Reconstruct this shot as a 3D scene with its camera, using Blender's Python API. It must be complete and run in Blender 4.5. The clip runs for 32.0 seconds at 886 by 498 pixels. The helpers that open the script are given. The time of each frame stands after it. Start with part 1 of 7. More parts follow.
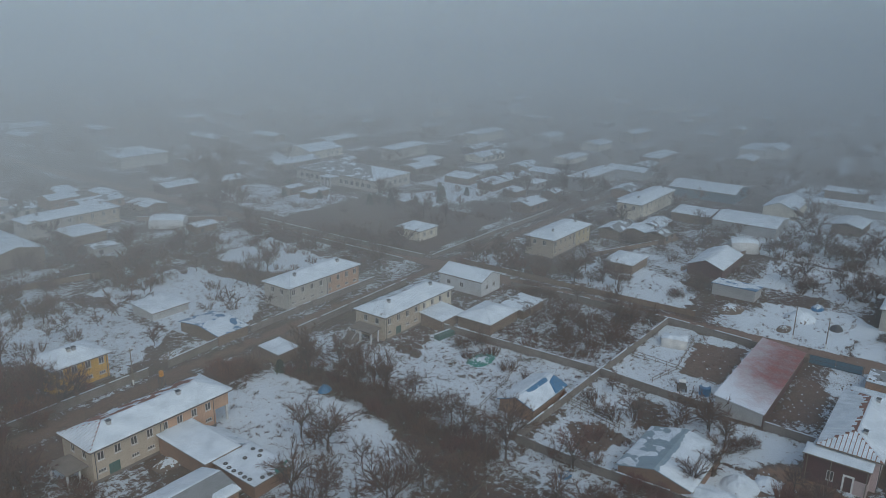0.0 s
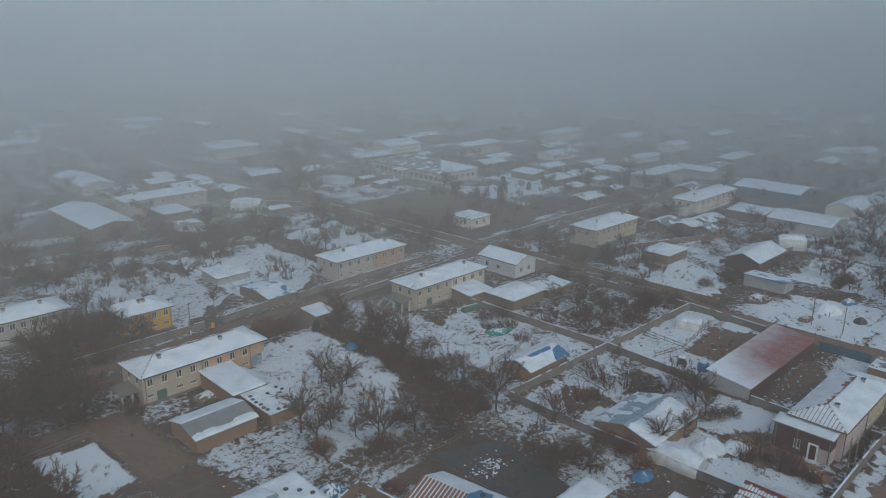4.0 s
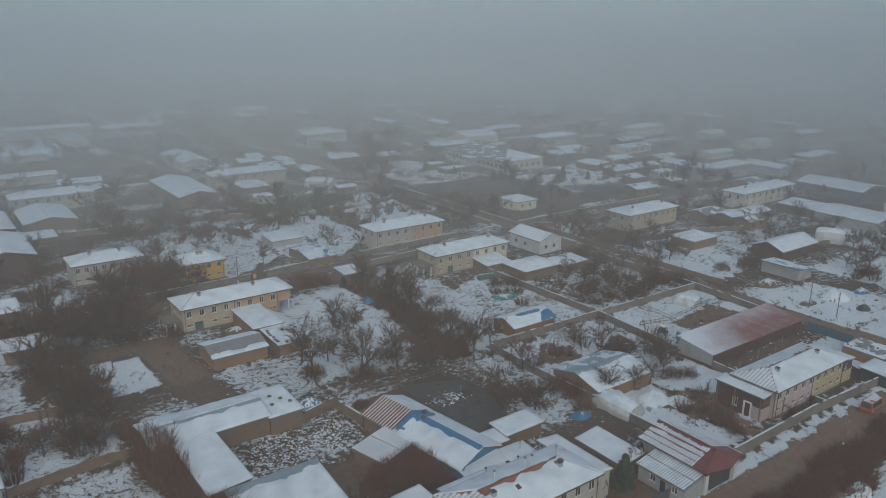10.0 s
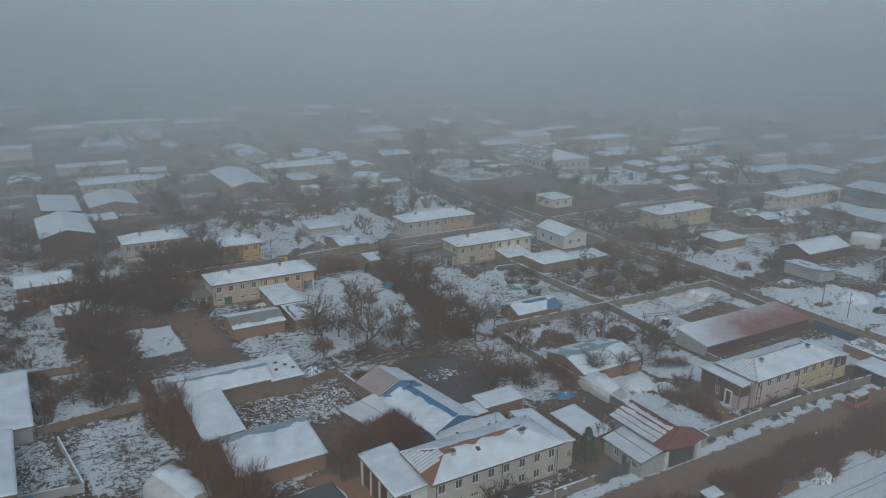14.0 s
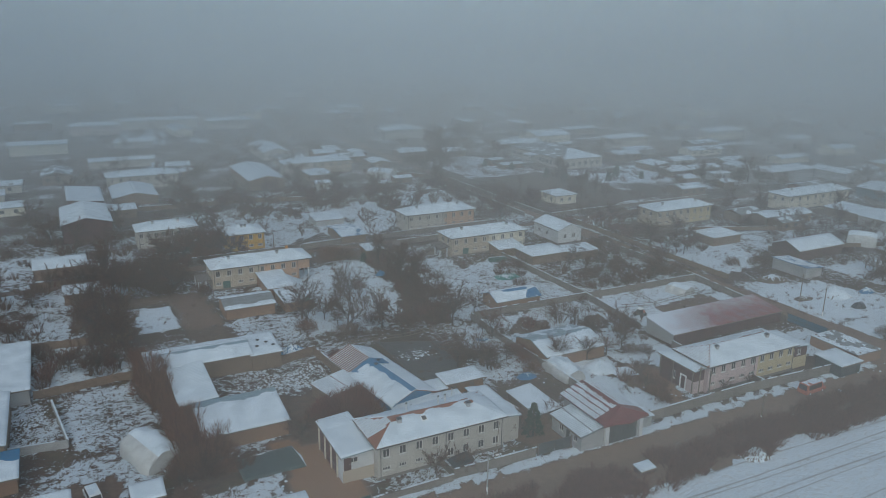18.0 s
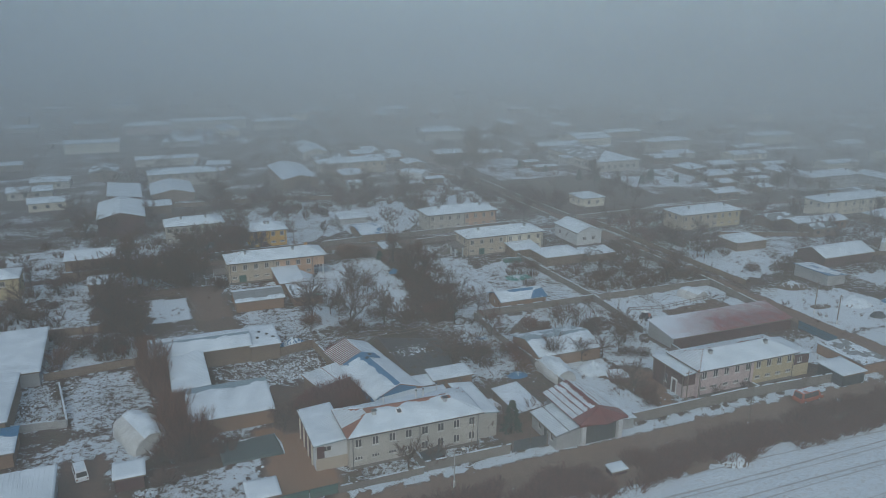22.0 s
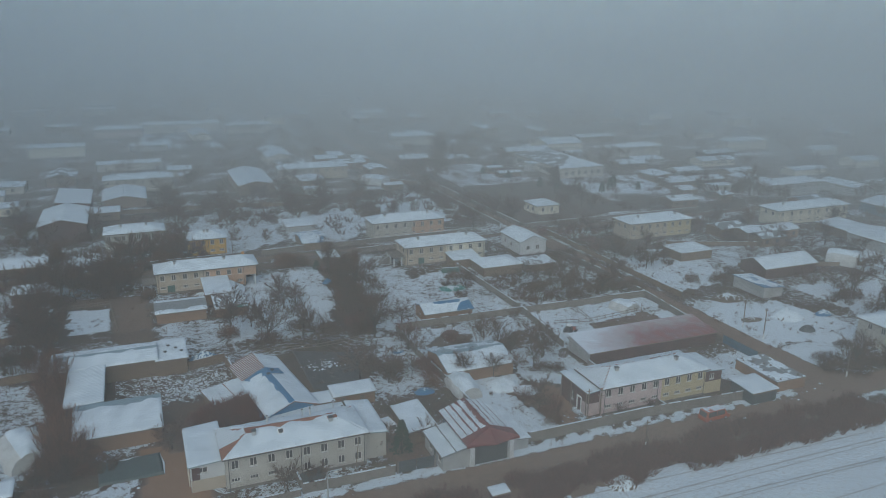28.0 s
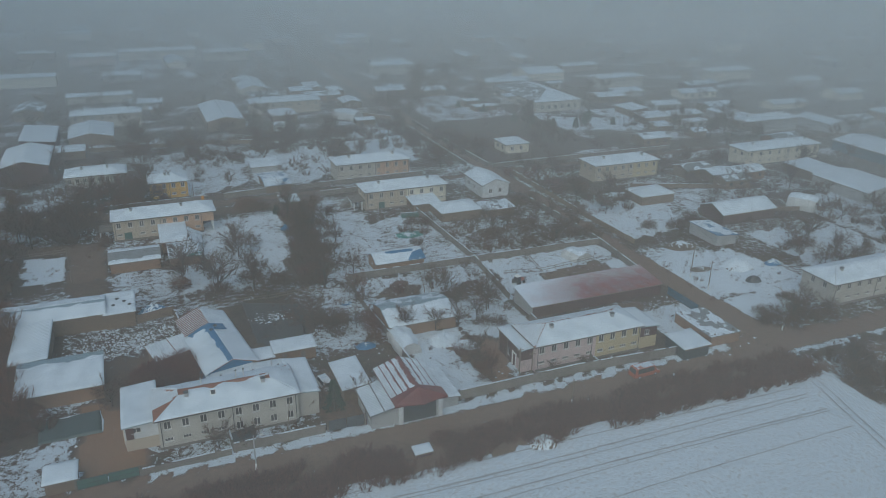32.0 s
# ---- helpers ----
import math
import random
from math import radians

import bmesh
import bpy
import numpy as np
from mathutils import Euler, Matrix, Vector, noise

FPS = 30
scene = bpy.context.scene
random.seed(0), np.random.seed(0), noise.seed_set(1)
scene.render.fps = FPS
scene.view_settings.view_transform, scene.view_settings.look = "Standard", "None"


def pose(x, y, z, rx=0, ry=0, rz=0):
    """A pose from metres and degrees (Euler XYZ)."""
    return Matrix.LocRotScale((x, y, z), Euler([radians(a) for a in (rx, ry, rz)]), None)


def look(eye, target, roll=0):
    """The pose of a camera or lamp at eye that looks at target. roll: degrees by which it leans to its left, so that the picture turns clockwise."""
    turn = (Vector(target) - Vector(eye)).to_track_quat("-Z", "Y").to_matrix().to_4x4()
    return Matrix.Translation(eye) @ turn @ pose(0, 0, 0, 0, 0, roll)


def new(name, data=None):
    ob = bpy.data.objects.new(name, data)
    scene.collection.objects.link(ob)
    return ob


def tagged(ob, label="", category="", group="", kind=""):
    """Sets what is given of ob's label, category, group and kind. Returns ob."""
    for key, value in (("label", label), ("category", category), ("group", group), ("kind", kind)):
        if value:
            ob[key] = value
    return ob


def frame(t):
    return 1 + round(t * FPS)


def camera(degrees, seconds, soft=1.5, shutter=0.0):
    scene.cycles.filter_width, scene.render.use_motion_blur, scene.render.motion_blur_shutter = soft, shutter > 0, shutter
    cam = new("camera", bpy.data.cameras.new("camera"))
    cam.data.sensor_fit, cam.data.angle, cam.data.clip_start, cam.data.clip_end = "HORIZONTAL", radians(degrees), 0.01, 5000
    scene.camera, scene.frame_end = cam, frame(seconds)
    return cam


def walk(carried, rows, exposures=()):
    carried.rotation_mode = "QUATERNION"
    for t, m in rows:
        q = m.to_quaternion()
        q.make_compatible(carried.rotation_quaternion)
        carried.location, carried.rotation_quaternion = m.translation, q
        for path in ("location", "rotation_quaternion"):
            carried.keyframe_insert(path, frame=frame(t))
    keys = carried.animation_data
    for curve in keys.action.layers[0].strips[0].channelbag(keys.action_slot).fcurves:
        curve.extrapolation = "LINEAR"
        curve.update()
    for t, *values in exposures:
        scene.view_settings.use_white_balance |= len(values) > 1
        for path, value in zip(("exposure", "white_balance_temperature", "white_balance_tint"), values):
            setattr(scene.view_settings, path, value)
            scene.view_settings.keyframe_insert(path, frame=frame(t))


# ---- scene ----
cam = camera(60.6, 32.0, soft=0.8)
PATH = [
    (0, look((-53.56, -5.49, 66.38), (-38.101, 5.807, 60.597), 1.07)),
    (0.5, look((-53.77, -8.48, 66.34), (-38.495, 3.066, 60.561), 1.01)),
    (1, look((-53.98, -11.50, 66.32), (-38.898, 0.305, 60.539), 0.95)),
    (1.5, look((-54.17, -14.48, 66.26), (-39.288, -2.429, 60.502), 0.90)),
    (2, look((-54.34, -17.39, 66.13), (-39.633, -5.118, 60.378), 0.85)),
    (2.5, look((-54.51, -20.20, 65.87), (-39.946, -7.741, 60.150), 0.82)),
    (3, look((-54.65, -22.95, 65.55), (-40.333, -10.204, 59.842), 0.80)),
    (3.5, look((-54.67, -25.70, 65.28), (-40.644, -12.635, 59.580), 0.77)),
    (5.5, look((-53.28, -36.82, 65.04), (-40.528, -22.529, 59.293), 0.52)),
    (6, look((-52.87, -39.50, 64.94), (-40.350, -25.009, 59.173), 0.51)),
    (6.5, look((-52.50, -42.11, 64.72), (-40.190, -27.435, 58.965), 0.55)),
    (7, look((-52.12, -44.67, 64.44), (-39.955, -29.871, 58.699), 0.63)),
    (7.5, look((-51.75, -47.17, 64.18), (-39.684, -32.292, 58.448), 0.72)),
    (8, look((-51.40, -49.62, 64.02), (-39.353, -34.713, 58.302), 0.79)),
    (8.5, look((-51.09, -51.99, 64.00), (-39.119, -37.023, 58.278), 0.84)),
    (9, look((-50.72, -54.33, 64.03), (-38.837, -39.305, 58.302), 0.86)),
    (9.5, look((-50.14, -56.77, 64.13), (-38.483, -41.574, 58.377), 0.80)),
    (10, look((-49.42, -59.23, 64.27), (-38.062, -43.815, 58.491), 0.68)),
    (10.5, look((-48.67, -61.56, 64.36), (-37.740, -45.842, 58.578), 0.59)),
    (11, look((-47.95, -63.66, 64.34), (-37.231, -47.790, 58.576), 0.58)),
    (11.5, look((-47.21, -65.58, 64.25), (-36.641, -49.603, 58.504), 0.61)),
    (12, look((-46.45, -67.40, 64.12), (-36.124, -51.259, 58.369), 0.67)),
    (12.5, look((-45.65, -69.18, 63.98), (-35.530, -52.915, 58.240), 0.73)),
    (13, look((-44.81, -71.02, 63.87), (-34.849, -54.654, 58.123), 0.77)),
    (13.5, look((-43.91, -72.92, 63.78), (-34.114, -56.451, 58.042), 0.79)),
    (14, look((-42.96, -74.83, 63.68), (-33.243, -58.315, 57.957), 0.81)),
    (14.5, look((-41.97, -76.74, 63.60), (-32.350, -60.164, 57.881), 0.83)),
    (15, look((-40.98, -78.61, 63.53), (-31.450, -61.977, 57.819), 0.84)),
    (15.5, look((-40.00, -80.41, 63.49), (-30.508, -63.766, 57.775), 0.84)),
    (17.5, look((-36.24, -87.26, 63.56), (-27.331, -70.293, 57.832), 0.74)),
    (18, look((-35.19, -88.71, 63.57), (-26.452, -71.653, 57.862), 0.70)),
    (18.5, look((-34.06, -90.01, 63.57), (-25.512, -72.847, 57.872), 0.66)),
    (19, look((-32.86, -91.18, 63.55), (-24.500, -73.923, 57.864), 0.62)),
    (19.5, look((-31.61, -92.23, 63.53), (-23.405, -74.895, 57.858), 0.57)),
    (20, look((-30.31, -93.18, 63.50), (-22.297, -75.751, 57.833), 0.52)),
    (20.5, look((-28.99, -94.02, 63.48), (-21.147, -76.515, 57.808), 0.48)),
    (21, look((-27.64, -94.77, 63.46), (-20.024, -77.168, 57.791), 0.47)),
    (21.5, look((-26.27, -95.41, 63.45), (-18.851, -77.717, 57.799), 0.47)),
    (22, look((-24.87, -95.93, 63.46), (-17.548, -78.199, 57.804), 0.48)),
    (22.5, look((-23.44, -96.38, 63.45), (-16.122, -78.644, 57.808), 0.50)),
    (23, look((-22.00, -96.80, 63.40), (-14.679, -79.062, 57.764), 0.51)),
    (23.5, look((-20.53, -97.18, 63.27), (-13.197, -79.445, 57.633), 0.52)),
    (24, look((-19.03, -97.50, 63.07), (-11.704, -79.766, 57.442), 0.53)),
    (24.5, look((-17.53, -97.81, 62.91), (-10.211, -80.060, 57.289), 0.54)),
    (25, look((-16.04, -98.11, 62.88), (-8.727, -80.367, 57.265), 0.55)),
    (25.5, look((-14.57, -98.43, 63.02), (-7.259, -80.686, 57.380), 0.56)),
    (27.5, look((-8.73, -99.65, 64.63), (-1.459, -81.906, 58.969), 0.60)),
    (28, look((-7.34, -99.97, 65.31), (-0.054, -82.216, 59.677), 0.62)),
    (28.5, look((-5.98, -100.30, 66.13), (1.322, -82.541, 60.532), 0.63)),
    (29, look((-4.64, -100.64, 67.09), (2.667, -82.878, 61.502), 0.64)),
    (29.5, look((-3.33, -100.97, 68.10), (3.975, -83.212, 62.510), 0.66)),
    (30, look((-2.04, -101.30, 69.08), (5.282, -83.542, 63.503), 0.68)),
    (30.5, look((-0.77, -101.63, 70.06), (6.569, -83.884, 64.479), 0.72)),
    (31, look((0.51, -101.93, 70.97), (7.836, -84.204, 65.308), 0.75)),
    (31.5, look((1.83, -102.16, 71.68), (9.083, -84.671, 65.225), 0.77)),
    (32, look((3.42, -102.66, 72.56), (10.478, -85.583, 64.913), 0.77)),
]
walk(cam, PATH, [(0.0, -0.25, 6780, 3), (6.0, -0.27, 7130, 4), (9.0, -0.28, 7270, 4), (13.0, -0.32, 7030, 3), (18.0, -0.36, 6720, 0), (24.0, -0.37, 6660, 0), (32.0, -0.4, 6670, -2)])

# ---- sky, sun and fog ----
world = bpy.data.worlds.new("winter_sky")
scene.world = world
world.use_nodes = True
sky = world.node_tree.nodes.new("ShaderNodeTexSky")
sky.sky_type, sky.sun_disc = "NISHITA", False
sky.sun_elevation, sky.sun_rotation = radians(43), radians(211)
world.node_tree.links.new(sky.outputs[0], world.node_tree.nodes["Background"].inputs[0])
world.node_tree.nodes["Background"].inputs[1].default_value = 0.15
sun = new("sun", bpy.data.lights.new("sun", "SUN"))
sun.data.energy, sun.data.angle, sun.data.color = 1.5, radians(70), (1.0, 0.98, 0.95)
sun.matrix_world = look((-113, -188, 204), (0, 0, 0))
tagged(sun, "pale sun behind thick winter overcast", "sun", kind="structure")


class Geo:
    """Points and faces of one part."""

    def __init__(self):
        self.v, self.f = [], []

    def add(self, points, faces):
        n = len(self.v)
        self.v += [tuple(p) for p in points]
        self.f += [tuple(i + n for i in q) for q in faces]
        return self

    def box(self, x0, y0, z0, x1, y1, z1):
        return self.add([(x, y, z) for z in (z0, z1) for x, y in ((x0, y0), (x1, y0), (x1, y1), (x0, y1))],
                        [(3, 2, 1, 0), (4, 5, 6, 7), (0, 1, 5, 4), (1, 2, 6, 5), (2, 3, 7, 6), (3, 0, 4, 7)])

    def prism(self, low, high):
        """A body between two rings of points of the same length."""
        n = len(low)
        return self.add([*low, *high], [tuple(range(n))[::-1], tuple(range(n, 2 * n))]
                        + [(i, (i + 1) % n, n + (i + 1) % n, n + i) for i in range(n)])

    def beam(self, a, b, w, h):
        """A straight bar from a to b, w wide and h high."""
        a, b = Vector(a), Vector(b)
        d = (b - a).normalized()
        s = d.cross(Vector((0, 0, 1)))
        s = (s if s.length > 1e-3 else Vector((1, 0, 0))).normalized() * w / 2
        u = s.cross(d).normalized() * h / 2
        return self.prism([a - s - u, a + s - u, a + s + u, a - s + u], [b - s - u, b + s - u, b + s + u, b - s + u])

    def slab(self, ring, depth):
        """A plate under a flat ring of points."""
        ring = [Vector(p) for p in ring]
        n = (ring[1] - ring[0]).cross(ring[2] - ring[0]).normalized() * depth
        return self.prism([p - n for p in ring], ring)

    def tube(self, points, radii, sides=4):
        points = [Vector(p) for p in points]
        n = len(self.v)
        for i, (p, r) in enumerate(zip(points, radii)):
            d = (points[min(i + 1, len(points) - 1)] - points[max(i - 1, 0)]).normalized()
            a = d.orthogonal().normalized()
            b = d.cross(a)
            for k in range(sides):
                t = 2 * math.pi * k / sides
                self.v.append(tuple(p + r * (a * math.cos(t) + b * math.sin(t))))
        for i in range(len(points) - 1):
            for k in range(sides):
                self.f.append((n + i * sides + k, n + i * sides + (k + 1) % sides, n + (i + 1) * sides + (k + 1) % sides, n + (i + 1) * sides + k))
        self.f.append(tuple(range(n + (len(points) - 1) * sides, n + len(points) * sides)))
        return self

    def grid(self, rows):
        """A sheet through rows of points."""
        w = len(rows[0])
        return self.add([p for r in rows for p in r],
                        [(j * w + i, j * w + i + 1, (j + 1) * w + i + 1, (j + 1) * w + i) for j in range(len(rows) - 1) for i in range(w - 1)])

    def mesh(self, name, material, smooth=False):
        me = bpy.data.meshes.new(name)
        me.from_pydata(self.v, [], self.f)
        me.materials.append(material)
        if smooth:
            me.polygons.foreach_set("use_smooth", [True] * len(me.polygons))
        return me


def part(name, shape, material, parent, label="", smooth=False, at=None):
    """One mesh object under a thing or a part; shape: a Geo, or a mesh that alike parts share."""
    ob = new(name, shape.mesh(name, material, smooth) if isinstance(shape, Geo) else shape)
    ob.parent = parent
    if at is not None:
        ob.matrix_basis = at
    return tagged(ob, label)


def thing(name, label, category, x=0.0, y=0.0, z=0.0, turn=0.0, group="", kind=""):
    ob = new(name)
    ob.empty_display_size = 0.2
    ob.matrix_basis = pose(x, y, z, 0, 0, turn)
    return tagged(ob, label, category, group, kind)


def whole(name, label, category, shape, material, kind="", smooth=False, m=None, group=""):
    """A thing that is one mesh."""
    ob = new(name, shape.mesh(name, material, smooth) if isinstance(shape, Geo) else shape)
    if m is not None:
        ob.matrix_basis = m
    return tagged(ob, label, category, group, kind)


# ---- materials ----
def nodes_of(name):
    m = bpy.data.materials.new(name)
    m.use_nodes = True
    return m, m.node_tree, m.node_tree.nodes["Principled BSDF"]


def put(tree, kind, **settings):
    n = tree.nodes.new(kind)
    for key, value in settings.items():
        n.inputs[key.replace("_", " ")].default_value = value
    return n


def blend(tree, factor, a, b):
    n = tree.nodes.new("ShaderNodeMix")
    n.data_type = "RGBA"
    for socket, value in ((n.inputs[0], factor), (n.inputs[6], a), (n.inputs[7], b)):
        if isinstance(value, bpy.types.NodeSocket):
            tree.links.new(value, socket)
        else:
            socket.default_value = (*value, 1) if isinstance(value, tuple) else value
    return n.outputs[2]


def ramp(tree, source, low, high):
    n = tree.nodes.new("ShaderNodeMapRange")
    n.inputs[1].default_value, n.inputs[2].default_value = low, high
    tree.links.new(source, n.inputs[0])
    return n.outputs[0]


def calc(tree, op, a, b):
    n = tree.nodes.new("ShaderNodeMath")
    n.operation = op
    for socket, value in zip(n.inputs, (a, b)):
        if isinstance(value, bpy.types.NodeSocket):
            tree.links.new(value, socket)
        else:
            socket.default_value = value
    return n.outputs[0]


def cloud(tree, scale, detail=4.0, rough=0.6):
    n = put(tree, "ShaderNodeTexNoise", Scale=scale, Detail=detail, Roughness=rough)
    at = tree.nodes.get("where") or tree.nodes.new("ShaderNodeNewGeometry")
    at.name = "where"
    tree.links.new(at.outputs["Position"], n.inputs["Vector"])
    return n.outputs[0]


def relief(tree, shader, source, strength, distance):
    n = put(tree, "ShaderNodeBump", Strength=strength, Distance=distance)
    tree.links.new(source, n.inputs["Height"])
    tree.links.new(n.outputs[0], shader.inputs["Normal"])


def surface(name, base, worn, rough=0.85, grain=6.0, stain=0.5, metal=0.0, bump=0.3, amount=0.6, vary=0.0, each=0.0):
    """Paint, plaster, stone or metal with grain and stains; base and worn are its two colours."""
    m, tree, shader = nodes_of(name)
    fine, broad = cloud(tree, grain, 5), cloud(tree, stain, 6, 0.7)
    mask = calc(tree, "ADD", ramp(tree, broad, 0.42, 0.68), calc(tree, "MULTIPLY", ramp(tree, fine, 0.5, 0.75), 0.5))
    colour = blend(tree, calc(tree, "MULTIPLY", mask, amount), base, worn)
    if vary:
        info = tree.nodes.new("ShaderNodeObjectInfo")
        colour = blend(tree, calc(tree, "MULTIPLY", info.outputs["Random"], vary), colour, worn)
    if each:
        colour = blend(tree, calc(tree, "MULTIPLY", tree.nodes["where"].outputs["Random Per Island"], each), colour, tuple(v * 0.35 for v in worn))
    tree.links.new(colour, shader.inputs["Base Color"])
    shader.inputs["Roughness"].default_value, shader.inputs["Metallic"].default_value = rough, metal
    relief(tree, shader, fine, bump, 0.03)
    return m


def snow_material(name, under=(0.25, 0.24, 0.23), amount=0.35):
    m, tree, shader = nodes_of(name)
    fine, broad = cloud(tree, 3.0, 6, 0.7), cloud(tree, 0.35, 5)
    tint = blend(tree, ramp(tree, broad, 0.32, 0.62), (0.46, 0.52, 0.57), (0.64, 0.7, 0.75))
    tint = blend(tree, calc(tree, "MULTIPLY", ramp(tree, cloud(tree, 1.1, 6, 0.75), 0.52, 0.7), 0.5), tint, (0.4, 0.44, 0.48))
    colour = blend(tree, calc(tree, "MULTIPLY", ramp(tree, fine, 0.58, 0.72), amount), tint, under)
    tree.links.new(colour, shader.inputs["Base Color"])
    shader.inputs["Roughness"].default_value = 0.75
    relief(tree, shader, fine, 0.6, 0.06)
    return m


SNOW = snow_material("fresh_snow")
TRACK = surface("pressed_muddy_snow", (0.29, 0.29, 0.29), (0.48, 0.52, 0.56), 0.8, 3, 0.4, amount=0.7)
CREAM = surface("cream_plaster", (0.42, 0.35, 0.275), (0.34, 0.265, 0.195))
PALE = surface("pale_plaster", (0.62, 0.56, 0.46), (0.36, 0.31, 0.25))
GREIGE = surface("grey_beige_plaster", (0.43, 0.4, 0.36), (0.31, 0.27, 0.225))
SALMON = surface("salmon_plaster", (0.47, 0.295, 0.2), (0.36, 0.22, 0.145))
PINK = surface("pink_plaster", (0.5, 0.38, 0.37), (0.34, 0.27, 0.25))
YELLOW = surface("yellow_plaster", (0.44, 0.355, 0.215), (0.37, 0.285, 0.175))
OCHRE = surface("ochre_plaster", (0.6, 0.34, 0.07), (0.42, 0.23, 0.06))
GREY = surface("grey_render", (0.36, 0.36, 0.36), (0.22, 0.21, 0.2))
LIGHT = surface("light_grey_render", (0.55, 0.56, 0.57), (0.36, 0.34, 0.32))
ADOBE = surface("mud_brick", (0.19, 0.13, 0.092), (0.115, 0.08, 0.06), 0.95, 5, 0.9)
BRICK = surface("orange_brick", (0.27, 0.155, 0.098), (0.17, 0.108, 0.075), 0.92, 7, 0.8, vary=0.4)
# Dark boards; the same colour also stands in for shade in open porches
DARKWALL = surface("dark_boards_and_porch_shade", (0.1, 0.045, 0.04), (0.055, 0.032, 0.03), 0.9)
CONCRETE = surface("weathered_concrete", (0.2, 0.172, 0.15), (0.11, 0.09, 0.078), 0.92, 5, 0.7, vary=0.4)
RUST = surface("rusty_roof_sheet", (0.25, 0.1, 0.06), (0.15, 0.072, 0.052), 0.75, 4, 1.2)
TILE = surface("red_clay_tile", (0.23, 0.1, 0.07), (0.13, 0.08, 0.065), 0.9, 5, 1.0)
SLATE = surface("grey_roof_sheet", (0.2, 0.21, 0.215), (0.12, 0.12, 0.12), 0.7, 4, 0.8)
BLUEGREY = surface("blue_grey_metal_sheet", (0.25, 0.33, 0.37), (0.17, 0.22, 0.25), 0.5, 4, 0.6, 0.3)
REDPAINT = surface("red_painted_metal", (0.16, 0.042, 0.036), (0.1, 0.045, 0.04), 0.5)
BLUETARP = surface("blue_tarpaulin", (0.025, 0.14, 0.28), (0.08, 0.16, 0.23), 0.45, 3, 1.5)
GREENTARP = surface("green_tarpaulin", (0.02, 0.2, 0.16), (0.02, 0.1, 0.09), 0.5, 3, 1.5)
GREENMETAL = surface("green_painted_metal", (0.05, 0.12, 0.1), (0.06, 0.08, 0.07), 0.55)
BLUEMETAL = surface("blue_painted_metal", (0.05, 0.12, 0.17), (0.06, 0.09, 0.11), 0.55)
DARKMETAL = surface("dark_painted_metal", (0.06, 0.065, 0.07), (0.035, 0.035, 0.035), 0.55)
FILM = surface("grey_polythene_film", (0.5, 0.5, 0.49), (0.3, 0.29, 0.28), 0.35, 2, 0.6)
WHITE = surface("white_paint", (0.78, 0.78, 0.76), (0.5, 0.48, 0.45), 0.5)
FRAME = surface("worn_window_paint", (0.6, 0.57, 0.53), (0.36, 0.32, 0.28), 0.6)
WOOD = surface("grey_timber", (0.2, 0.155, 0.12), (0.1, 0.085, 0.07), 0.9, 9, 2)
BARK = surface("bare_bark", (0.085, 0.064, 0.052), (0.045, 0.036, 0.03), 0.95, 9, 2)
TWIG = surface("bare_twigs", (0.18, 0.1, 0.068), (0.09, 0.052, 0.038), 0.95, 9, 1, each=0.9)
REDTWIG = surface("reddish_twigs", (0.21, 0.09, 0.064), (0.11, 0.05, 0.038), 0.95, 9, 1, each=0.9)
CRIMSON = surface("dark_red_twigs", (0.2, 0.075, 0.052), (0.11, 0.048, 0.036), 0.95, 9, 1, each=0.7)
TANTWIG = surface("tan_twigs", (0.24, 0.115, 0.072), (0.13, 0.065, 0.044), 0.95, 9, 1, each=0.9)
FIR = surface("dark_needles", (0.035, 0.05, 0.03), (0.02, 0.028, 0.018), 0.9, 6, 1)
RUBBER = surface("black_rubber", (0.05, 0.05, 0.05), (0.08, 0.08, 0.08), 0.8)
WETSOIL = surface("waterlogged_dark_soil", (0.06, 0.052, 0.048), (0.036, 0.03, 0.028), 0.55, 3, 0.5)
SOIL = surface("wet_soil", (0.13, 0.095, 0.07), (0.08, 0.06, 0.045), 0.9, 2, 0.3)
PITSHEET = surface("dark_grey_green_sheet", (0.06, 0.082, 0.08), (0.04, 0.048, 0.045), 0.5, 3, 0.6)
RED_CAR = surface("red_car_paint", (0.36, 0.085, 0.04), (0.22, 0.075, 0.05), 0.3)
WHITE_CAR = surface("white_car_paint", (0.75, 0.76, 0.77), (0.6, 0.6, 0.6), 0.25)
ORANGE = surface("orange_plastic", (0.6, 0.28, 0.06), (0.55, 0.22, 0.04), 0.45)
GLASS, _tree, _shader = nodes_of("dark_window_glass")
_shader.inputs["Base Color"].default_value = (0.075, 0.07, 0.07, 1)
_shader.inputs["Roughness"].default_value = 0.25


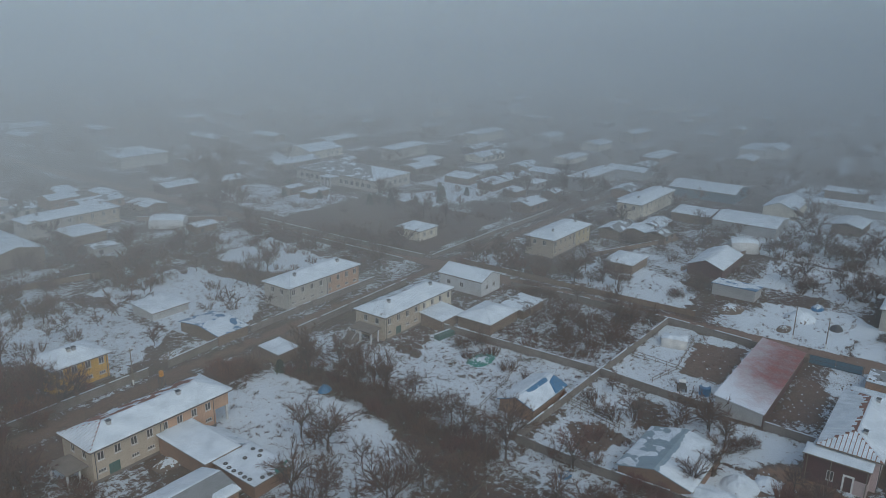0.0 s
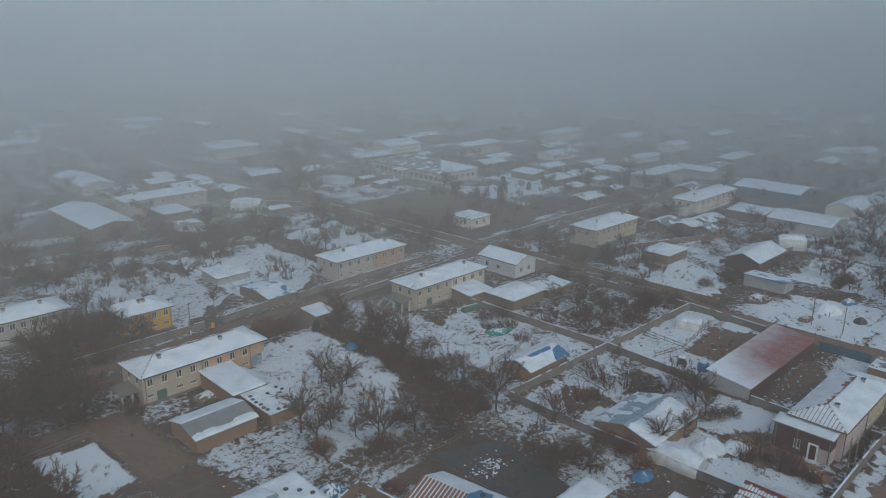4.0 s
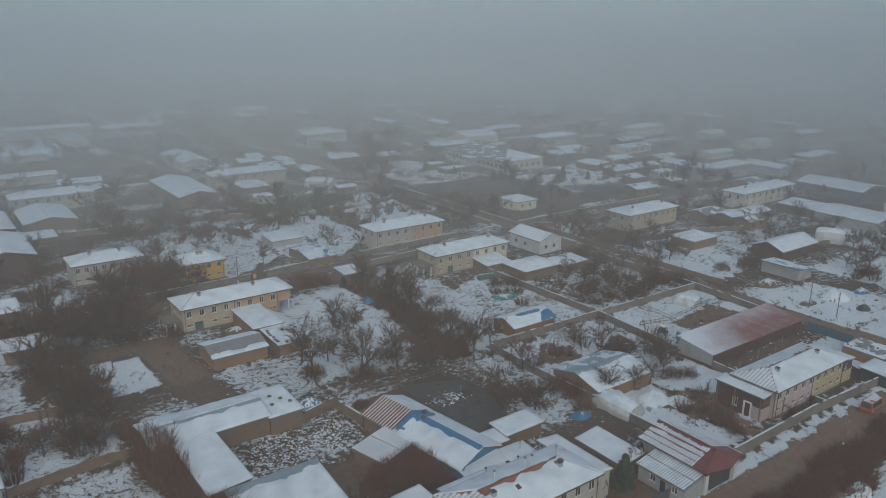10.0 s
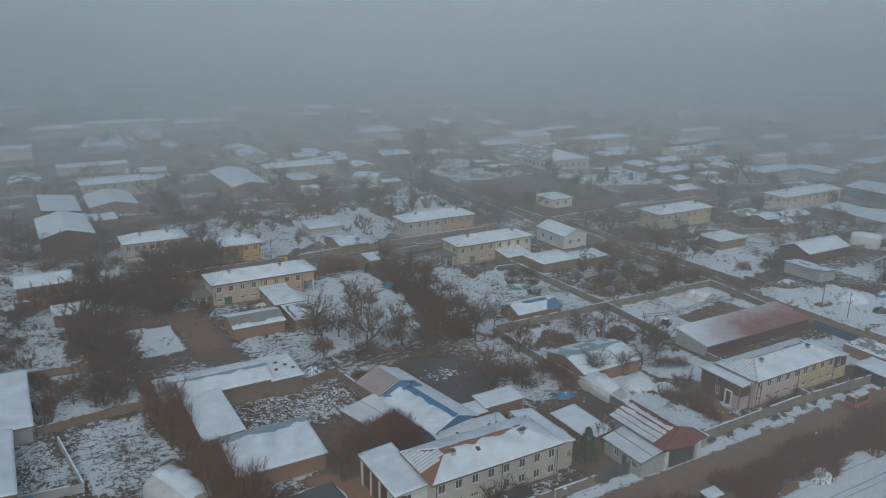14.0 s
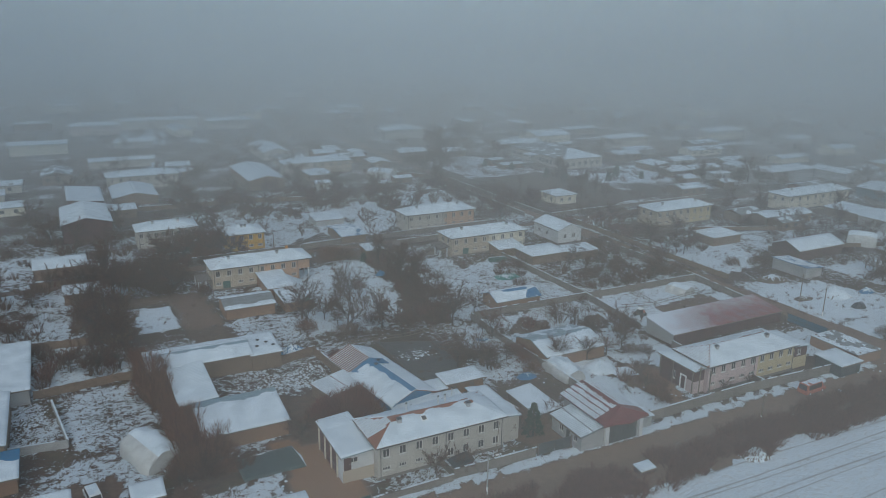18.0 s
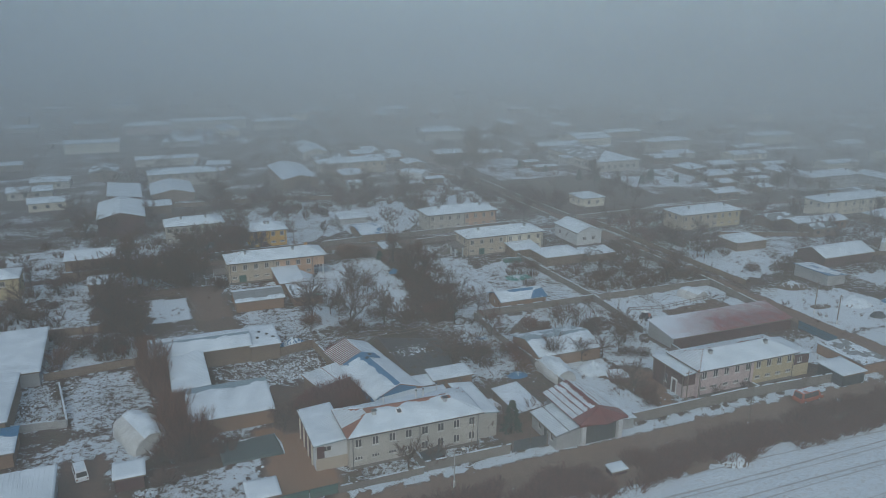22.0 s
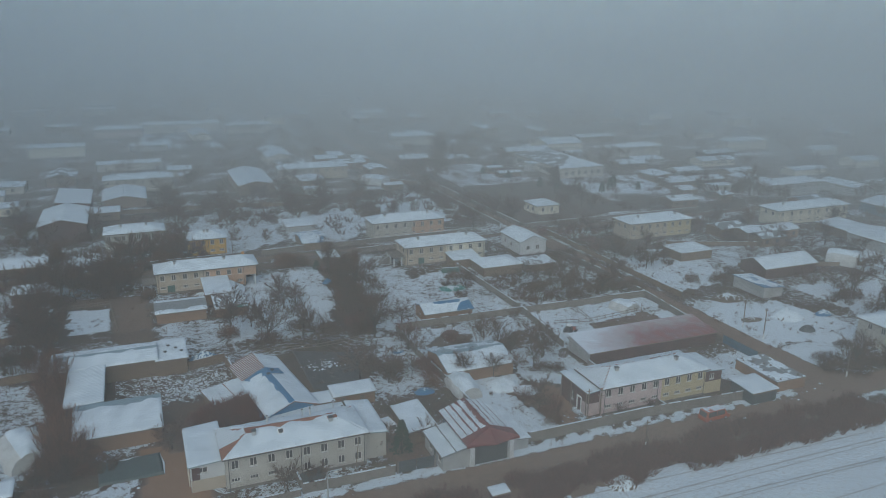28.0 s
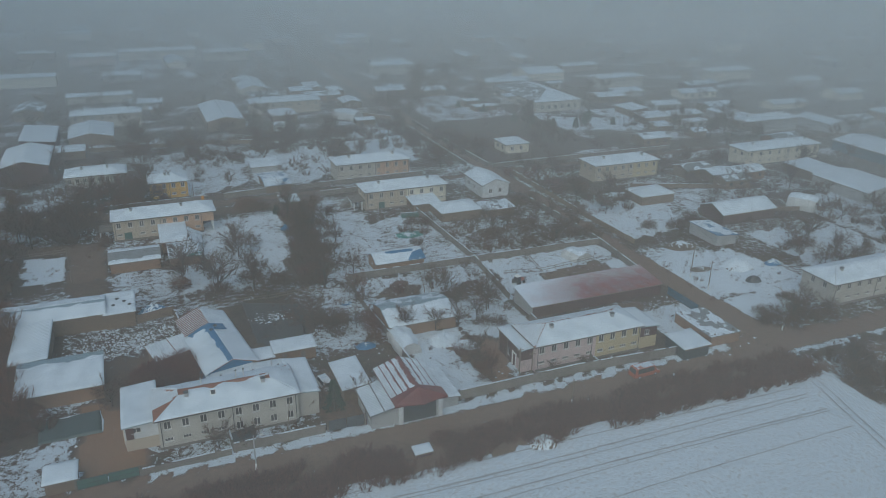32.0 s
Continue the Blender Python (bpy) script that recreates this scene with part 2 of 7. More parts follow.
def ground_material():
    """Soil, mud and snow; the sheet's own attribute says how much of each lies where."""
    m, tree, shader = nodes_of("winter_ground")
    cover = tree.nodes.new("ShaderNodeAttribute")
    cover.attribute_name = "cover"
    split = tree.nodes.new("ShaderNodeSeparateColor")
    tree.links.new(cover.outputs["Color"], split.inputs[0])
    snow, mud, field = split.outputs
    a, b, c = cloud(tree, 0.16, 5, 0.6), cloud(tree, 0.9, 6, 0.7), cloud(tree, 4.0, 6, 0.8)
    bold = calc(tree, "MULTIPLY", ramp(tree, b, 0.3, 0.7), 0.42)
    speck = calc(tree, "MULTIPLY", ramp(tree, c, 0.28, 0.72), 0.4)
    mixed = calc(tree, "ADD", calc(tree, "MULTIPLY", ramp(tree, a, 0.3, 0.7), 0.18), calc(tree, "ADD", bold, speck))
    level = calc(tree, "ADD", calc(tree, "MULTIPLY", snow, 0.5), calc(tree, "ADD", calc(tree, "MULTIPLY", field, 0.25), 0.24))
    lies = ramp(tree, calc(tree, "SUBTRACT", level, mixed), -0.02, 0.03)
    soil = blend(tree, ramp(tree, b, 0.35, 0.65), (0.045, 0.027, 0.02), (0.105, 0.064, 0.043))
    soil = blend(tree, calc(tree, "MULTIPLY", ramp(tree, a, 0.5, 0.7), 0.5), soil, (0.085, 0.08, 0.045))
    muddy = blend(tree, ramp(tree, b, 0.3, 0.7), (0.15, 0.092, 0.064), (0.235, 0.152, 0.11))
    muddy = blend(tree, ramp(tree, mud, 0.88, 1.0), muddy, blend(tree, ramp(tree, c, 0.35, 0.65), (0.28, 0.155, 0.09), (0.18, 0.1, 0.06)))
    soil = blend(tree, mud, soil, muddy)
    wave = put(tree, "ShaderNodeTexWave", Scale=1.1, Distortion=1.5, Detail=3.0, Detail_Scale=0.6)
    wave.bands_direction = "Y"
    tree.links.new(tree.nodes["where"].outputs["Position"], wave.inputs["Vector"])
    pits = ramp(tree, calc(tree, "ADD", cloud(tree, 1.7, 3, 0.55), calc(tree, "MULTIPLY", wave.outputs[1], 0.12)), 0.56, 0.68)
    furrow = calc(tree, "MULTIPLY", calc(tree, "MULTIPLY", pits, ramp(tree, b, 0.36, 0.6)), calc(tree, "MULTIPLY", field, 0.75))
    white = blend(tree, ramp(tree, b, 0.3, 0.7), (0.46, 0.52, 0.57), (0.61, 0.67, 0.72))
    white = blend(tree, furrow, white, (0.3, 0.28, 0.26))
    tree.links.new(blend(tree, lies, soil, white), shader.inputs["Base Color"])
    shader.inputs["Roughness"].default_value = 0.85
    relief(tree, shader, calc(tree, "ADD", b, calc(tree, "MULTIPLY", lies, 0.5)), 0.9, 0.12)
    return m


GROUND = ground_material()


def melting_material():
    """Red roof sheets from which the snow melts; it lasts longest along the northern eave and at the western end."""
    m, tree, shader = nodes_of("red_roof_with_melting_snow")
    b, c = cloud(tree, 0.5, 5), cloud(tree, 2.5, 5, 0.7)
    xyz = tree.nodes.new("ShaderNodeSeparateXYZ")
    tree.links.new(tree.nodes["where"].outputs["Position"], xyz.inputs[0])
    west, north = ramp(tree, xyz.outputs[0], 88.0, 73.5), ramp(tree, xyz.outputs[1], 21.5, 27.5)
    lie = calc(tree, "ADD", calc(tree, "MULTIPLY", west, 0.85), calc(tree, "MULTIPLY", north, 0.42))
    lie = calc(tree, "ADD", lie, calc(tree, "ADD", calc(tree, "MULTIPLY", calc(tree, "SUBTRACT", b, 0.5), 0.7), calc(tree, "MULTIPLY", calc(tree, "SUBTRACT", c, 0.5), 0.4)))
    wave = put(tree, "ShaderNodeTexWave", Scale=1.6)
    tree.links.new(tree.nodes["where"].outputs["Position"], wave.inputs["Vector"])
    lie = calc(tree, "ADD", lie, calc(tree, "MULTIPLY", wave.outputs[1], 0.28))
    red = blend(tree, ramp(tree, b, 0.35, 0.65), (0.23, 0.055, 0.045), (0.15, 0.055, 0.048))
    tree.links.new(blend(tree, ramp(tree, lie, 0.1, 1.1), red, (0.6, 0.65, 0.71)), shader.inputs["Base Color"])
    shader.inputs["Roughness"].default_value = 0.6
    relief(tree, shader, wave.outputs[1], 0.5, 0.03)
    return m


MELTING = melting_material()

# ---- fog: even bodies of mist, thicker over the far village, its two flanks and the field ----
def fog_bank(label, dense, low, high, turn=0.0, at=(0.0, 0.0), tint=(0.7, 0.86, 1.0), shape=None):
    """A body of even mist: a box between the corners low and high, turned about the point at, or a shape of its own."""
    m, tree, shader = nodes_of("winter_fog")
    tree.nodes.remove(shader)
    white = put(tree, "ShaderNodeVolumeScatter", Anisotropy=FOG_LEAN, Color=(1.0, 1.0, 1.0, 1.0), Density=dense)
    # absorption that tints and darkens the haze
    absorb = put(tree, "ShaderNodeVolumeAbsorption", Color=(*tint, 1.0), Density=dense)
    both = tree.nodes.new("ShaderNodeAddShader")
    for k, n in enumerate((white, absorb)):
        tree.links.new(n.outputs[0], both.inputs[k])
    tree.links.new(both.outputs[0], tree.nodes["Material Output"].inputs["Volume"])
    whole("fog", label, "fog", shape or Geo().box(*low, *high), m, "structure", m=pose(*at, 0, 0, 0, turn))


FOG_LEAN = -0.46
# Tints and edges of the banks set the haze's brightness in each direction
fog_bank("thin grey winter fog over the whole village", 0.0005, (-1300, -900, -3), (1400, 1500, 99))
fog_bank("grey fog over the far village, tinted darker", 0.0013, (-1100, 92, -2.9), (1100, 1300, 98), -26, tint=(0.55, 0.74, 0.9))
fog_bank("thicker grey fog behind the school", 0.0004, (-1000, 175, -2.8), (1000, 1290, 97), -26, tint=(0.55, 0.74, 0.9))
fog_bank("pale fog over the north-western lanes", 0.0012, (-1000, 0, -2.7), (1000, 900, 96), 18, (-53, 150), (0.82, 0.935, 1.0))
fog_bank("pale fog over the eastern fields", 0.0017, (0, -900, -2.6), (900, 900, 95), -15, (170, -60), (0.89, 0.96, 1.0))
# Bank added clear of the camera's path, to haze its later views
haze_ring = [(-33.0, -86.5), (600.0, -86.5), (600.0, -60.0), (-34.0, -60.0)]
fog_bank("added fog bank over the snowy field", 0.0019, None, None, tint=(0.84, 0.93, 1.0), shape=Geo().prism([(*p, -2.5) for p in haze_ring], [(*p, 94) for p in haze_ring]))

# ---- ground ----
SNOWY = [  # how much snow, then the corners of the plot
    (0.72, (-60, -12), (140, -12), (140, -8.5), (-60, -8.5)),
    (0.8, (18, 100), (37, 100), (35, 74), (28, 54), (8, 56), (10, 78)),
    (0.72, (42, 98), (60, 92), (58, 76), (48, 52), (38, 50), (40, 66), (43, 80)),
    (0.7, (46, 52), (50, 78), (74, 90), (75, 50)),
    (0.86, (37, 170), (66, 166), (66, 137), (50, 124), (36, 130)),
    (0.72, (1, 170), (32, 168), (35, 133), (16, 121), (6, 148)),
    (0.95, (74, 170), (99, 174), (94, 138), (76, 140)),
    (0.9, (48, 169), (62, 170), (61, 153), (47, 144), (43, 156)),
    (0.95, (124, 82), (146, 84), (145, 61), (134, 50), (120, 49), (117, 65)),
    (0.95, (117, 36), (138, 34), (143, 15), (137, 9), (113, 15)),
    (0.85, (151, 41), (178, 42), (180, 19), (167, 10), (150, 15)),
    (0.78, (76, 49), (109, 49), (107, 28), (76, 28)),
    (0.76, (44, 48), (74, 48), (74, 28), (62, 24), (44, 30)),
    (0.97, (-25.5, 87), (-17.4, 87), (-15.5, 71), (-24, 71)),
    (0.6, (150, 82), (185, 70), (165, 52), (140, 56)),
    (0.85, (116, 11), (137, 12), (139, 6), (111, 1)),
    (0.4, (-15, 43.5), (8, 45), (4, 32), (-14, 34)),
    (0.62, (-41, 49), (-27, 49), (-27, 28), (-38, 26)),
    (0.55, (-50, 47), (-42, 47), (-40, 30), (-50, 31)),
    (0.6, (-42, 22), (-30, 27), (-26, 16), (-36, 8)),
    (0.85, (46, 22), (58, 20), (58, -1), (45, -1), (45, 10)),
    (0.62, (-29, 6), (-12, 9), (-11, -4), (-29, -4)),
    (0.62, (60, -1.5), (92, -1.5), (92, -3), (60, -3)),
    (0.62, (-8, 71), (10, 71), (9, 57), (-4, 58)),
    (0.66, (0, -0.5), (11, -0.5), (11, -4), (0, -4)),
    (0.75, (93, 12), (108, 14), (110, -3), (99, -3)),
    (0.72, (57, 28), (73, 28), (72.6, 10), (66, 10), (61, 15)),
    (0.6, (33, 46), (42.5, 48), (43, 24), (36, 24)),
    (0.5, (76, 88), (108, 90), (108, 50), (76, 50)),
    (0.7, (180, 60), (300, 60), (300, 5), (180, 5)),
    (0.66, (-60, 140), (-20, 145), (-22, 100), (-60, 95)),
    (0.68, (-45, 70), (-28, 70), (-28, 51), (-45, 51)),
    (0.66, (-62, 92), (-37, 92), (-37, 70), (-62, 72)),
    (0.6, (120, 190), (160, 185), (150, 240), (120, 240)),
    (0.8, (-8, 338), (16, 337), (22, 376), (-3, 377)),
    (0.72, (194, 190), (216, 190), (222, 158), (196, 150)),
    (0.75, (181, 256), (214, 283), (206, 292), (176, 268)),
    (0.8, (165, 187), (200, 170), (195, 150), (150, 165)),
]
BARE = [  # muddy yards and streets: how bare, how much tan mud, corners
    (1, 0.85, (-200, -4.9), (-200, -10.6), (400, -10.6), (400, -4.9)),
    (1, 0.75, (106.5, 400), (112, 400), (114.5, 60), (116.5, 0), (125, -6), (104, -6), (109.5, 10), (109, 60)),
    (0.95, 0.55, (24, 113), (24, 116), (300, 118.8), (300, 115.4)),
    (1, 0.5, (-120, 106), (-120, 110), (26, 116), (26, 112)),
    (1, 1.0, (-12, 18), (-2, 16), (-2, -3), (-10.5, -3)),
    (1, 0.4, (-40, 7), (-33, 7), (-33, 18), (-40, 18)),
    (0.9, 0.25, (-15, 69), (-8, 69), (-6, 56), (-12, 55), (-16, 69)),
    (0.95, 0.15, (8, 46), (27, 44), (32, 30), (18, 22), (16, 38)),
    (0.97, 0.45, (86.4, 37.6), (102, 39.6), (106, 29), (86, 29.6)),
    (0.85, 0.2, (53.4, 46), (58.0, 40.7), (54.8, 35), (46.0, 38.8)),
    (0.7, 0.1, (60, 36), (70, 40), (71, 34), (62, 31)),
    (0.85, 0.4, (78, 17), (99, 17.6), (96, 12), (80, 11)),
    (0.9, 0.1, (110, 190), (165, 190), (165, 130), (112, 125)),
    (0.9, 0.6, (52, 16), (61, 16), (60, 2), (56, 0)),
    (0.85, 0.3, (-8, 104), (50, 104), (52, 112), (-8, 108)),
    (0.9, 0.1, (37, 98), (42, 98), (42.5, 80), (39.5, 66), (38, 50), (33, 50), (34.7, 68), (38, 82)),
    (0.95, 0.6, (-15, 70), (-8, 70), (-8, 93), (-16.6, 93)),
    (0.85, 0.4, (-30, 96), (-8, 93), (-8, 88), (-28, 89)),
    (0.9, 0.5, (22, 14), (33, 14), (33, -4), (26, -4)),
    (0.85, 0.3, (-14, 31), (20, 31), (18, 14), (-6, 14)),
    (0.96, 0.0, (16.6, 45.6), (28.4, 47), (30, 42), (27.6, 26.4), (20, 26)),
    (0.92, 0.95, (60.2, 15), (65.4, 10.6), (63, 9), (58.6, -2.4), (55, 1.5), (56, 9)),
]


def inside(px, py, ring):
    """Which of the points lie inside a ring, by counting crossings."""
    hit = np.zeros(px.shape, bool)
    for (x0, y0), (x1, y1) in zip(ring, ring[1:] + ring[:1]):
        if y0 != y1:
            hit ^= ((y0 > py) != (y1 > py)) & (px < (x1 - x0) * (py - y0) / (y1 - y0) + x0)
    return hit


def ground_axis(low, high, step):
    inner = list(np.arange(low, high + 0.01, step))
    ring, grow = [], step
    for _ in range(34):
        grow *= 1.28
        ring.append(grow + (ring[-1] if ring else 0))
        if ring[-1] > 2600:
            break
    return np.array([low - r for r in ring[::-1]] + inner + [high + r for r in ring])


def waves(x, y, size, seed):
    """Smooth noise, about -1 to 1, from sines of mixed headings."""
    r, total = np.random.RandomState(seed), np.zeros_like(x)
    for _ in range(9):
        a, k, ph = r.uniform(0, 6.28), r.uniform(0.6, 1.7) / size, r.uniform(0, 6.28)
        total += np.sin((x * np.cos(a) + y * np.sin(a)) * k * 6.28 + ph)
    return total / 4.0


def build_ground():
    gx, gy = ground_axis(-75, 210, 1.0), ground_axis(-75, 260, 1.0)
    x, y = np.meshgrid(gx, gy)
    jx, jy = x + 0.9 * waves(x, y, 7, 3), y + 0.9 * waves(x, y, 7, 4)
    snow = 0.36 + 0.24 * waves(x, y, 22, 5) + 0.1 * waves(x, y, 60, 6)
    far = np.clip((np.hypot(x - 40, y - 60) - 140) / 90, 0, 1)
    snow = snow - 0.14 * far + 0.22 * far * waves(x, y, 18, 8)
    mud, field = np.zeros_like(x), np.zeros_like(x)
    for amount, *ring in SNOWY:
        hit = inside(jx, jy, ring)
        snow[hit] = amount + 0.1 * waves(x, y, 9, 7)[hit]
    for amount, tan, *ring in BARE:
        hit = inside(jx * 0.6 + x * 0.4, jy * 0.6 + y * 0.4, ring)
        snow[hit], mud[hit] = snow[hit] * (1 - amount) + 0.03 * amount, tan
    strip = (y < -4.0 + 0.3 * waves(x, y, 5, 9)) & (y > -6.3 + 0.6 * waves(x, y, 6, 10)) & (x > -2) & (x < 104)
    snow[strip], mud[strip] = 0.82, 0
    hedge = (y < -10.6) & (y > -19.5 + 1.2 * waves(x, y, 9, 11)) & (x > -60) & (x < 113)
    snow[hedge], mud[hedge] = 0.1, 0.7
    open_field = (y <= -18.2 + 1.2 * waves(x, y, 9, 11)) & (x < 113.8 + 0.5 * waves(x, y, 7, 14))
    snow[open_field], mud[open_field], field[open_field] = 0.97, 0, 1
    corner = (y < -14) & (x >= 113.8)
    snow[corner], mud[corner] = 0.34 + 0.2 * waves(x, y, 8, 15)[corner], 0.5
    z = 0.06 * waves(x, y, 6, 12) + 0.05 * waves(x, y, 2.6, 13) - 0.05 * (mud > 0.5)
    z *= (np.hypot(x - 40, y - 60) < 260)
    n, w = x.size, len(gx)
    idx = np.arange(n).reshape(x.shape)
    quads = np.stack([idx[:-1, :-1], idx[:-1, 1:], idx[1:, 1:], idx[1:, :-1]], -1).reshape(-1, 4)
    me = bpy.data.meshes.new("ground")
    me.vertices.add(n)
    me.vertices.foreach_set("co", np.stack([x, y, z], -1).astype(np.float32).ravel())
    me.loops.add(quads.size)
    me.loops.foreach_set("vertex_index", quads.astype(np.int32).ravel())
    me.polygons.add(len(quads))
    me.polygons.foreach_set("loop_start", np.arange(0, quads.size, 4, dtype=np.int32))
    me.update(calc_edges=True)
    me.polygons.foreach_set("use_smooth", np.ones(len(quads), bool))
    tone = np.stack([np.clip(snow, 0, 1), np.clip(mud, 0, 1), field, np.ones_like(x)], -1)
    me.attributes.new("cover", "FLOAT_COLOR", "POINT").data.foreach_set("color", tone.astype(np.float32).ravel())
    me.materials.append(GROUND)
    tagged(new("ground", me), "snow-dusted soil, gardens and muddy village lanes", "ground", kind="structure")


build_ground()

# ---- builders ----
TAKEN = []  # footprints of the buildings, which trees keep clear of


def snow_on(geo, a, b, c, d, cover=1.0, bare_top=0.0, cell=0.6, deep=0.14, seed=0.0, bare_low=0.0):
    """A soft sheet of snow on the slope a, b (eave), c, d (ridge); where it thins out it sinks under the roof."""
    a, b, c, d = (Vector(p) for p in (a, b, c, d))
    up = (b - a).cross(d - a).normalized()
    wide, tall = max((b - a).length, (c - d).length), max((d - a).length, (c - b).length)
    nu, nv = max(3, int(wide / cell)), max(3, int(tall / cell))
    us = [0, 0.12 / wide, *(i / nu for i in range(1, nu)), 1 - 0.12 / wide, 1]
    vs = [0, 0.1 / tall, *(i / nv for i in range(1, nv)), 1 - 0.1 / tall, 1]
    rows = []
    for v in vs:
        row = []
        for u in us:
            p = (a * (1 - u) + b * u) * (1 - v) + (d * (1 - u) + c * u) * v
            n = noise.noise(Vector((p.x * 0.42, p.y * 0.35, seed))) + 0.6 * noise.noise(Vector((p.x * 1.3, p.y * 1.3, seed + 9)))
            s = cover * 2.2 - 1.0 + n
            if bare_top:
                s = min(s, (1 - bare_top - v) * 9 + n * 1.2)
            if bare_low:
                s = min(s, (v - bare_low) * 9 + n * 1.2)
            s = max(-0.35, min(1.0, s))
            if u in (0, 1) or v in (0, 1):
                s = -0.35
            row.append(p + up * (deep * s + 0.012 * noise.noise(p * 0.9)))
        rows.append(row)
    return geo.grid(rows)


def strips_on(geo, a, b, c, d, gap=0.55, wide=0.28, deep=0.06, start=0.0, stop=1.0, ragged=0.0, only=1.0):
    """Raised strips that run from the eave a, b up to the ridge c, d."""
    a, b, c, d = (Vector(p) for p in (a, b, c, d))
    up = (b - a).cross((d + c) / 2 - a).normalized() * deep
    along, length = (b - a).normalized(), (b - a).length
    rise = (d - a) - along * (d - a).dot(along)
    left, right = (d - a).dot(along), length + (c - b).dot(along)
    for i in range(int(length * only / gap)):
        x = (i + 0.5) * gap
        top = min(1.0, x / left if left > 0.01 else 1.0, (length - x) / (length - right) if length - right > 0.01 else 1.0)
        v0, v1 = start * top, stop * top * (1 - ragged * random.random())
        if (v1 - v0) * rise.length < 0.25:
            continue
        p, q = a + along * (x - wide / 2) + rise * v0, a + along * (x - wide / 2) + rise * v1
        s = along * wide
        geo.prism([p, p + s, q + s, q], [p + up, p + s + up, q + s + up, q + up])
    return geo


def slopes_of(kind, x0, y0, x1, y1, z, rise, over=0.4):
    """The slopes of a roof as rings eave, eave, ridge, ridge, each with the side to which it falls."""
    x0, y0, x1, y1 = x0 - over, y0 - over, x1 + over, y1 + over
    xm, ym, t = (x0 + x1) / 2, (y0 + y1) / 2, z + rise
    if kind == "gable_x":
        return [("s", (x0, y0, z), (x1, y0, z), (x1, ym, t), (x0, ym, t)), ("n", (x1, y1, z), (x0, y1, z), (x0, ym, t), (x1, ym, t))]
    if kind == "gable_y":
        return [("e", (x1, y0, z), (x1, y1, z), (xm, y1, t), (xm, y0, t)), ("w", (x0, y1, z), (x0, y0, z), (xm, y0, t), (xm, y1, t))]
    if kind == "mono_s":
        return [("s", (x0, y0, z), (x1, y0, z), (x1, y1, t), (x0, y1, t))]
    if kind == "mono_n":
        return [("n", (x1, y1, z), (x0, y1, z), (x0, y0, t), (x1, y0, t))]
    if kind == "mono_e":
        return [("e", (x1, y0, z), (x1, y1, z), (x0, y1, t), (x0, y0, t))]
    if kind == "mono_w":
        return [("w", (x0, y1, z), (x0, y0, z), (x1, y0, t), (x1, y1, t))]
    h = min(x1 - x0, y1 - y0) / 2
    if x1 - x0 >= y1 - y0:
        p, q = (x0 + h, ym, t), (x1 - h, ym, t)
        return [("s", (x0, y0, z), (x1, y0, z), q, p), ("n", (x1, y1, z), (x0, y1, z), p, q),
                ("w", (x0, y1, z), (x0, y0, z), p, p), ("e", (x1, y0, z), (x1, y1, z), q, q)]
    p, q = (xm, y0 + h, t), (xm, y1 - h, t)
    return [("e", (x1, y0, z), (x1, y1, z), q, p), ("w", (x0, y1, z), (x0, y0, z), p, q),
            ("s", (x0, y0, z), (x1, y0, z), p, p), ("n", (x1, y1, z), (x0, y1, z), q, q)]


def roof(root, kind, x0, y0, x1, y1, z, rise, sheet, cover=None, over=0.4, cell=0.6, seed=0.0, top=None, ribs="", ribmat=None):
    """Roof plates, one part a slope, with snow lying on each; cover and top give, side by side, how much and how far from the ridge."""
    for side, a, b, c, d in slopes_of(kind, x0, y0, x1, y1, z, rise, over):
        ring = [a, b, c] if c == d else [a, b, c, d]
        plate = part("roof_slope", Geo().slab(ring, 0.14), sheet, root)
        amount = (cover or {}).get(side, (cover or {}).get("all", 1.0))
        if side in ribs:
            part("snow_stripes", strips_on(Geo(), a, b, c, d, 0.62, 0.5, ragged=0.25 if amount < 0.9 else 0.05), SNOW, plate, "snow lying in the grooves of the roof sheets")
        elif amount > 0.05:
            part("snow_cover", snow_on(Geo(), a, b, c, d, amount, (top or {}).get(side, 0.0), cell, seed=seed + x0 + 3 * y0), SNOW, plate, smooth=True)
    slope = slopes_of(kind, x0, y0, x1, y1, z, rise, over)
    for _, a, b, c, d in slope:
        part("eaves_board", Geo().beam((a[0], a[1], a[2] - 0.1), (b[0], b[1], b[2] - 0.1), 0.06, 0.2), WOOD, root)


def facade(geo, p, q, z0, z1, thick, holes=()):
    """A wall from p to q with openings (from, to, low, high) right through it; its inner face lies to the left of p, q."""
    p, q = Vector((*p, 0)), Vector((*q, 0))
    d = (q - p).normalized()
    n = Vector((-d.y, d.x, 0)) * thick
    cuts = sorted({0.0, (q - p).length, *(u for h in holes for u in h[:2])})
    for u0, u1 in zip(cuts, cuts[1:]):
        mine = sorted((h[2], h[3]) for h in holes if h[0] <= u0 + 1e-6 and h[1] >= u1 - 1e-6)
        low = z0
        for a, b in [*mine, (z1, z1)]:
            if a - low > 0.01:
                f, g = p + d * u0, p + d * u1
                ring = [f, g, g + n, f + n]
                geo.prism([(*v.xy, low) for v in ring], [(*v.xy, a) for v in ring])
            low = b
    return geo


SHARED = {}


def shared(key, make, material):
    if key not in SHARED:
        SHARED[key] = make().mesh(key.split("|")[0], material)
    return SHARED[key]


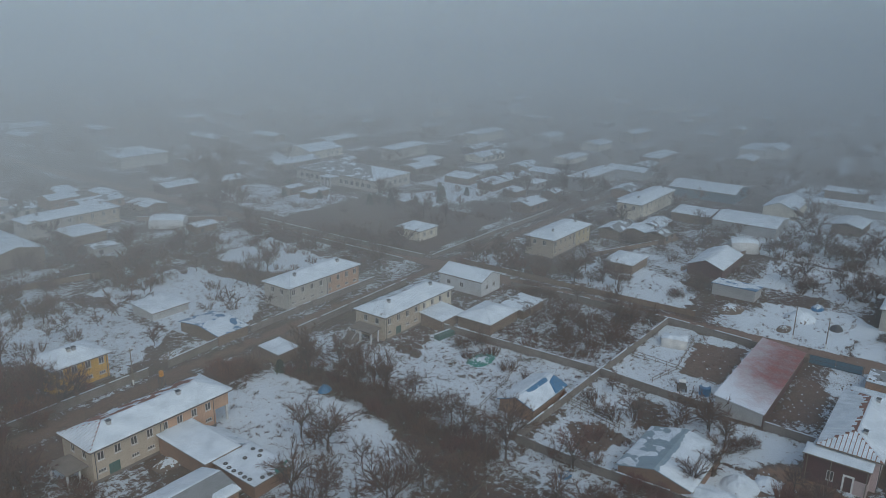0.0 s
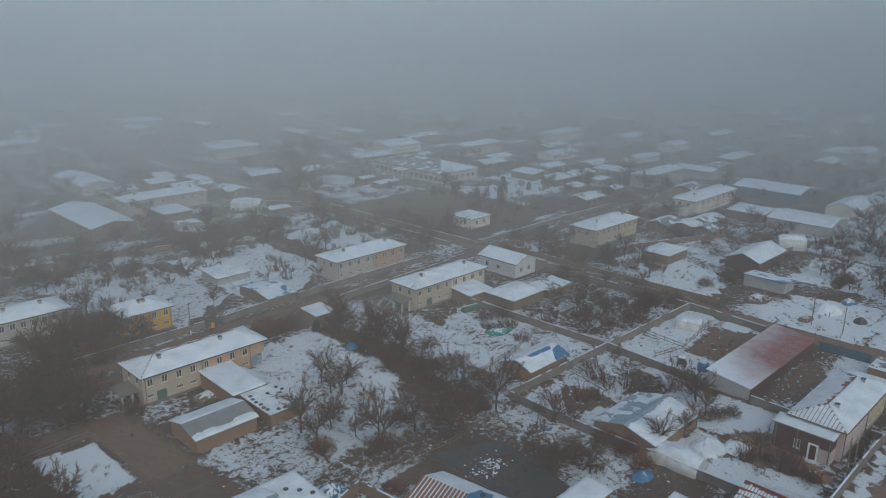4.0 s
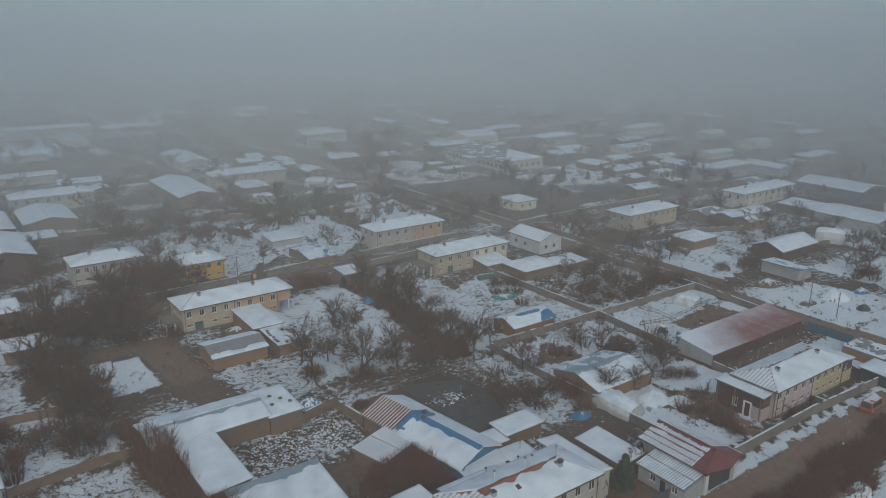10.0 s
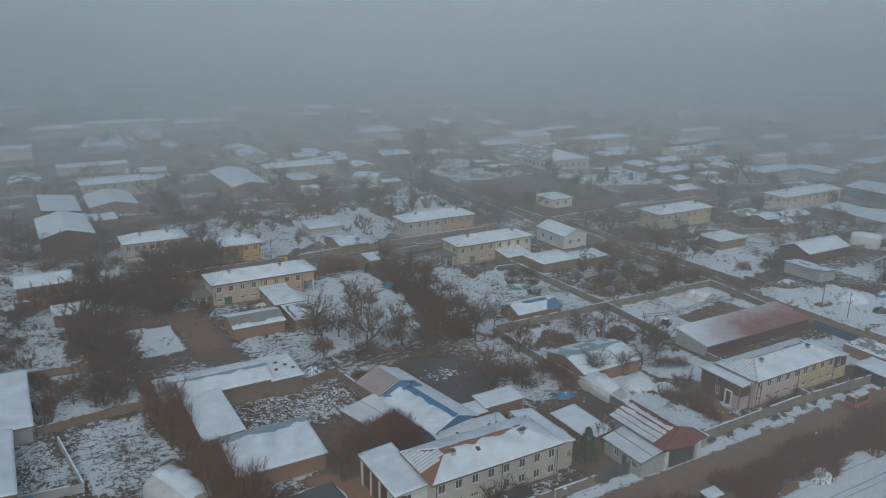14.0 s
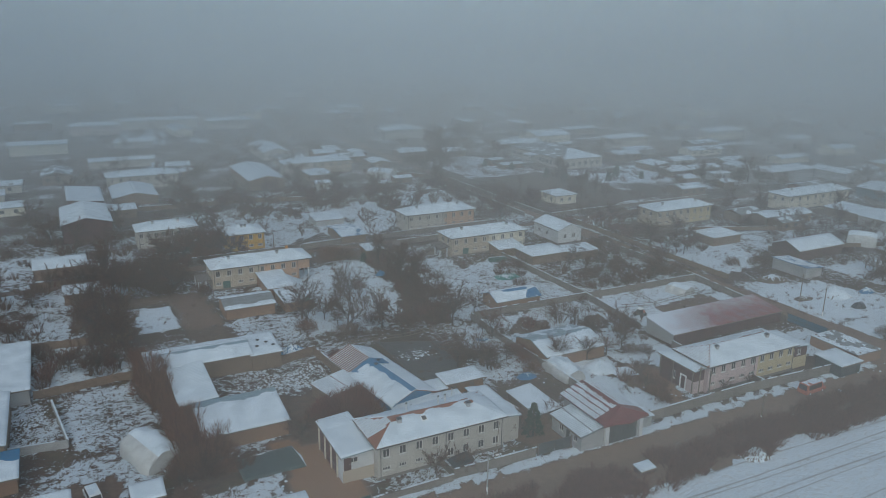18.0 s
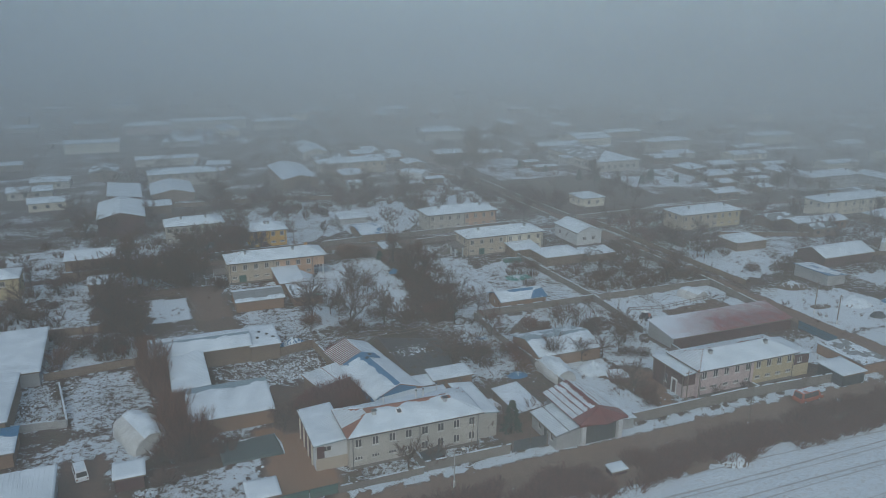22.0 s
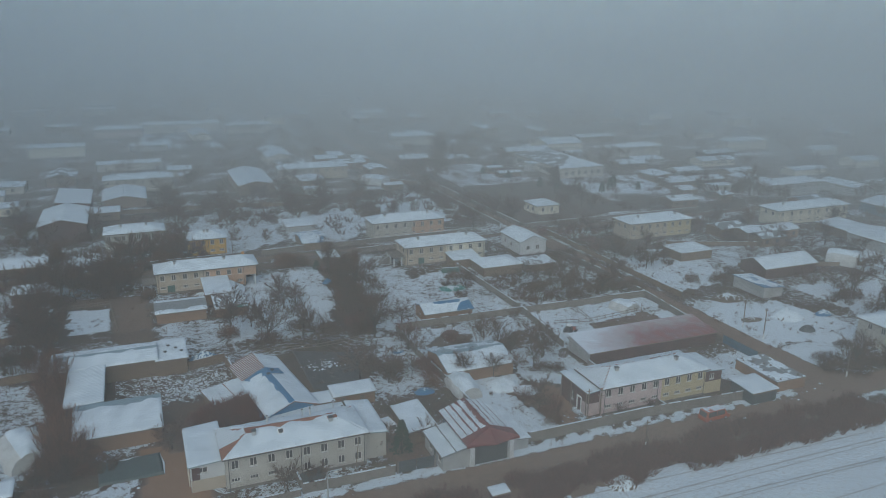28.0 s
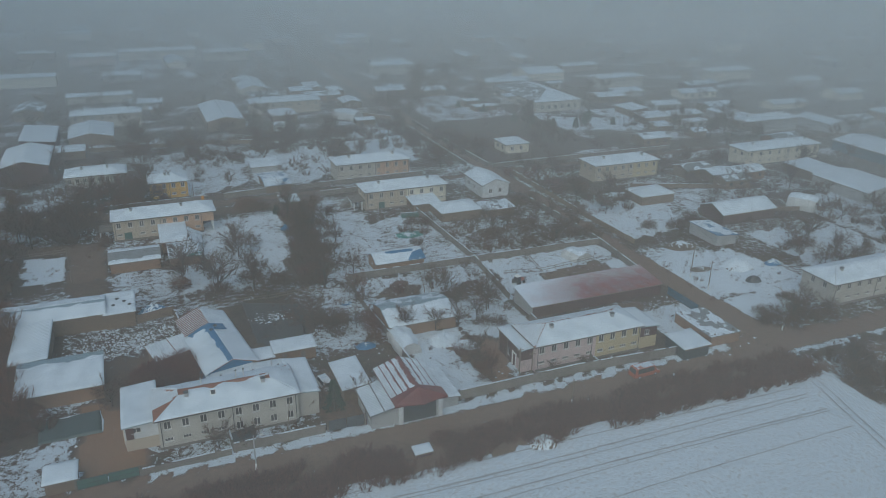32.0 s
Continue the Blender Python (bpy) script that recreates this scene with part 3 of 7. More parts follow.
def casement(w, h, bars):
    g, e = Geo(), 0.1
    g.box(0, 0.06, 0, w, 0.13, e).box(0, 0.06, h - e, w, 0.13, h).box(0, 0.06, e, e, 0.13, h - e).box(w - e, 0.06, e, w, 0.13, h - e)
    for i in range(1, bars):
        g.box(w * i / bars - 0.045, 0.065, e, w * i / bars + 0.045, 0.125, h - e)
    return g


def window(root, p, q, u, z, w, h, bars=2, name="window"):
    """A window in the wall from p to q, u along it: a frame, its pane and a sill."""
    d = (Vector(q) - Vector(p)).normalized()
    at = Matrix.Translation((p[0] + d.x * u, p[1] + d.y * u, z)) @ Matrix.Rotation(math.atan2(d.y, d.x), 4, "Z")
    ob = part(name, shared(f"window|{w}{h}{bars}", lambda: casement(w, h, bars), FRAME), FRAME, root, at=at)
    part("pane", shared(f"pane|{w}{h}", lambda: Geo().box(0.06, 0.09, 0.06, w - 0.06, 0.1, h - 0.06), GLASS), GLASS, ob, "dark glass pane")
    part("sill", shared(f"sill|{w}", lambda: Geo().box(-0.08, -0.07, -0.07, w + 0.08, 0.06, -0.01), LIGHT), LIGHT, ob)
    return ob


def leaf_door(root, p, q, u, w, h, material, label=""):
    d = (Vector(q) - Vector(p)).normalized()
    at = Matrix.Translation((p[0] + d.x * u, p[1] + d.y * u, 0)) @ Matrix.Rotation(math.atan2(d.y, d.x), 4, "Z")
    g = Geo().box(0, 0.08, 0, w, 0.14, h)
    ob = part("door", g, material, root, label, at=at)
    for i in range(1, max(2, int(w / 0.8))):
        x = w * i / max(2, int(w / 0.8))
        part("door_rib", Geo().box(x - 0.02, 0.05, 0.05, x + 0.02, 0.079, h - 0.05), material, ob)
    part("handle", Geo().box(w - 0.18, 0.02, 0.95, w - 0.14, 0.08, 1.1), DARKMETAL, ob)
    return ob


def chimney(root, x, y, z, tall, w=0.6, material=None):
    g = Geo().box(x - w / 2, y - w / 2, z - 1.0, x + w / 2, y + w / 2, z + tall)
    ob = part("chimney", g, material or GREY, root)
    part("chimney_cap", Geo().box(x - w / 2 - 0.07, y - w / 2 - 0.07, z + tall, x + w / 2 + 0.07, y + w / 2 + 0.07, z + tall + 0.1), DARKMETAL, ob)
    return ob


def flue(root, x, y, z, tall, r=0.12):
    ob = part("flue_pipe", Geo().tube([(x, y, z - 0.5), (x, y, z + tall)], [r, r], 8), LIGHT, root)
    part("cowl", Geo().tube([(x, y, z + tall), (x, y, z + tall + 0.18)], [r * 1.7, r * 0.6], 8), DARKMETAL, ob)


def storey_house(label, x, y, length=22.0, deep=8.2, front=((0, 1, CREAM),), sheet=SLATE, cover=None, ribs="w", top=None, upper=8, lower="small",
                 garage=None, eave=5.55, rise=1.75, group="two-storey houses", back=None, turn=0.0, porch_w=0.0, porch_e=0.0, cell=0.6, over=0.5, plinth=True):
    """A two-storey house with a hipped roof; x, y: the corner of its walls at the front. The front faces -y."""
    TAKEN.append((x - 1.5 - porch_w, y - 2.0, x + length + 1.5 + porch_e, y + deep + 1.5))
    root = thing("two_storey_house", label, "house", x, y, 0, turn, group)
    side = front[0][2]
    x0, x1 = -porch_w, length + porch_e
    # front wall, one piece for each colour of render
    for u0, u1, render in front:
        a, b = u0 * length, u1 * length
        holes, fit = [], []
        step = length / upper
        for i in range(upper):
            c = (i + 0.5) * step
            if not a <= c < b:
                continue
            fit.append((c - 0.55, 3.45, 1.1, 1.4, 2))
            if garage and abs(c - garage[0]) < 1.6:
                holes.append((garage[0] - 0.9 - a, garage[0] + 0.9 - a, 0.05, 2.2))
            elif lower == "small" or (lower == "mixed" and c < length * 0.55):
                fit.append((c - 0.65, 1.35, 1.3, 0.65, 3))
            else:
                fit.append((c - 0.55, 0.95, 1.1, 1.35, 2))
        holes += [(u - a, u - a + w, z, z + h) for u, z, w, h, _ in fit]
        part("wall", facade(Geo(), (a, 0), (b, 0), -0.4, eave, 0.32, holes), render, root)
        for u, z, w, h, bars in fit:
            window(root, (0, 0), (length, 0), u, z, w, h, bars)
        if garage and a <= garage[0] < b:
            leaf_door(root, (0, 0), (length, 0), garage[0] - 0.9, 1.8, 2.15, GREENMETAL, "green metal double door")
    if plinth:
        part("plinth", Geo().box(0, -0.06, -0.4, length, -0.003, 0.45), CONCRETE, root)
    # gable-end and back walls
    for p, q, render in (((length, 0.325), (length, deep - 0.325), front[-1][2]), ((0, deep - 0.325), (0, 0.325), side)):
        holes = [(2.0, 3.1, 3.45, 4.85), (5.2, 6.3, 3.45, 4.85)]
        part("wall", facade(Geo(), p, q, -0.4, eave, 0.32, holes), render, root)
        for u in (2.0, 5.2):
            window(root, p, q, u, 3.45, 1.1, 1.4)
    holes = [(u, u + 1.1, 3.45, 4.85) for u in (2.0, 6.0, 10.0, 14.0, 18.0) if u + 1.2 < length]
    part("wall", facade(Geo(), (length, deep), (0, deep), -0.4, eave, 0.32, holes), back or side, root)
    for u, *_ in holes:
        window(root, (length, deep), (0, deep), u, 3.45, 1.1, 1.4)
    part("floor_slab", Geo().box(0.33, 0.33, 2.85, length - 0.33, deep - 0.33, 3.0), CONCRETE, root)
    roof(root, "hip", x0, 0, x1, deep, eave, rise, sheet, cover or {"all": 1.0, "n": 0.55}, over, cell, 2.0, top, ribs)
    chimney(root, 4.6, 2.9, eave + 1.2, 0.75)
    chimney(root, length - 4.8, 2.9, eave + 1.2, 0.75)
    for u in (0.4, length * 0.52, length - 0.35):
        pipe = Geo().tube([(u, -0.12, eave - 0.15), (u, -0.12, 0.2), (u, -0.3, 0.05)], [0.055, 0.055, 0.055], 6)
        part("downpipe", pipe, DARKMETAL, root)
    part("gutter", Geo().tube([(x0 - over, -over - 0.05, eave - 0.1), (x1 + over, -over - 0.05, eave - 0.1)], [0.07, 0.07], 6), DARKMETAL, root)
    return root


def shed(name, label, category, x0, y0, x1, y1, eave, rise, kind, wall, sheet, cover=None, top=None, ribs="", turn=0.0, doors=(), panes=(), over=0.35,
         cell=0.6, group="", stack=None, bare=False):
    """A small building: four walls, their gables, a roof with snow, doors (side, u, w, h, material) and windows (side, u, z, w, h)."""
    cx, cy = (x0 + x1) / 2, (y0 + y1) / 2
    TAKEN.append((x0 - 1.2, y0 - 1.2, x1 + 1.2, y1 + 1.2))
    root = thing(name, label, category, cx, cy, 0, turn, group)
    a, b = (x1 - x0) / 2, (y1 - y0) / 2
    lift = {"mono_s": "n", "mono_n": "s", "mono_e": "w", "mono_w": "e"}.get(kind, "")
    c = b - 0.284
    sides = {"s": ((-a, -b), (a, -b)), "e": ((a, -c), (a, c)), "n": ((a, b), (-a, b)), "w": ((-a, c), (-a, -c))}
    h = b if lift in "ns" else a
    top_z = eave + rise * (2 * h + over) / (2 * h + 2 * over) - 0.1 if lift else eave + rise - 0.08
    for key, (p, q) in sides.items():
        z = top_z if key == lift else eave
        holes = [(u, u + w, 0.02, h) for s, u, w, h, _ in doors if s == key] + [(u, u + w, v, v + h) for s, u, v, w, h in panes if s == key]
        g = facade(Geo(), p, q, -0.4, z, 0.28, holes)
        tip = None
        if (kind == "gable_x" and key in "ew") or (kind == "gable_y" and key in "sn"):
            tip = [(p[0], math.copysign(b, p[1]), eave), (q[0], math.copysign(b, q[1]), eave), ((p[0] + q[0]) / 2, (p[1] + q[1]) / 2, top_z)]
        elif lift and key not in (lift, {"n": "s", "s": "n", "e": "w", "w": "e"}[lift]):
            high = q if (lift == "n" and q[1] > p[1]) or (lift == "s" and q[1] < p[1]) or (lift == "e" and q[0] > p[0]) or (lift == "w" and q[0] < p[0]) else p
            tip = [(*p, eave), (*q, eave), (*high, top_z)]
        if tip:
            d = (Vector(q) - Vector(p)).normalized() * 0.28
            g.prism([(v[0], v[1], v[2]) for v in tip], [(v[0] - d.y, v[1] + d.x, v[2]) for v in tip])
        part("wall", g, wall, root)
        for s, u, w, h, m in doors:
            if s == key:
                leaf_door(root, p, q, u, w, h, m)
        for s, u, v, w, h in panes:
            if s == key:
                window(root, p, q, u, v, w, h)
    if not bare:
        roof(root, "mono_s" if kind == "flat" else kind, -a, -b, a, b, eave, rise, sheet, cover, over, cell, cx * 0.7, top, ribs)
    for x, y, h in stack or ():
        flue(root, x, y, eave + rise * 0.5, h)
    return root


def ribbed(root, kind, x0, y0, x1, y1, eave, rise, over=0.35):
    """Low ridges in the snow over the ribs of a sheet roof; the roof's sides from the thing's origin."""
    for _, a, b, c, d in slopes_of(kind, x0, y0, x1, y1, eave + 0.12, rise, over - 0.12):
        part("snow_ribs", strips_on(Geo(), a, b, c, d, 0.62, 0.36, 0.045), SNOW, root, "faint ridges in the snow over the roof ribs")


def boundary_wall(label, points, high=1.9, thick=0.25, material=None, piece=3.2, snow=0.7, group="boundary walls", name="boundary_wall"):
    """A yard wall along a line of points: panel after panel between posts, with snow on its coping."""
    root = thing(name, label, "wall", *points[0], 0, group=group)
    o = Vector(points[0])
    for p, q in zip(points, points[1:]):
        p, q = Vector(p) - o, Vector(q) - o
        d, n = (q - p).normalized(), max(1, round((q - p).length / piece))
        s = Vector((-d.y, d.x)) * thick / 2
        for i in range(n):
            f, g = p + (q - p) * (i / n) + d * 0.13, p + (q - p) * ((i + 1) / n) - d * 0.13
            h = high + random.uniform(-0.07, 0.07)
            ring = [f - s, g - s, g + s, f + s]
            part("panel", Geo().prism([(*v, -0.3) for v in ring], [(*v, h) for v in ring]), material or CONCRETE, root)
            e = p + (q - p) * (i / n)
            w = s * 1.35
            ring = [e - w - d * 0.15, e - w + d * 0.15, e + w + d * 0.15, e + w - d * 0.15]
            part("post", Geo().prism([(*v, -0.3) for v in ring], [(*v, high + 0.1) for v in ring]), material or CONCRETE, root)
        cap, k = Geo(), max(2, int((q - p).length / 0.8))
        w = s * 1.1
        for i in range(k):
            if noise.noise(Vector((p.x + o.x + i * 0.5, p.y + o.y, 3.3))) < snow - 0.5:
                f, g = p + (q - p) * (i / k), p + (q - p) * ((i + 1.02) / k)
                ring = [f - w, g - w, g + w, f + w]
                cap.prism([(*v, high + 0.075) for v in ring], [(*v, high + 0.13 + 0.03 * random.random()) for v in ring])
        if cap.v:
            part("snow_cap", cap, SNOW, root)
    return root


def rail_fence(label, points, high=1.2, gap=2.4, group="yard fences"):
    root = thing("rail_fence", label, "fence", *points[0], 0, group=group)
    o = Vector(points[0])
    for p, q in zip(points, points[1:]):
        p, q = Vector(p) - o, Vector(q) - o
        n = max(1, round((q - p).length / gap))
        for i in range(n + 1):
            e = p + (q - p) * (i / n)
            lean = random.uniform(-0.08, 0.08)
            part("post", Geo().tube([(e.x, e.y, -0.2), (e.x + lean, e.y, high + random.uniform(-0.1, 0.2))], [0.07, 0.05], 5), WOOD, root)
        for z in (0.45, high - 0.15):
            part("rail", Geo().beam((*p, z), (*q, z + random.uniform(-0.1, 0.1)), 0.06, 0.1), WOOD, root)
    return root


# ---- trees ----
def bough(geo, start, heading, length, radius, sides, bend, steps=3):
    pts, p, d = [Vector(start)], Vector(start), Vector(heading).normalized()
    for _ in range(steps):
        d = (d + Vector((random.uniform(-bend, bend), random.uniform(-bend, bend), random.uniform(-bend * 0.3, bend * 0.7)))).normalized()
        p = p + d * (length / steps)
        pts.append(p.copy())
    geo.tube(pts, [radius * (1 - 0.62 * i / steps) for i in range(steps + 1)], sides)
    return pts, d


def spike(geo, start, heading, length, radius):
    """One tapering twig that ends in a point."""
    p, d = Vector(start), Vector(heading).normalized()
    a = d.orthogonal().normalized() * radius
    b = d.cross(a)
    tip = p + d * length
    return geo.add([p + a, p - a * 0.5 + b * 0.87, p - a * 0.5 - b * 0.87, tip], [(0, 1, 3), (1, 2, 3), (2, 0, 3)])


def turned_from(d, angle, spin):
    a = d.orthogonal().normalized()
    b = d.cross(a)
    return (d * math.cos(angle) + (a * math.cos(spin) + b * math.sin(spin)) * math.sin(angle)).normalized()


def tree_meshes(key, seed, tall, limbs, second, third, fourth, open_angle, twig, twig_r=0.016, sides=5):
    """The trunk, the limbs and the twigs of one bare tree."""
    random.seed(seed)
    trunk, limb, spray = Geo(), Geo(), Geo()
    pts, d = bough(trunk, (0, 0, -0.2), (0, 0, 1), tall * 0.42, tall * 0.026, 7, 0.1, 4)
    for i in range(limbs):
        at = pts[2 + (i % 3)] if i < limbs - 2 else pts[-1]
        h1 = turned_from(Vector((0, 0, 1)), open_angle * random.uniform(0.6, 1.2), i * 2.4 + random.random())
        p1, d1 = bough(limb, at, h1, tall * random.uniform(0.36, 0.5), tall * 0.013, sides, 0.22, 4)
        for j in range(second):
            p2, d2 = bough(limb, p1[1 + j % 4], turned_from(d1, random.uniform(0.4, 0.9), random.uniform(0, 6.3)), tall * random.uniform(0.18, 0.28), tall * 0.0065, sides - 1, 0.25, 3)
            for k in range(third):
                d3, far = turned_from(d2, random.uniform(0.3, 0.9), random.uniform(0, 6.3)), tall * random.uniform(0.1, 0.18)
                spike(spray, p2[1 + k % 3], d3, far, twig_r * 1.7)
                for _ in range(fourth):
                    spike(spray, p2[1 + k % 3] + d3 * far * random.uniform(0.2, 0.8), turned_from(d3, random.uniform(0.2, 1.0), random.uniform(0, 6.3)), tall * random.uniform(0.05, 0.12), twig_r)
    return (trunk.mesh(key + "_trunk", BARK, True), limb.mesh(key + "_limbs", BARK), spray.mesh(key + "_twigs", twig))


def shrub_mesh(key, seed, tall, stems, spread, upright, twig, twig_r=0.026, sides=6):
    """A dense fan of stems from a broad base, each with side twigs."""
    random.seed(seed)
    g = Geo()
    for _ in range(stems):
        a, r = random.uniform(0, 6.28), spread * math.sqrt(random.random())
        base = Vector((r * math.cos(a) * 0.5, r * math.sin(a) * 0.5, -0.1))
        h = Vector((math.cos(a) * r / spread * (1 - upright), math.sin(a) * r / spread * (1 - upright), upright + 0.25))
        pts, d = bough(g, base, h, tall * random.uniform(0.5, 0.9), twig_r * 1.5, 3, 0.2, 2)
        for _ in range(sides):
            spike(g, pts[1].lerp(pts[random.randint(0, 1) * 2], random.random()), turned_from(d, random.uniform(0.2, 0.9), random.uniform(0, 6.3)), tall * random.uniform(0.14, 0.3), twig_r)
    return g.mesh(key, twig)


def thicket_mesh(key, seed, wide, tall, stems, twigs, twig, twig_r=0.026):
    """A rounded bush: arching stems and a cloud of fine twigs that thins out at its rim."""
    random.seed(seed)
    g = Geo()
    for _ in range(stems):
        a, r = random.uniform(0, 6.28), math.sqrt(random.random())
        bough(g, (math.cos(a) * r * wide * 0.15, math.sin(a) * r * wide * 0.15, -0.1), (math.cos(a) * r * 0.8, math.sin(a) * r * 0.8, 1), tall * random.uniform(0.5, 0.85), 0.04, 3, 0.2, 3)
    for _ in range(twigs):
        a, b, r = random.uniform(0, 6.28), math.acos(random.uniform(-0.1, 1)), random.random() ** 0.45
        k = 1 + 0.35 * noise.noise(Vector((math.cos(a) * 1.6, math.sin(a) * 1.6, seed + b)))
        out = Vector((math.cos(a) * math.sin(b), math.sin(a) * math.sin(b), math.cos(b)))
        p = Vector((out.x * wide / 2 * r * k, out.y * wide / 2 * r * k, 0.12 * tall + max(0, out.z) * tall * 0.75 * r * k))
        spike(g, p, out + Vector((random.uniform(-0.7, 0.7), random.uniform(-0.7, 0.7), random.uniform(0, 0.9))), random.uniform(0.5, 1.1), twig_r)
    return g.mesh(key, twig)


TREES = [tree_meshes("tree", 11 + i, tall, limbs, 5, 6, 5, ang, twig, 0.03) for i, (tall, limbs, ang, twig) in enumerate(
    ((9.0, 8, 0.85, TWIG), (7.0, 7, 0.95, TWIG), (6.0, 7, 1.0, TWIG), (10.5, 8, 0.55, TWIG), (5.0, 6, 1.05, REDTWIG), (8.0, 7, 0.7, REDTWIG)))]
SHRUBS = {"red": [shrub_mesh("shrub", 31 + i, 3.2 - 0.4 * i, 80, 2.4, 0.6, REDTWIG) for i in range(2)],
          "brown": [shrub_mesh("shrub", 41 + i, 2.6 - 0.5 * i, 70, 2.2, 0.5, TWIG) for i in range(2)],
          "tan": [shrub_mesh("shrub", 51 + i, 7.0 - 1.4 * i, 90, 3.0, 0.78, TANTWIG, 0.034, 14) for i in range(2)],
          "round": [thicket_mesh("shrub", 61 + i, 5.6, 4.0 - 0.5 * i, 26, 1500, CRIMSON, 0.034) for i in range(2)],
          "rusty": [thicket_mesh("shrub", 66 + i, 5.0, 3.4 - 0.5 * i, 26, 1300, TANTWIG, 0.034) for i in range(2)],
          "dark": [thicket_mesh("shrub", 71 + i, 5.0, 2.8 - 0.5 * i, 20, 800, TWIG, 0.034) for i in range(2)]}
SCRUB = [shrub_mesh("scrub", 81 + i, 2.0, 26, 2.0, 0.45, TWIG, 0.035, 7) for i in range(3)]
TREE_WORDS = ("leafless spreading garden tree with dark bark", "leafless fruit tree with fine dark twigs", "small leafless fruit tree in the snow",
              "tall slim leafless tree", "low leafless tree with reddish twigs", "leafless tree with reddish upright twigs")
SHRUB_WORDS = {"red": "dense leafless shrub with reddish twigs", "brown": "tangled leafless brown shrub", "tan": "tall bushy shrub with tan leafless stems", "round": "big rounded bush of fine dark-red twigs", "rusty": "big rounded bush of rusty-brown twigs", "dark": "dense dark-brown leafless thicket"}


def tree(x, y, which, size=1.0, turn=0.0):
    root = thing("bare_tree", TREE_WORDS[which], "tree", x, y, 0, turn, "bare trees")
    root.scale = (size, size, size)
    for name, me in zip(("trunk", "branchwork", "crown"), TREES[which]):
        part(name, me, None, root)


def shrub(x, y, sort, which=0, size=1.0, turn=0.0):
    ob = whole("bare_shrub", SHRUB_WORDS[sort], "shrub", SHRUBS[sort][which], None, m=pose(x, y, 0, 0, 0, turn) @ Matrix.Scale(size, 4), group="bare shrubs")
    return ob


def scattered(ring, count, seed, apart=2.0, avoid=()):
    """Places inside a ring, no two too near one another, none in the boxes of avoid."""
    random.seed(seed)
    xs, ys, out = [p[0] for p in ring], [p[1] for p in ring], []
    for _ in range(count * 30):
        x, y = random.uniform(min(xs), max(xs)), random.uniform(min(ys), max(ys))
        if len(out) < count and inside(np.array(x), np.array(y), list(ring)) and all((x - u) ** 2 + (y - v) ** 2 > apart ** 2 for u, v in out) \
                and not any(a < x < c and b < y < d for a, b, c, d in avoid):
            out.append((x, y))
    return out


def joined(name, label, category, meshes, placed, material):
    """Many copies of a few meshes as one body: placed holds x, y, size, turn."""
    vs, fs, base = [], [], 0
    store = []
    for me in meshes:
        co = np.empty(len(me.vertices) * 3, np.float32)
        me.vertices.foreach_get("co", co)
        me.calc_loop_triangles()
        tri = np.empty(len(me.loop_triangles) * 3, np.int32)
        me.loop_triangles.foreach_get("vertices", tri)
        store.append((co.reshape(-1, 3), tri.reshape(-1, 3)))
    for i, (x, y, size, turn) in enumerate(placed):
        co, tri = store[i % len(store)]
        c, s = math.cos(turn) * size, math.sin(turn) * size
        vs.append(np.stack([co[:, 0] * c - co[:, 1] * s + x, co[:, 0] * s + co[:, 1] * c + y, co[:, 2] * size], -1))
        fs.append(tri + base)
        base += len(co)
    v, f = np.concatenate(vs), np.concatenate(fs)
    me = bpy.data.meshes.new(name)
    me.vertices.add(len(v))
    me.vertices.foreach_set("co", v.astype(np.float32).ravel())
    me.loops.add(f.size)
    me.loops.foreach_set("vertex_index", f.astype(np.int32).ravel())
    me.polygons.add(len(f))
    me.polygons.foreach_set("loop_start", np.arange(0, f.size, 3, dtype=np.int32))
    me.update(calc_edges=True)
    me.materials.append(material)
    return tagged(new(name, me), label, category, kind="stuff")

# ---- the two-storey houses ----
random.seed(5)
house_a = storey_house("long two-storey house, cream and salmon render, snowy hipped roof", -5.4, 92.3, 21.6, 8.4, ((0, 0.55, CREAM), (0.55, 1, SALMON)), TILE,
                       {"all": 1.0, "n": 0.42, "e": 1.0}, "w", {"n": 0.08}, 8, "small", (3.3, 0), porch_e=3.0)
# timber-clad upper porch on posts at the end of the salmon half
part("porch_room", Geo().box(21.63, 0.1, 2.9, 24.4, 8.2, 5.5), SALMON, house_a, "salmon rendered upper porch")
for u in (0.3, 4.1, 8.0):
    part("porch_post", Geo().box(23.95, u - 0.15, -0.3, 24.25, u + 0.15, 2.88), LIGHT, house_a)
part("stair_canopy", Geo().box(-3.4, 1.2, 2.5, -0.02, 6.5, 2.68), CONCRETE, house_a, "concrete canopy over the side stairs")
for x, y in ((-3.2, 1.4), (-3.2, 6.3), (-1.4, 1.4)):
    part("canopy_post", Geo().box(x - 0.12, y - 0.12, -0.3, x + 0.12, y + 0.12, 2.5), LIGHT, house_a)

house_b = storey_house("cream two-storey house with concrete porch and snowy hipped roof", 60.6, 92.9, 24.4, 8.4, ((0, 0.5, CREAM), (0.5, 1, PALE)), SLATE,
                       {"all": 1.0, "n": 0.55, "w": 0.75}, "", None, 8, "small", (4.6, 0))
part("porch_roof", Geo().slab([(-3.4, 1.0, 2.6), (-0.02, 1.0, 2.95), (-0.02, 7.4, 2.95), (-3.4, 7.4, 2.6)], 0.16), CONCRETE, house_b, "flat concrete porch roof")
for x, y in ((-3.2, 1.2), (-3.2, 4.2), (-3.2, 7.2), (-0.9, 1.2)):
    part("porch_post", Geo().box(x - 0.16, y - 0.16, -0.3, x + 0.16, y + 0.16, 2.6), LIGHT, house_b)
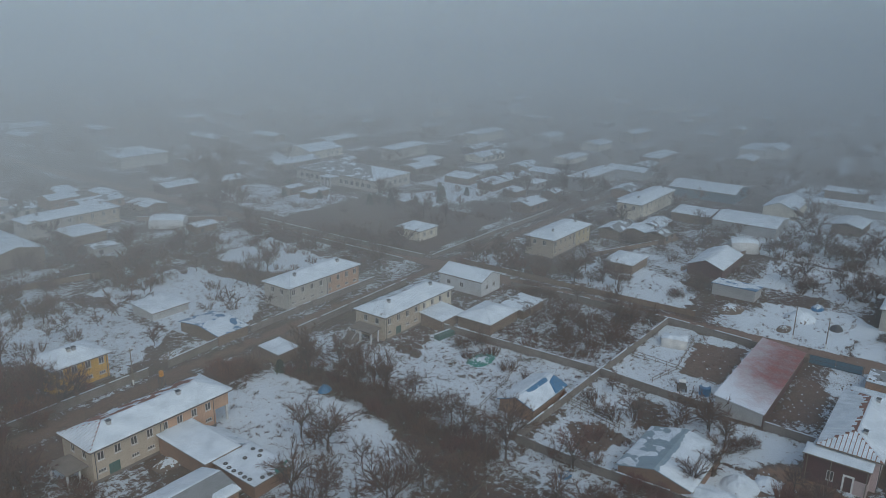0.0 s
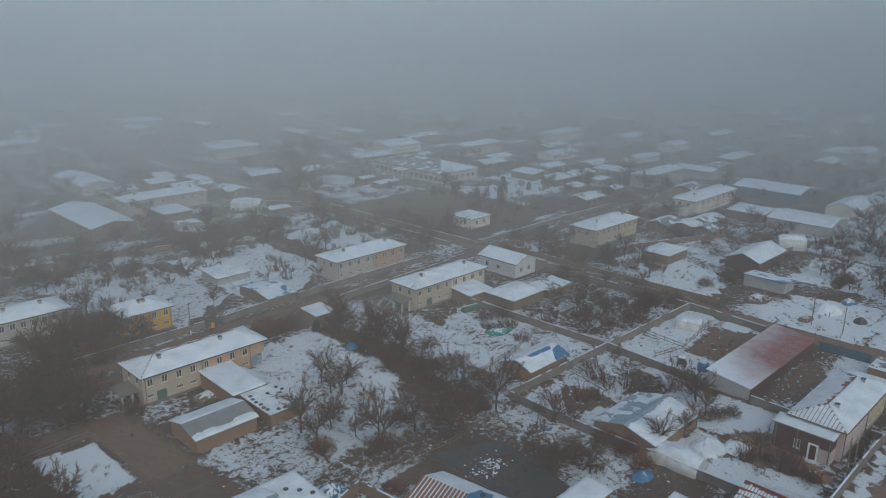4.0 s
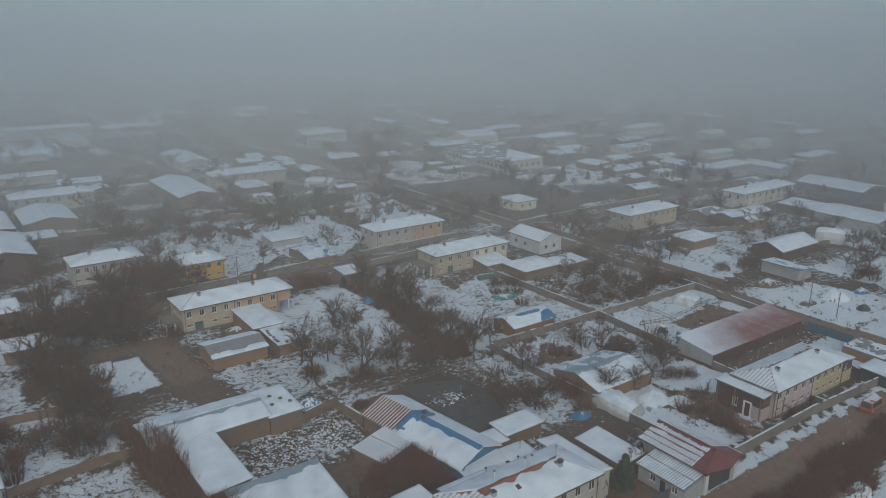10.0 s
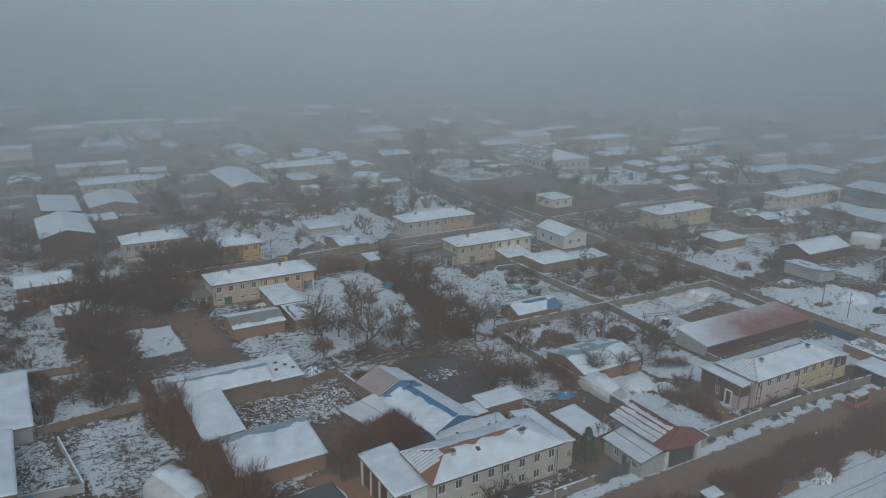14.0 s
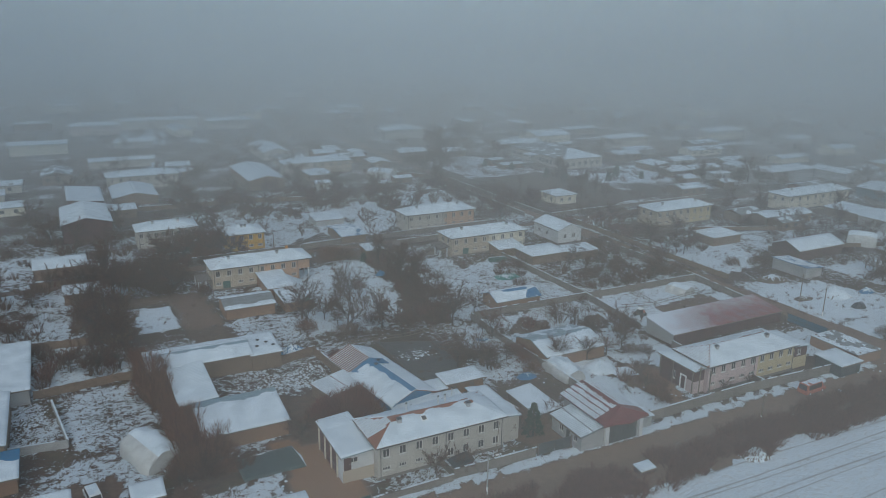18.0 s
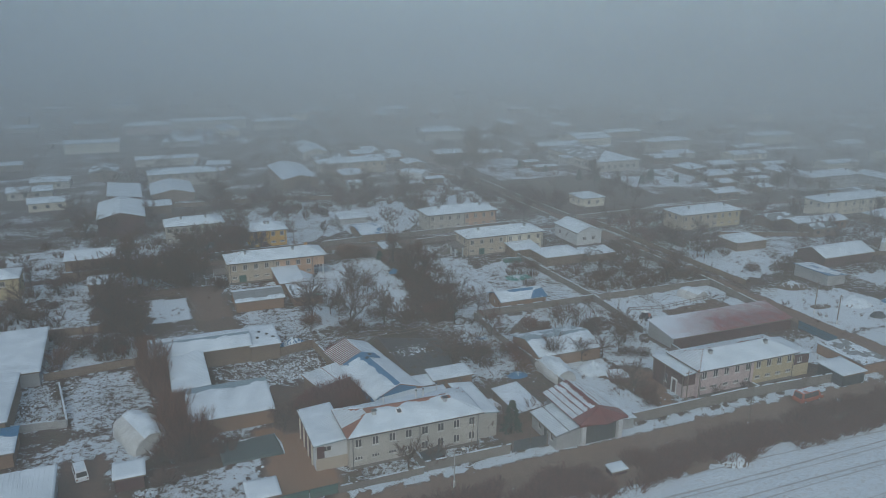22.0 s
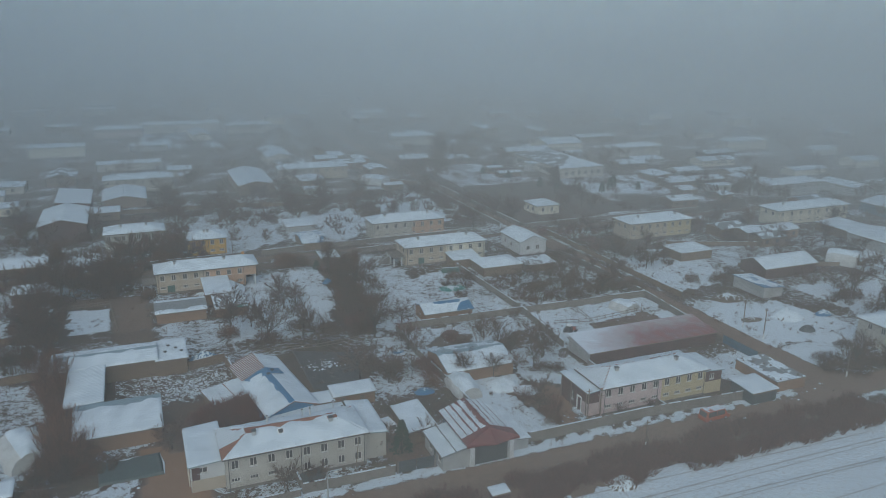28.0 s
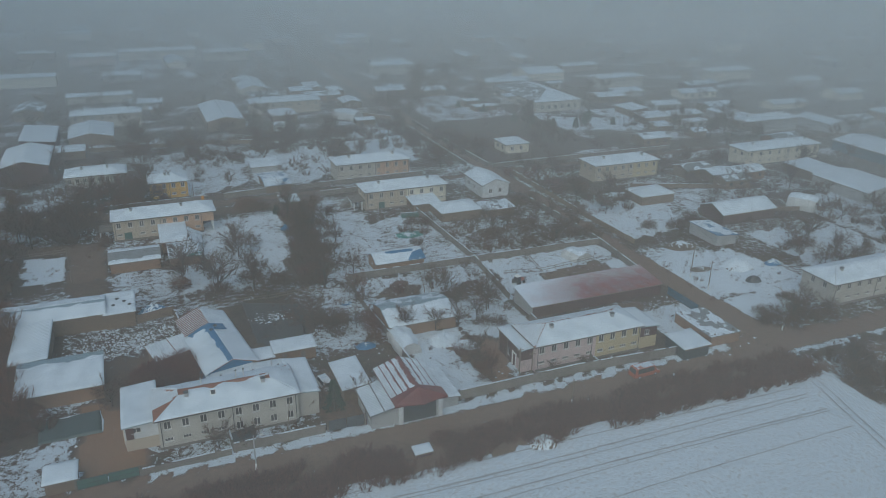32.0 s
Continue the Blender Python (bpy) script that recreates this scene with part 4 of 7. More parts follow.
for i in range(9):
    part("step", Geo().box(-3.4 - 0.3 * (9 - i), 4.4, -0.2, -3.4 - 0.3 * (8 - i), 7.2, 0.2 * i + 0.2), CONCRETE, house_b)
for y in (4.5, 7.1):
    part("stair_rail", Geo().beam((-6.0, y, 0.9), (-3.3, y, 2.75), 0.06, 0.1), LIGHT, house_b)

storey_house("two-storey house, grey-beige and salmon render, snowy hipped roof", 60.0, 122.0, 24.0, 8.6, ((0, 0.55, GREIGE), (0.55, 1, SALMON)), SLATE,
                       {"all": 1.0, "n": 0.8}, "", None, 8, "small")
storey_house("cream two-storey house with white snowy hipped roof", 136.6, 93.6, 24.0, 9.2, ((0, 0.6, CREAM), (0.6, 1, YELLOW)), SLATE,
                       {"all": 1.0, "n": 0.8}, "", None, 8, "small", cell=0.9)
house_f = storey_house("grey-beige two-storey house with rust-patched snowy hipped roof", 0.4, 0.4, 21.0, 8.4, ((0, 1, GREIGE),), RUST,
                       {"s": 1.05, "n": 0.85, "w": 0.0, "e": 0.75}, "", {"s": 0.035, "n": 0.12}, 8, "mixed", eave=5.55)
part("snow_stripes", strips_on(Geo(), (-0.5, 8.9, 5.56), (-0.5, -0.5, 5.56), (4.2, 4.2, 7.31), (4.2, 4.2, 7.31), 0.62, 0.46, 0.07, ragged=0.2, only=0.7), SNOW, house_f, "snow between the ribs of the rusty hip")
light = part("skylight", Geo().box(-0.45, -0.5, -0.1, 0.45, 0.5, 0.16), WHITE, house_f, at=Matrix.Translation((8.5, 2.6, 6.72)) @ Matrix.Rotation(radians(20.4), 4, "X"))
part("pane", Geo().box(-0.33, -0.38, 0.16, 0.33, 0.38, 0.19), GLASS, light, "dark glass pane")
for u, v in ((4.2, 3.9), (16.6, 3.9)):
    part("chimney_flashing", Geo().box(u - 0.75, v - 0.7, 6.5, u + 0.75, v + 0.7, 7.26), RUST, house_f, "rusty sheet round the chimney")
for u in (7.0, 12.4, 13.6):
    flue(house_f, u, 5.6, 6.6, 1.5)
storey_house("pink and yellow two-storey house with snowy hipped roof", 64.0, -0.1, 22.4, 8.2, ((0, 0.56, PINK), (0.56, 1, YELLOW)), TILE,
                       {"all": 1.0, "n": 0.45, "w": 0.95}, "wn", None, 9, "small", eave=5.35)
storey_house("ochre-yellow two-storey house with snowy hipped roof", 4.6, 122.6, 10.4, 8.4, ((0, 1, OCHRE),), SLATE,
                       {"all": 1.0, "n": 0.85}, "", None, 4, "small", eave=5.3)
storey_house("pale two-storey house with white snowy hipped roof", 136.0, 0.4, 24.0, 8.6, ((0, 1, GREIGE),), SLATE,
                       {"all": 1.0}, "", None, 8, "small", eave=5.3, cell=0.9)
for label, x, y, length, front in (("beige two-storey house with snowy hipped roof", -20.0, 222.5, 26.0, ((0, 1, GREIGE),)),
                                   ("two-storey house with tan render and snowy roof", 49.5, 224.5, 30.0, ((0, 0.5, GREIGE), (0.5, 1, CREAM))),
                                   ("grey two-storey house with snowy roof", -18.0, 136.0, 16.5, ((0, 1, GREIGE),)),
                                   ("pale two-storey house far along the lane", 196.0, 91.5, 33.0, ((0, 1, PALE),)),
                                   ("grey two-storey house with wide snowy roof", 226.0, 127.0, 29.0, ((0, 1, GREY),)),
                                   ("beige two-storey house behind the school", 228.0, 230.6, 26.0, ((0, 1, GREIGE),)),
                                   ("two-storey house at the village edge", 46.0, 383.0, 28.0, ((0, 1, GREIGE),)),
                                   ("long two-storey house in the far fog", 129.0, 305.0, 24.0, ((0, 1, GREIGE),)),
                                   ("pale two-storey house in the far fog", 299.0, 230.0, 28.0, ((0, 1, PALE),)),
                                   ("pinkish two-storey house in the northern lane", -28.0, 385.0, 26.0, ((0, 1, PINK),))):
    storey_house(label, x, y, length, 8.6, front, SLATE, {"all": 1.0}, "", None, 8, "small", cell=1.5)

# end rooms, stairs and lean-tos of the grey-beige house by the road
f_end = shed("side_porch", "grey rendered side porch with white snowy lean-to roof", "porch", -4.4, 2.0, 0.395, 13.2, 4.3, 0.35, "mono_w", LIGHT, BLUEGREY, {"all": 1.1},
             doors=(("w", 3.4, 1.2, 2.1, DARKMETAL),), panes=(("w", 6.5, 1.2, 1.1, 1.2), ("s", 1.0, 2.9, 1.4, 0.9)))
# Solid dark slab on the wall, coloured as the shade of an open porch
part("shade_slab", Geo().box(-2.46, -3.6, 0.1, -2.402, 4.6, 3.7), DARKWALL, f_end, "dark slab painted as the shade inside the open porch")
for y in (-3.7, -1.0, 1.8, 4.6):
    part("porch_post", Geo().box(-2.66, y - 0.13, -0.2, -2.47, y + 0.13, 4.2), PALE, f_end)
part("lower_wall", Geo().box(-2.38, -5.68, -0.2, 2.38, -5.605, 1.9), CREAM, f_end, "cream lower wall")
part("dark_panel", Geo().box(-2.2, -5.66, 1.95, -1.1, -5.61, 3.9), DARKWALL, f_end, "dark panel on the upper south wall")
shed("side_porch", "rendered end room with white snowy roof", "porch", 21.405, 1.6, 25.0, 12.2, 4.3, 0.5, "mono_e", GREIGE, BLUEGREY, {"all": 1.1}, panes=(("e", 2.0, 2.6, 1.1, 1.2),))
shed("lean_to", "low lean-to behind the house with thin snow", "shed", 4.0, 9.4, 13.8, 13.4, 2.6, 0.5, "mono_n", ADOBE, SLATE, {"all": 0.8}, stack=((2.0, 0.5, 1.3),))
shed("lean_to", "rusty lean-to roof behind the house", "shed", 14.2, 9.4, 21.2, 12.0, 3.0, 0.7, "mono_n", ADOBE, RUST, {"all": 0.45}, stack=((2.6, 0.0, 1.6), (-1.6, 0.3, 1.2)))
kitchen = shed("summer_kitchen", "small outbuilding with white snowy roof", "shed", 9.0, 13.8, 16.6, 17.4, 2.5, 0.35, "mono_s", PALE, SLATE, {"all": 1.0}, doors=(("s", 5.2, 0.9, 1.9, DARKMETAL),))
ribbed(kitchen, "mono_s", -3.80, -1.80, 3.80, 1.80, 2.5, 0.35)
shed("summer_kitchen", "low outbuilding with snow and a steel flue", "shed", 16.9, 12.4, 21.4, 16.0, 2.4, 0.35, "mono_s", ADOBE, SLATE, {"all": 0.85}, stack=((0.6, 0.4, 1.5),))
shed("garden_shed", "low shed with ribbed snowy roof beside the garage", "shed", 29.6, 3.2, 34.0, 12.2, 2.3, 0.45, "mono_w", ADOBE, SLATE, {"all": 0.95})

# the pink and yellow house's end rooms
# Dark board walls all round; on the open west side they imitate its shade
h_porch = shed("side_porch", "porch of dark boards and painted shade under a snowy lean-to roof", "porch", 61.6, 0.8, 63.995, 9.6, 4.5, 0.35, "mono_w", DARKWALL, BLUEGREY, {"all": 1.1},
               panes=(("w", 3.0, 1.0, 1.0, 1.6),))
part("lower_wall", Geo().box(-1.27, -4.46, -0.2, 1.18, -4.403, 2.3), PINK, h_porch, "pink rendered lower wall")
part("lower_wall", Geo().box(-1.27, -4.4, -0.2, -1.203, -2.6, 2.3), PINK, h_porch, "pink rendered lower wall")
for y in (-2.5, -1.2):
    part("door_frame", Geo().box(-1.35, y - 0.13, 0, -1.203, y + 0.13, 2.5), WHITE, h_porch)
part("door_head", Geo().box(-1.35, -2.63, 2.5, -1.203, -1.07, 2.75), WHITE, h_porch)
for y in (-4.3, 0.6, 3.9):
    part("porch_post", Geo().box(-1.5, y, 0, -1.36, y + 0.14, 4.4), WOOD, h_porch)
h_end = shed("side_porch", "dark boarded end room with white snowy roof", "porch", 86.405, 0.2, 90.4, 7.6, 4.5, 0.4, "mono_e", DARKWALL, BLUEGREY, {"all": 1.1}, panes=(("s", 1.2, 2.8, 1.1, 1.1),))
part("lower_wall", Geo().box(-1.99, -3.76, -0.2, 2.02, -3.703, 2.4), YELLOW, h_end, "pale yellow lower wall")
part("lower_wall", Geo().box(2.0, -3.7, -0.2, 2.06, 3.7, 2.4), PALE, h_end, "pale lower wall")
shed("carport", "grey steel carport with flat white snowy roof", "carport", 92.0, -6.4, 97.6, -0.8, 2.35, 0.25, "mono_s", DARKMETAL, BLUEGREY, {"all": 1.1}, doors=(("s", 0.8, 3.8, 2.1, DARKMETAL),))

# ---- red garage by the road ----
garage = shed("garage", "grey garage with snow-striped red roof and red front hood", "garage", 35.9, -6.2, 43.5, 4.6, 3.9, 1.5, "hip", GREY, REDPAINT, doors=(("s", 1.0, 5.6, 3.5, DARKMETAL),), bare=True)
part("wall", Geo().prism([(-3.8, 5.12, 3.9), (3.8, 5.12, 3.9), (0, 5.12, 5.3)], [(-3.8, 5.4, 3.9), (3.8, 5.4, 3.9), (0, 5.4, 5.3)]), GREY, garage)
west = ((-4.5, 5.9, 3.95), (-4.5, -6.0, 3.95), (0.0, -4.4, 5.5), (0.0, 5.9, 5.5))
east = ((4.5, -6.0, 3.95), (4.5, 5.9, 3.95), (0.0, 5.9, 5.5), (0.0, -4.4, 5.5))
for ring in (west, east):
    plate = part("roof_slope", Geo().slab(ring, 0.12), REDPAINT, garage, "dull red corrugated roof sheets")
    a, b, c, d = ring
    if ring is east:
        a, b, c, d = (4.5, -3.4, 3.95), b, c, (0.0, -3.4, 5.5)
    # snow lies in the grooves of four courses of sheets
    for k in range(4):
        rows = strips_on(Geo(), a, b, c, d, 0.42, 0.31, 0.06, 0.02 + 0.24 * k, 0.235 + 0.24 * k, 0.12, 0.83 if ring is west else 1.0)
        part("snow_stripes", rows, SNOW, plate, "snow lying in the grooves of the roof sheets")
part("ridge_cap", Geo().beam((0, -4.4, 5.54), (0, 5.9, 5.54), 0.34, 0.08), REDPAINT, garage)
part("front_hood", Geo().slab([(-4.5, -6.0, 3.95), (0.0, -7.1, 3.95), (4.5, -6.0, 3.95), (0.0, -4.4, 5.5)], 0.12), REDPAINT, garage, "dull red sheet-metal hood over the front")
part("fascia", Geo().box(-4.5, -6.08, 3.55, 4.5, -5.98, 3.93), REDPAINT, garage, "red fascia board")
for x in (-3.4, 3.4):
    part("pillar", Geo().box(x - 0.35, -5.75, -0.3, x + 0.35, -5.402, 3.7), LIGHT, garage, "pale rendered pillar beside the doors")
annex = shed("garage_annex", "grey block annex with snow-striped sheet roof", "garage", 31.6, -6.1, 35.895, 1.8, 2.6, 0.95, "mono_w", GREY, SLATE, {"all": 0.0},
             doors=(("w", 3.6, 0.95, 2.0, DARKMETAL),), panes=(("w", 1.8, 1.0, 1.0, 1.1), ("w", 5.6, 1.0, 1.0, 1.1)))
for _, a, b, c, d in slopes_of("mono_w", -2.1475, -3.95, 2.1475, 3.95, 2.6, 0.95, 0.35):
    for k in range(2):
        part("snow_stripes", strips_on(Geo(), a, b, c, d, 0.42, 0.29, 0.06, 0.02 + 0.49 * k, 0.48 + 0.49 * k, 0.06), SNOW, annex, "snow lying in the grooves of the roof sheets")
side_roof = shed("lean_to", "low lean-to along the garage with white roof", "shed", 43.505, -4.6, 47.1, 4.6, 1.9, 0.4, "mono_e", GREY, SLATE, {"all": 1.0})
ribbed(side_roof, "mono_e", -1.80, -4.60, 1.80, 4.60, 1.9, 0.4)

brick_store = shed("brick_store", "low brick store with rubble and snow on its flat roof", "shed", 100.0, -4.2, 107.0, 6.6, 2.1, 0.1, "mono_s", BRICK, SLATE, {"all": 0.52}, over=0.1, cell=0.3)
random.seed(12)
for i in range(12):
    x, y, r = random.uniform(-3.2, 3.2), random.uniform(-5.0, 5.0), random.uniform(0.15, 0.4)
    part("rubble_stone", Geo().prism([(x + r * math.cos(k * 1.26), y + r * math.sin(k * 1.26), 2.1) for k in range(5)], [(x + 0.5 * r * math.cos(k * 1.26), y + 0.5 * r * math.sin(k * 1.26), 2.2 + r * 0.8) for k in range(5)]), CONCRETE, brick_store)
shed("shelter", "dark sloping board shelter behind the front wall", "shelter", 10.8, -3.4, 14.0, -1.0, 1.3, 0.7, "mono_w", DARKWALL, DARKMETAL, {"all": 0.15}, over=0.15)

# ---- farm buildings ----
shed("barn", "long adobe barn with snow sliding off grey sheets", "barn", -25.6, 44.3, -7.305, 53.0, 3.5, 1.15, "gable_x", ADOBE, BLUEGREY, {"s": 1.0, "n": 0.8}, {"s": 0.14})
shed("barn", "low adobe barn end with tyres on its snowy roof", "barn", -7.3, 43.8, -1.8, 52.4, 3.3, 0.5, "mono_s", ADOBE, SLATE, {"all": 0.95})
wing = shed("barn_wing", "adobe barn wing with smooth snowy roof", "barn", -22.4, 29.4, -16.6, 44.295, 3.3, 0.45, "mono_w", ADOBE, BLUEGREY, {"all": 1.1})
ribbed(wing, "mono_w", -2.90, -7.45, 2.90, 7.45, 3.3, 0.45)
shed("cow_shed", "brick shed with snow half slid off its roof", "barn", -20.6, 18.6, -7.6, 27.6, 2.75, 1.35, "mono_s", BRICK, BLUEGREY, {"all": 1.0}, {"s": 0.15}, panes=())
shed("annex", "brick annex with flat white snowy roof", "shed", 5.3, 80.4, 11.4, 92.2, 2.9, 0.45, "mono_s", BRICK, SLATE, {"all": 1.15})
annex_sheet = thing("tarpaulin_lean_to", "snowy blue sheet sloping from the annex to the ground", "tarpaulin", 11.9, 85.6)
part("sheet", Geo().slab([(0.0, -4.6, 2.8), (3.0, -4.4, 1.3), (3.2, 3.6, 1.3), (0.0, 4.2, 2.8)], 0.06), BLUETARP, annex_sheet)
part("snow_cover", snow_on(Geo(), (3.0, -4.4, 1.32), (3.2, 3.6, 1.32), (0.0, 4.2, 2.82), (0.0, -4.6, 2.82), 0.72, cell=0.35, seed=2.2), SNOW, annex_sheet, smooth=True)
for u, v in ((2.9, -4.2), (3.05, -0.4), (3.1, 3.4)):
    part("prop", Geo().tube([(u, v, -0.2), (u, v, 1.28)], [0.06, 0.05], 5), WOOD, annex_sheet)
green_roof = shed("low_shed", "brick shed, tyres and green tarpaulin on snowy roof", "shed", 6.6, 71.0, 13.4, 80.0, 2.35, 0.25, "mono_s", BRICK, SLATE, {"all": 0.85})
part("tarpaulin", snow_on(Geo(), (0.2, -4.95, 2.36), (3.85, -4.95, 2.34), (3.8, -3.3, 2.5), (0.8, -3.9, 2.5), 0.85, cell=0.3, deep=0.12, seed=6.0), GREENTARP, green_roof, "green tarpaulin edge on the roof", smooth=True)
part("tarpaulin", snow_on(Geo(), (3.8, -4.9, 1.7), (3.8, 1.5, 1.9), (3.3, 1.2, 2.55), (3.2, -4.8, 2.5), 0.85, cell=0.3, deep=0.08, seed=6.5), GREENTARP, green_roof, "green tarpaulin hanging over the eave", smooth=True)
shed("barn", "adobe shed with bare grey roof and snow along its eaves", "barn", -6.4, 71.8, 4.4, 80.2, 2.5, 1.2, "gable_x", BRICK, SLATE, {"s": 1.0, "n": 0.7}, {"s": 0.72})
store = shed("warehouse", "long low warehouse with snow-streaked red metal roof", "warehouse", 73.6, 18.6, 105.4, 26.8, 2.55, 1.1, "mono_s", GREY, MELTING, {"all": 0.0}, over=0.3)
part("south_cladding", Geo().box(-15.9, -4.16, -0.2, 15.9, -4.104, 2.5), DARKWALL, store, "dark red sheet cladding of the long wall")
shed("shed", "brick shed with wet grey roof and snow patches", "shed", 43.7, 20.8, 57.4, 32.0, 2.5, 1.55, "gable_x", BRICK, BLUEGREY, {"s": 1.0, "n": 0.5}, {"s": 0.1, "n": 0.15})
blue_shed = shed("shed", "brick shed with blue tarpaulin and snow on its roof", "shed", 50.4, 50.6, 62.0, 57.4, 2.4, 1.4, "gable_x", BRICK, BLUETARP, {"s": 0.98, "n": 0.95}, cell=0.35, panes=(("w", 2.4, 1.1, 0.7, 0.6),))
part("tarpaulin", snow_on(Geo(), (1.6, -3.7, 2.5), (6.1, -3.8, 2.48), (6.1, -0.7, 3.66), (3.4, -1.3, 3.42), 0.74, cell=0.3, deep=0.24, seed=3.1), BLUETARP, blue_shed, "loose blue tarpaulin at the end of the roof", smooth=True)
part("tarpaulin", snow_on(Geo(), (-3.0, -1.0, 3.5), (3.6, -1.1, 3.46), (4.4, -0.1, 3.86), (-3.0, -0.1, 3.86), 0.66, cell=0.3, deep=0.16, seed=8.1), BLUETARP, blue_shed, "strip of blue tarpaulin along the ridge", smooth=True)
# old tiled house with a blue tarpaulin over its middle
q_house = shed("old_house", "old adobe house with red tiles and blue tarpaulin", "house", 7.4, 16.0, 16.0, 37.6, 2.9, 1.7, "gable_y", ADOBE, TILE, {"e": 1.0, "w": 0.55}, turn=9.0,
               panes=(("e", 4.0, 1.0, 1.0, 1.1), ("e", 9.0, 1.0, 1.0, 1.1)))
part("tarpaulin", snow_on(Geo(), (-4.9, 2.9, 2.9), (-4.9, -11.3, 2.9), (0.05, -11.3, 4.86), (0.05, 2.9, 4.86), 1.6, cell=0.6, deep=0.06, seed=4.0), BLUETARP, q_house, "blue tarpaulin under the snow", smooth=True)
part("tarpaulin_snow", snow_on(Geo(), (-5.0, 2.6, 2.93), (-5.0, -11.4, 2.93), (0.1, -11.4, 4.9), (0.1, 2.6, 4.9), 0.93, 0.2, cell=0.35, deep=0.18, seed=7.7), SNOW, q_house, smooth=True)
part("tarpaulin", snow_on(Geo(), (-4.2, 3.4, 3.2), (-3.4, 0.4, 3.55), (0.0, 1.2, 5.0), (0.0, 3.5, 5.0), 0.72, cell=0.3, deep=0.3, seed=1.3), BLUETARP, q_house, "torn blue sheet where the two roofs meet", smooth=True)
part("tarpaulin", snow_on(Geo(), (2.6, 1.2, 4.0), (2.4, 3.3, 4.1), (-0.05, 3.5, 4.98), (-0.05, 0.6, 4.98), 0.7, cell=0.3, deep=0.16, seed=1.3), BLUETARP, q_house, "torn blue sheet over the ridge", smooth=True)
part("tarpaulin", snow_on(Geo(), (-5.2, -6.0, 1.5), (-5.1, -11.6, 1.3), (-4.0, -11.5, 3.4), (-4.2, -6.0, 3.35), 0.9, cell=0.4, deep=0.1, seed=2.0), BLUETARP, q_house, "blue sheet hanging over the eave", smooth=True)
part("tarpaulin", Geo().prism([(-4.5, -10.88, 2.1), (3.2, -10.88, 2.5), (3.4, -10.88, 3.1), (0.0, -10.88, 4.5), (-4.5, -10.88, 2.75)],
                              [(-4.5, -10.98, 2.1), (3.2, -10.98, 2.5), (3.4, -10.98, 3.1), (0.0, -10.98, 4.5), (-4.5, -10.98, 2.75)]), BLUETARP, q_house, "blue sheet hung across the gable")
for i in range(12):
    part("snow_stripe", Geo().beam((-4.8, 10.6 - i * 0.6, 3.03), (-0.2, 10.6 - i * 0.6, 4.85), 0.15, 0.12), SNOW, q_house)
for i in range(13):
    y = 10.9 - i * 0.6
    part("tile_course", Geo().beam((-4.75, y, 3.06), (-0.2, y, 4.86), 0.3, 0.12), TILE, q_house, "course of red roof tiles between snow")
old_wing = shed("lean_to", "low house wing with snow-striped tiled roof", "shed", 0.4, 24.2, 8.0, 30.4, 2.5, 0.7, "mono_w", ADOBE, TILE, {"all": 0.0}, turn=14.0)
for _, a, b, c, d in slopes_of("mono_w", -3.8, -3.1, 3.8, 3.1, 2.5, 0.7, 0.35):
    for k in range(2):
        part("snow_stripes", strips_on(Geo(), a, b, c, d, 0.42, 0.31, 0.06, 0.01 + 0.49 * k, 0.49 + 0.49 * k, 0.05), SNOW, old_wing, "snow lying in the grooves of the tiles")
shed("low_shed", "low shed with sagging snowy roof and blue sheet", "shed", 10.0, 12.4, 15.6, 16.4, 2.4, 0.3, "mono_s", ADOBE, BLUETARP, {"all": 0.9})
shed("outbuilding", "small brick outbuilding with flat white roof", "shed", 21.2, 19.2, 28.6, 23.0, 2.35, 0.3, "mono_s", BRICK, SLATE, {"all": 1.05}, doors=(("s", 1.2, 0.9, 1.8, WOOD), ("s", 4.6, 0.9, 1.8, WOOD)))
shed("outbuilding", "small low store with snowy roof", "shed", 17.4, 18.6, 20.8, 21.8, 2.0, 0.3, "mono_s", ADOBE, SLATE, {"all": 0.95})

# ---- houses near the cream house ----
shed("village_house", "white rendered house with snowy gable roof", "house", 96.4, 92.0, 105.0, 105.0, 3.9, 1.8, "gable_y", LIGHT, SLATE, {"all": 0.97}, panes=(("w", 2.0, 1.3, 1.2, 1.3), ("w", 6.0, 1.3, 1.2, 1.3), ("s", 2.0, 1.3, 1.2, 1.3), ("s", 5.2, 1.3, 1.2, 1.3)))
shed("lean_to", "adobe lean-to with snowy roof", "shed", 72.6, 86.6, 80.6, 92.6, 2.5, 0.7, "mono_s", ADOBE, SLATE, {"all": 0.95})
shed("village_house", "low adobe house with snowy hipped roof", "house", 77.4, 77.0, 89.0, 85.6, 2.6, 1.4, "hip", ADOBE, SLATE, {"all": 0.95})
shed("low_shed", "adobe yard shed with ragged snow", "shed", 90.0, 76.0, 99.0, 82.0, 2.3, 0.4, "mono_s", ADOBE, SLATE, {"all": 0.6})
shed("pavilion", "square pale pavilion with snowy pyramid roof", "house", 125.4, 134.4, 134.6, 144.0, 3.3, 1.5, "hip", PALE, SLATE, {"all": 1.0}, panes=(("w", 2.0, 1.1, 1.2, 1.4), ("w", 5.6, 1.1, 1.2, 1.4), ("s", 2.0, 1.1, 1.2, 1.4), ("s", 5.6, 1.1, 1.2, 1.4)))
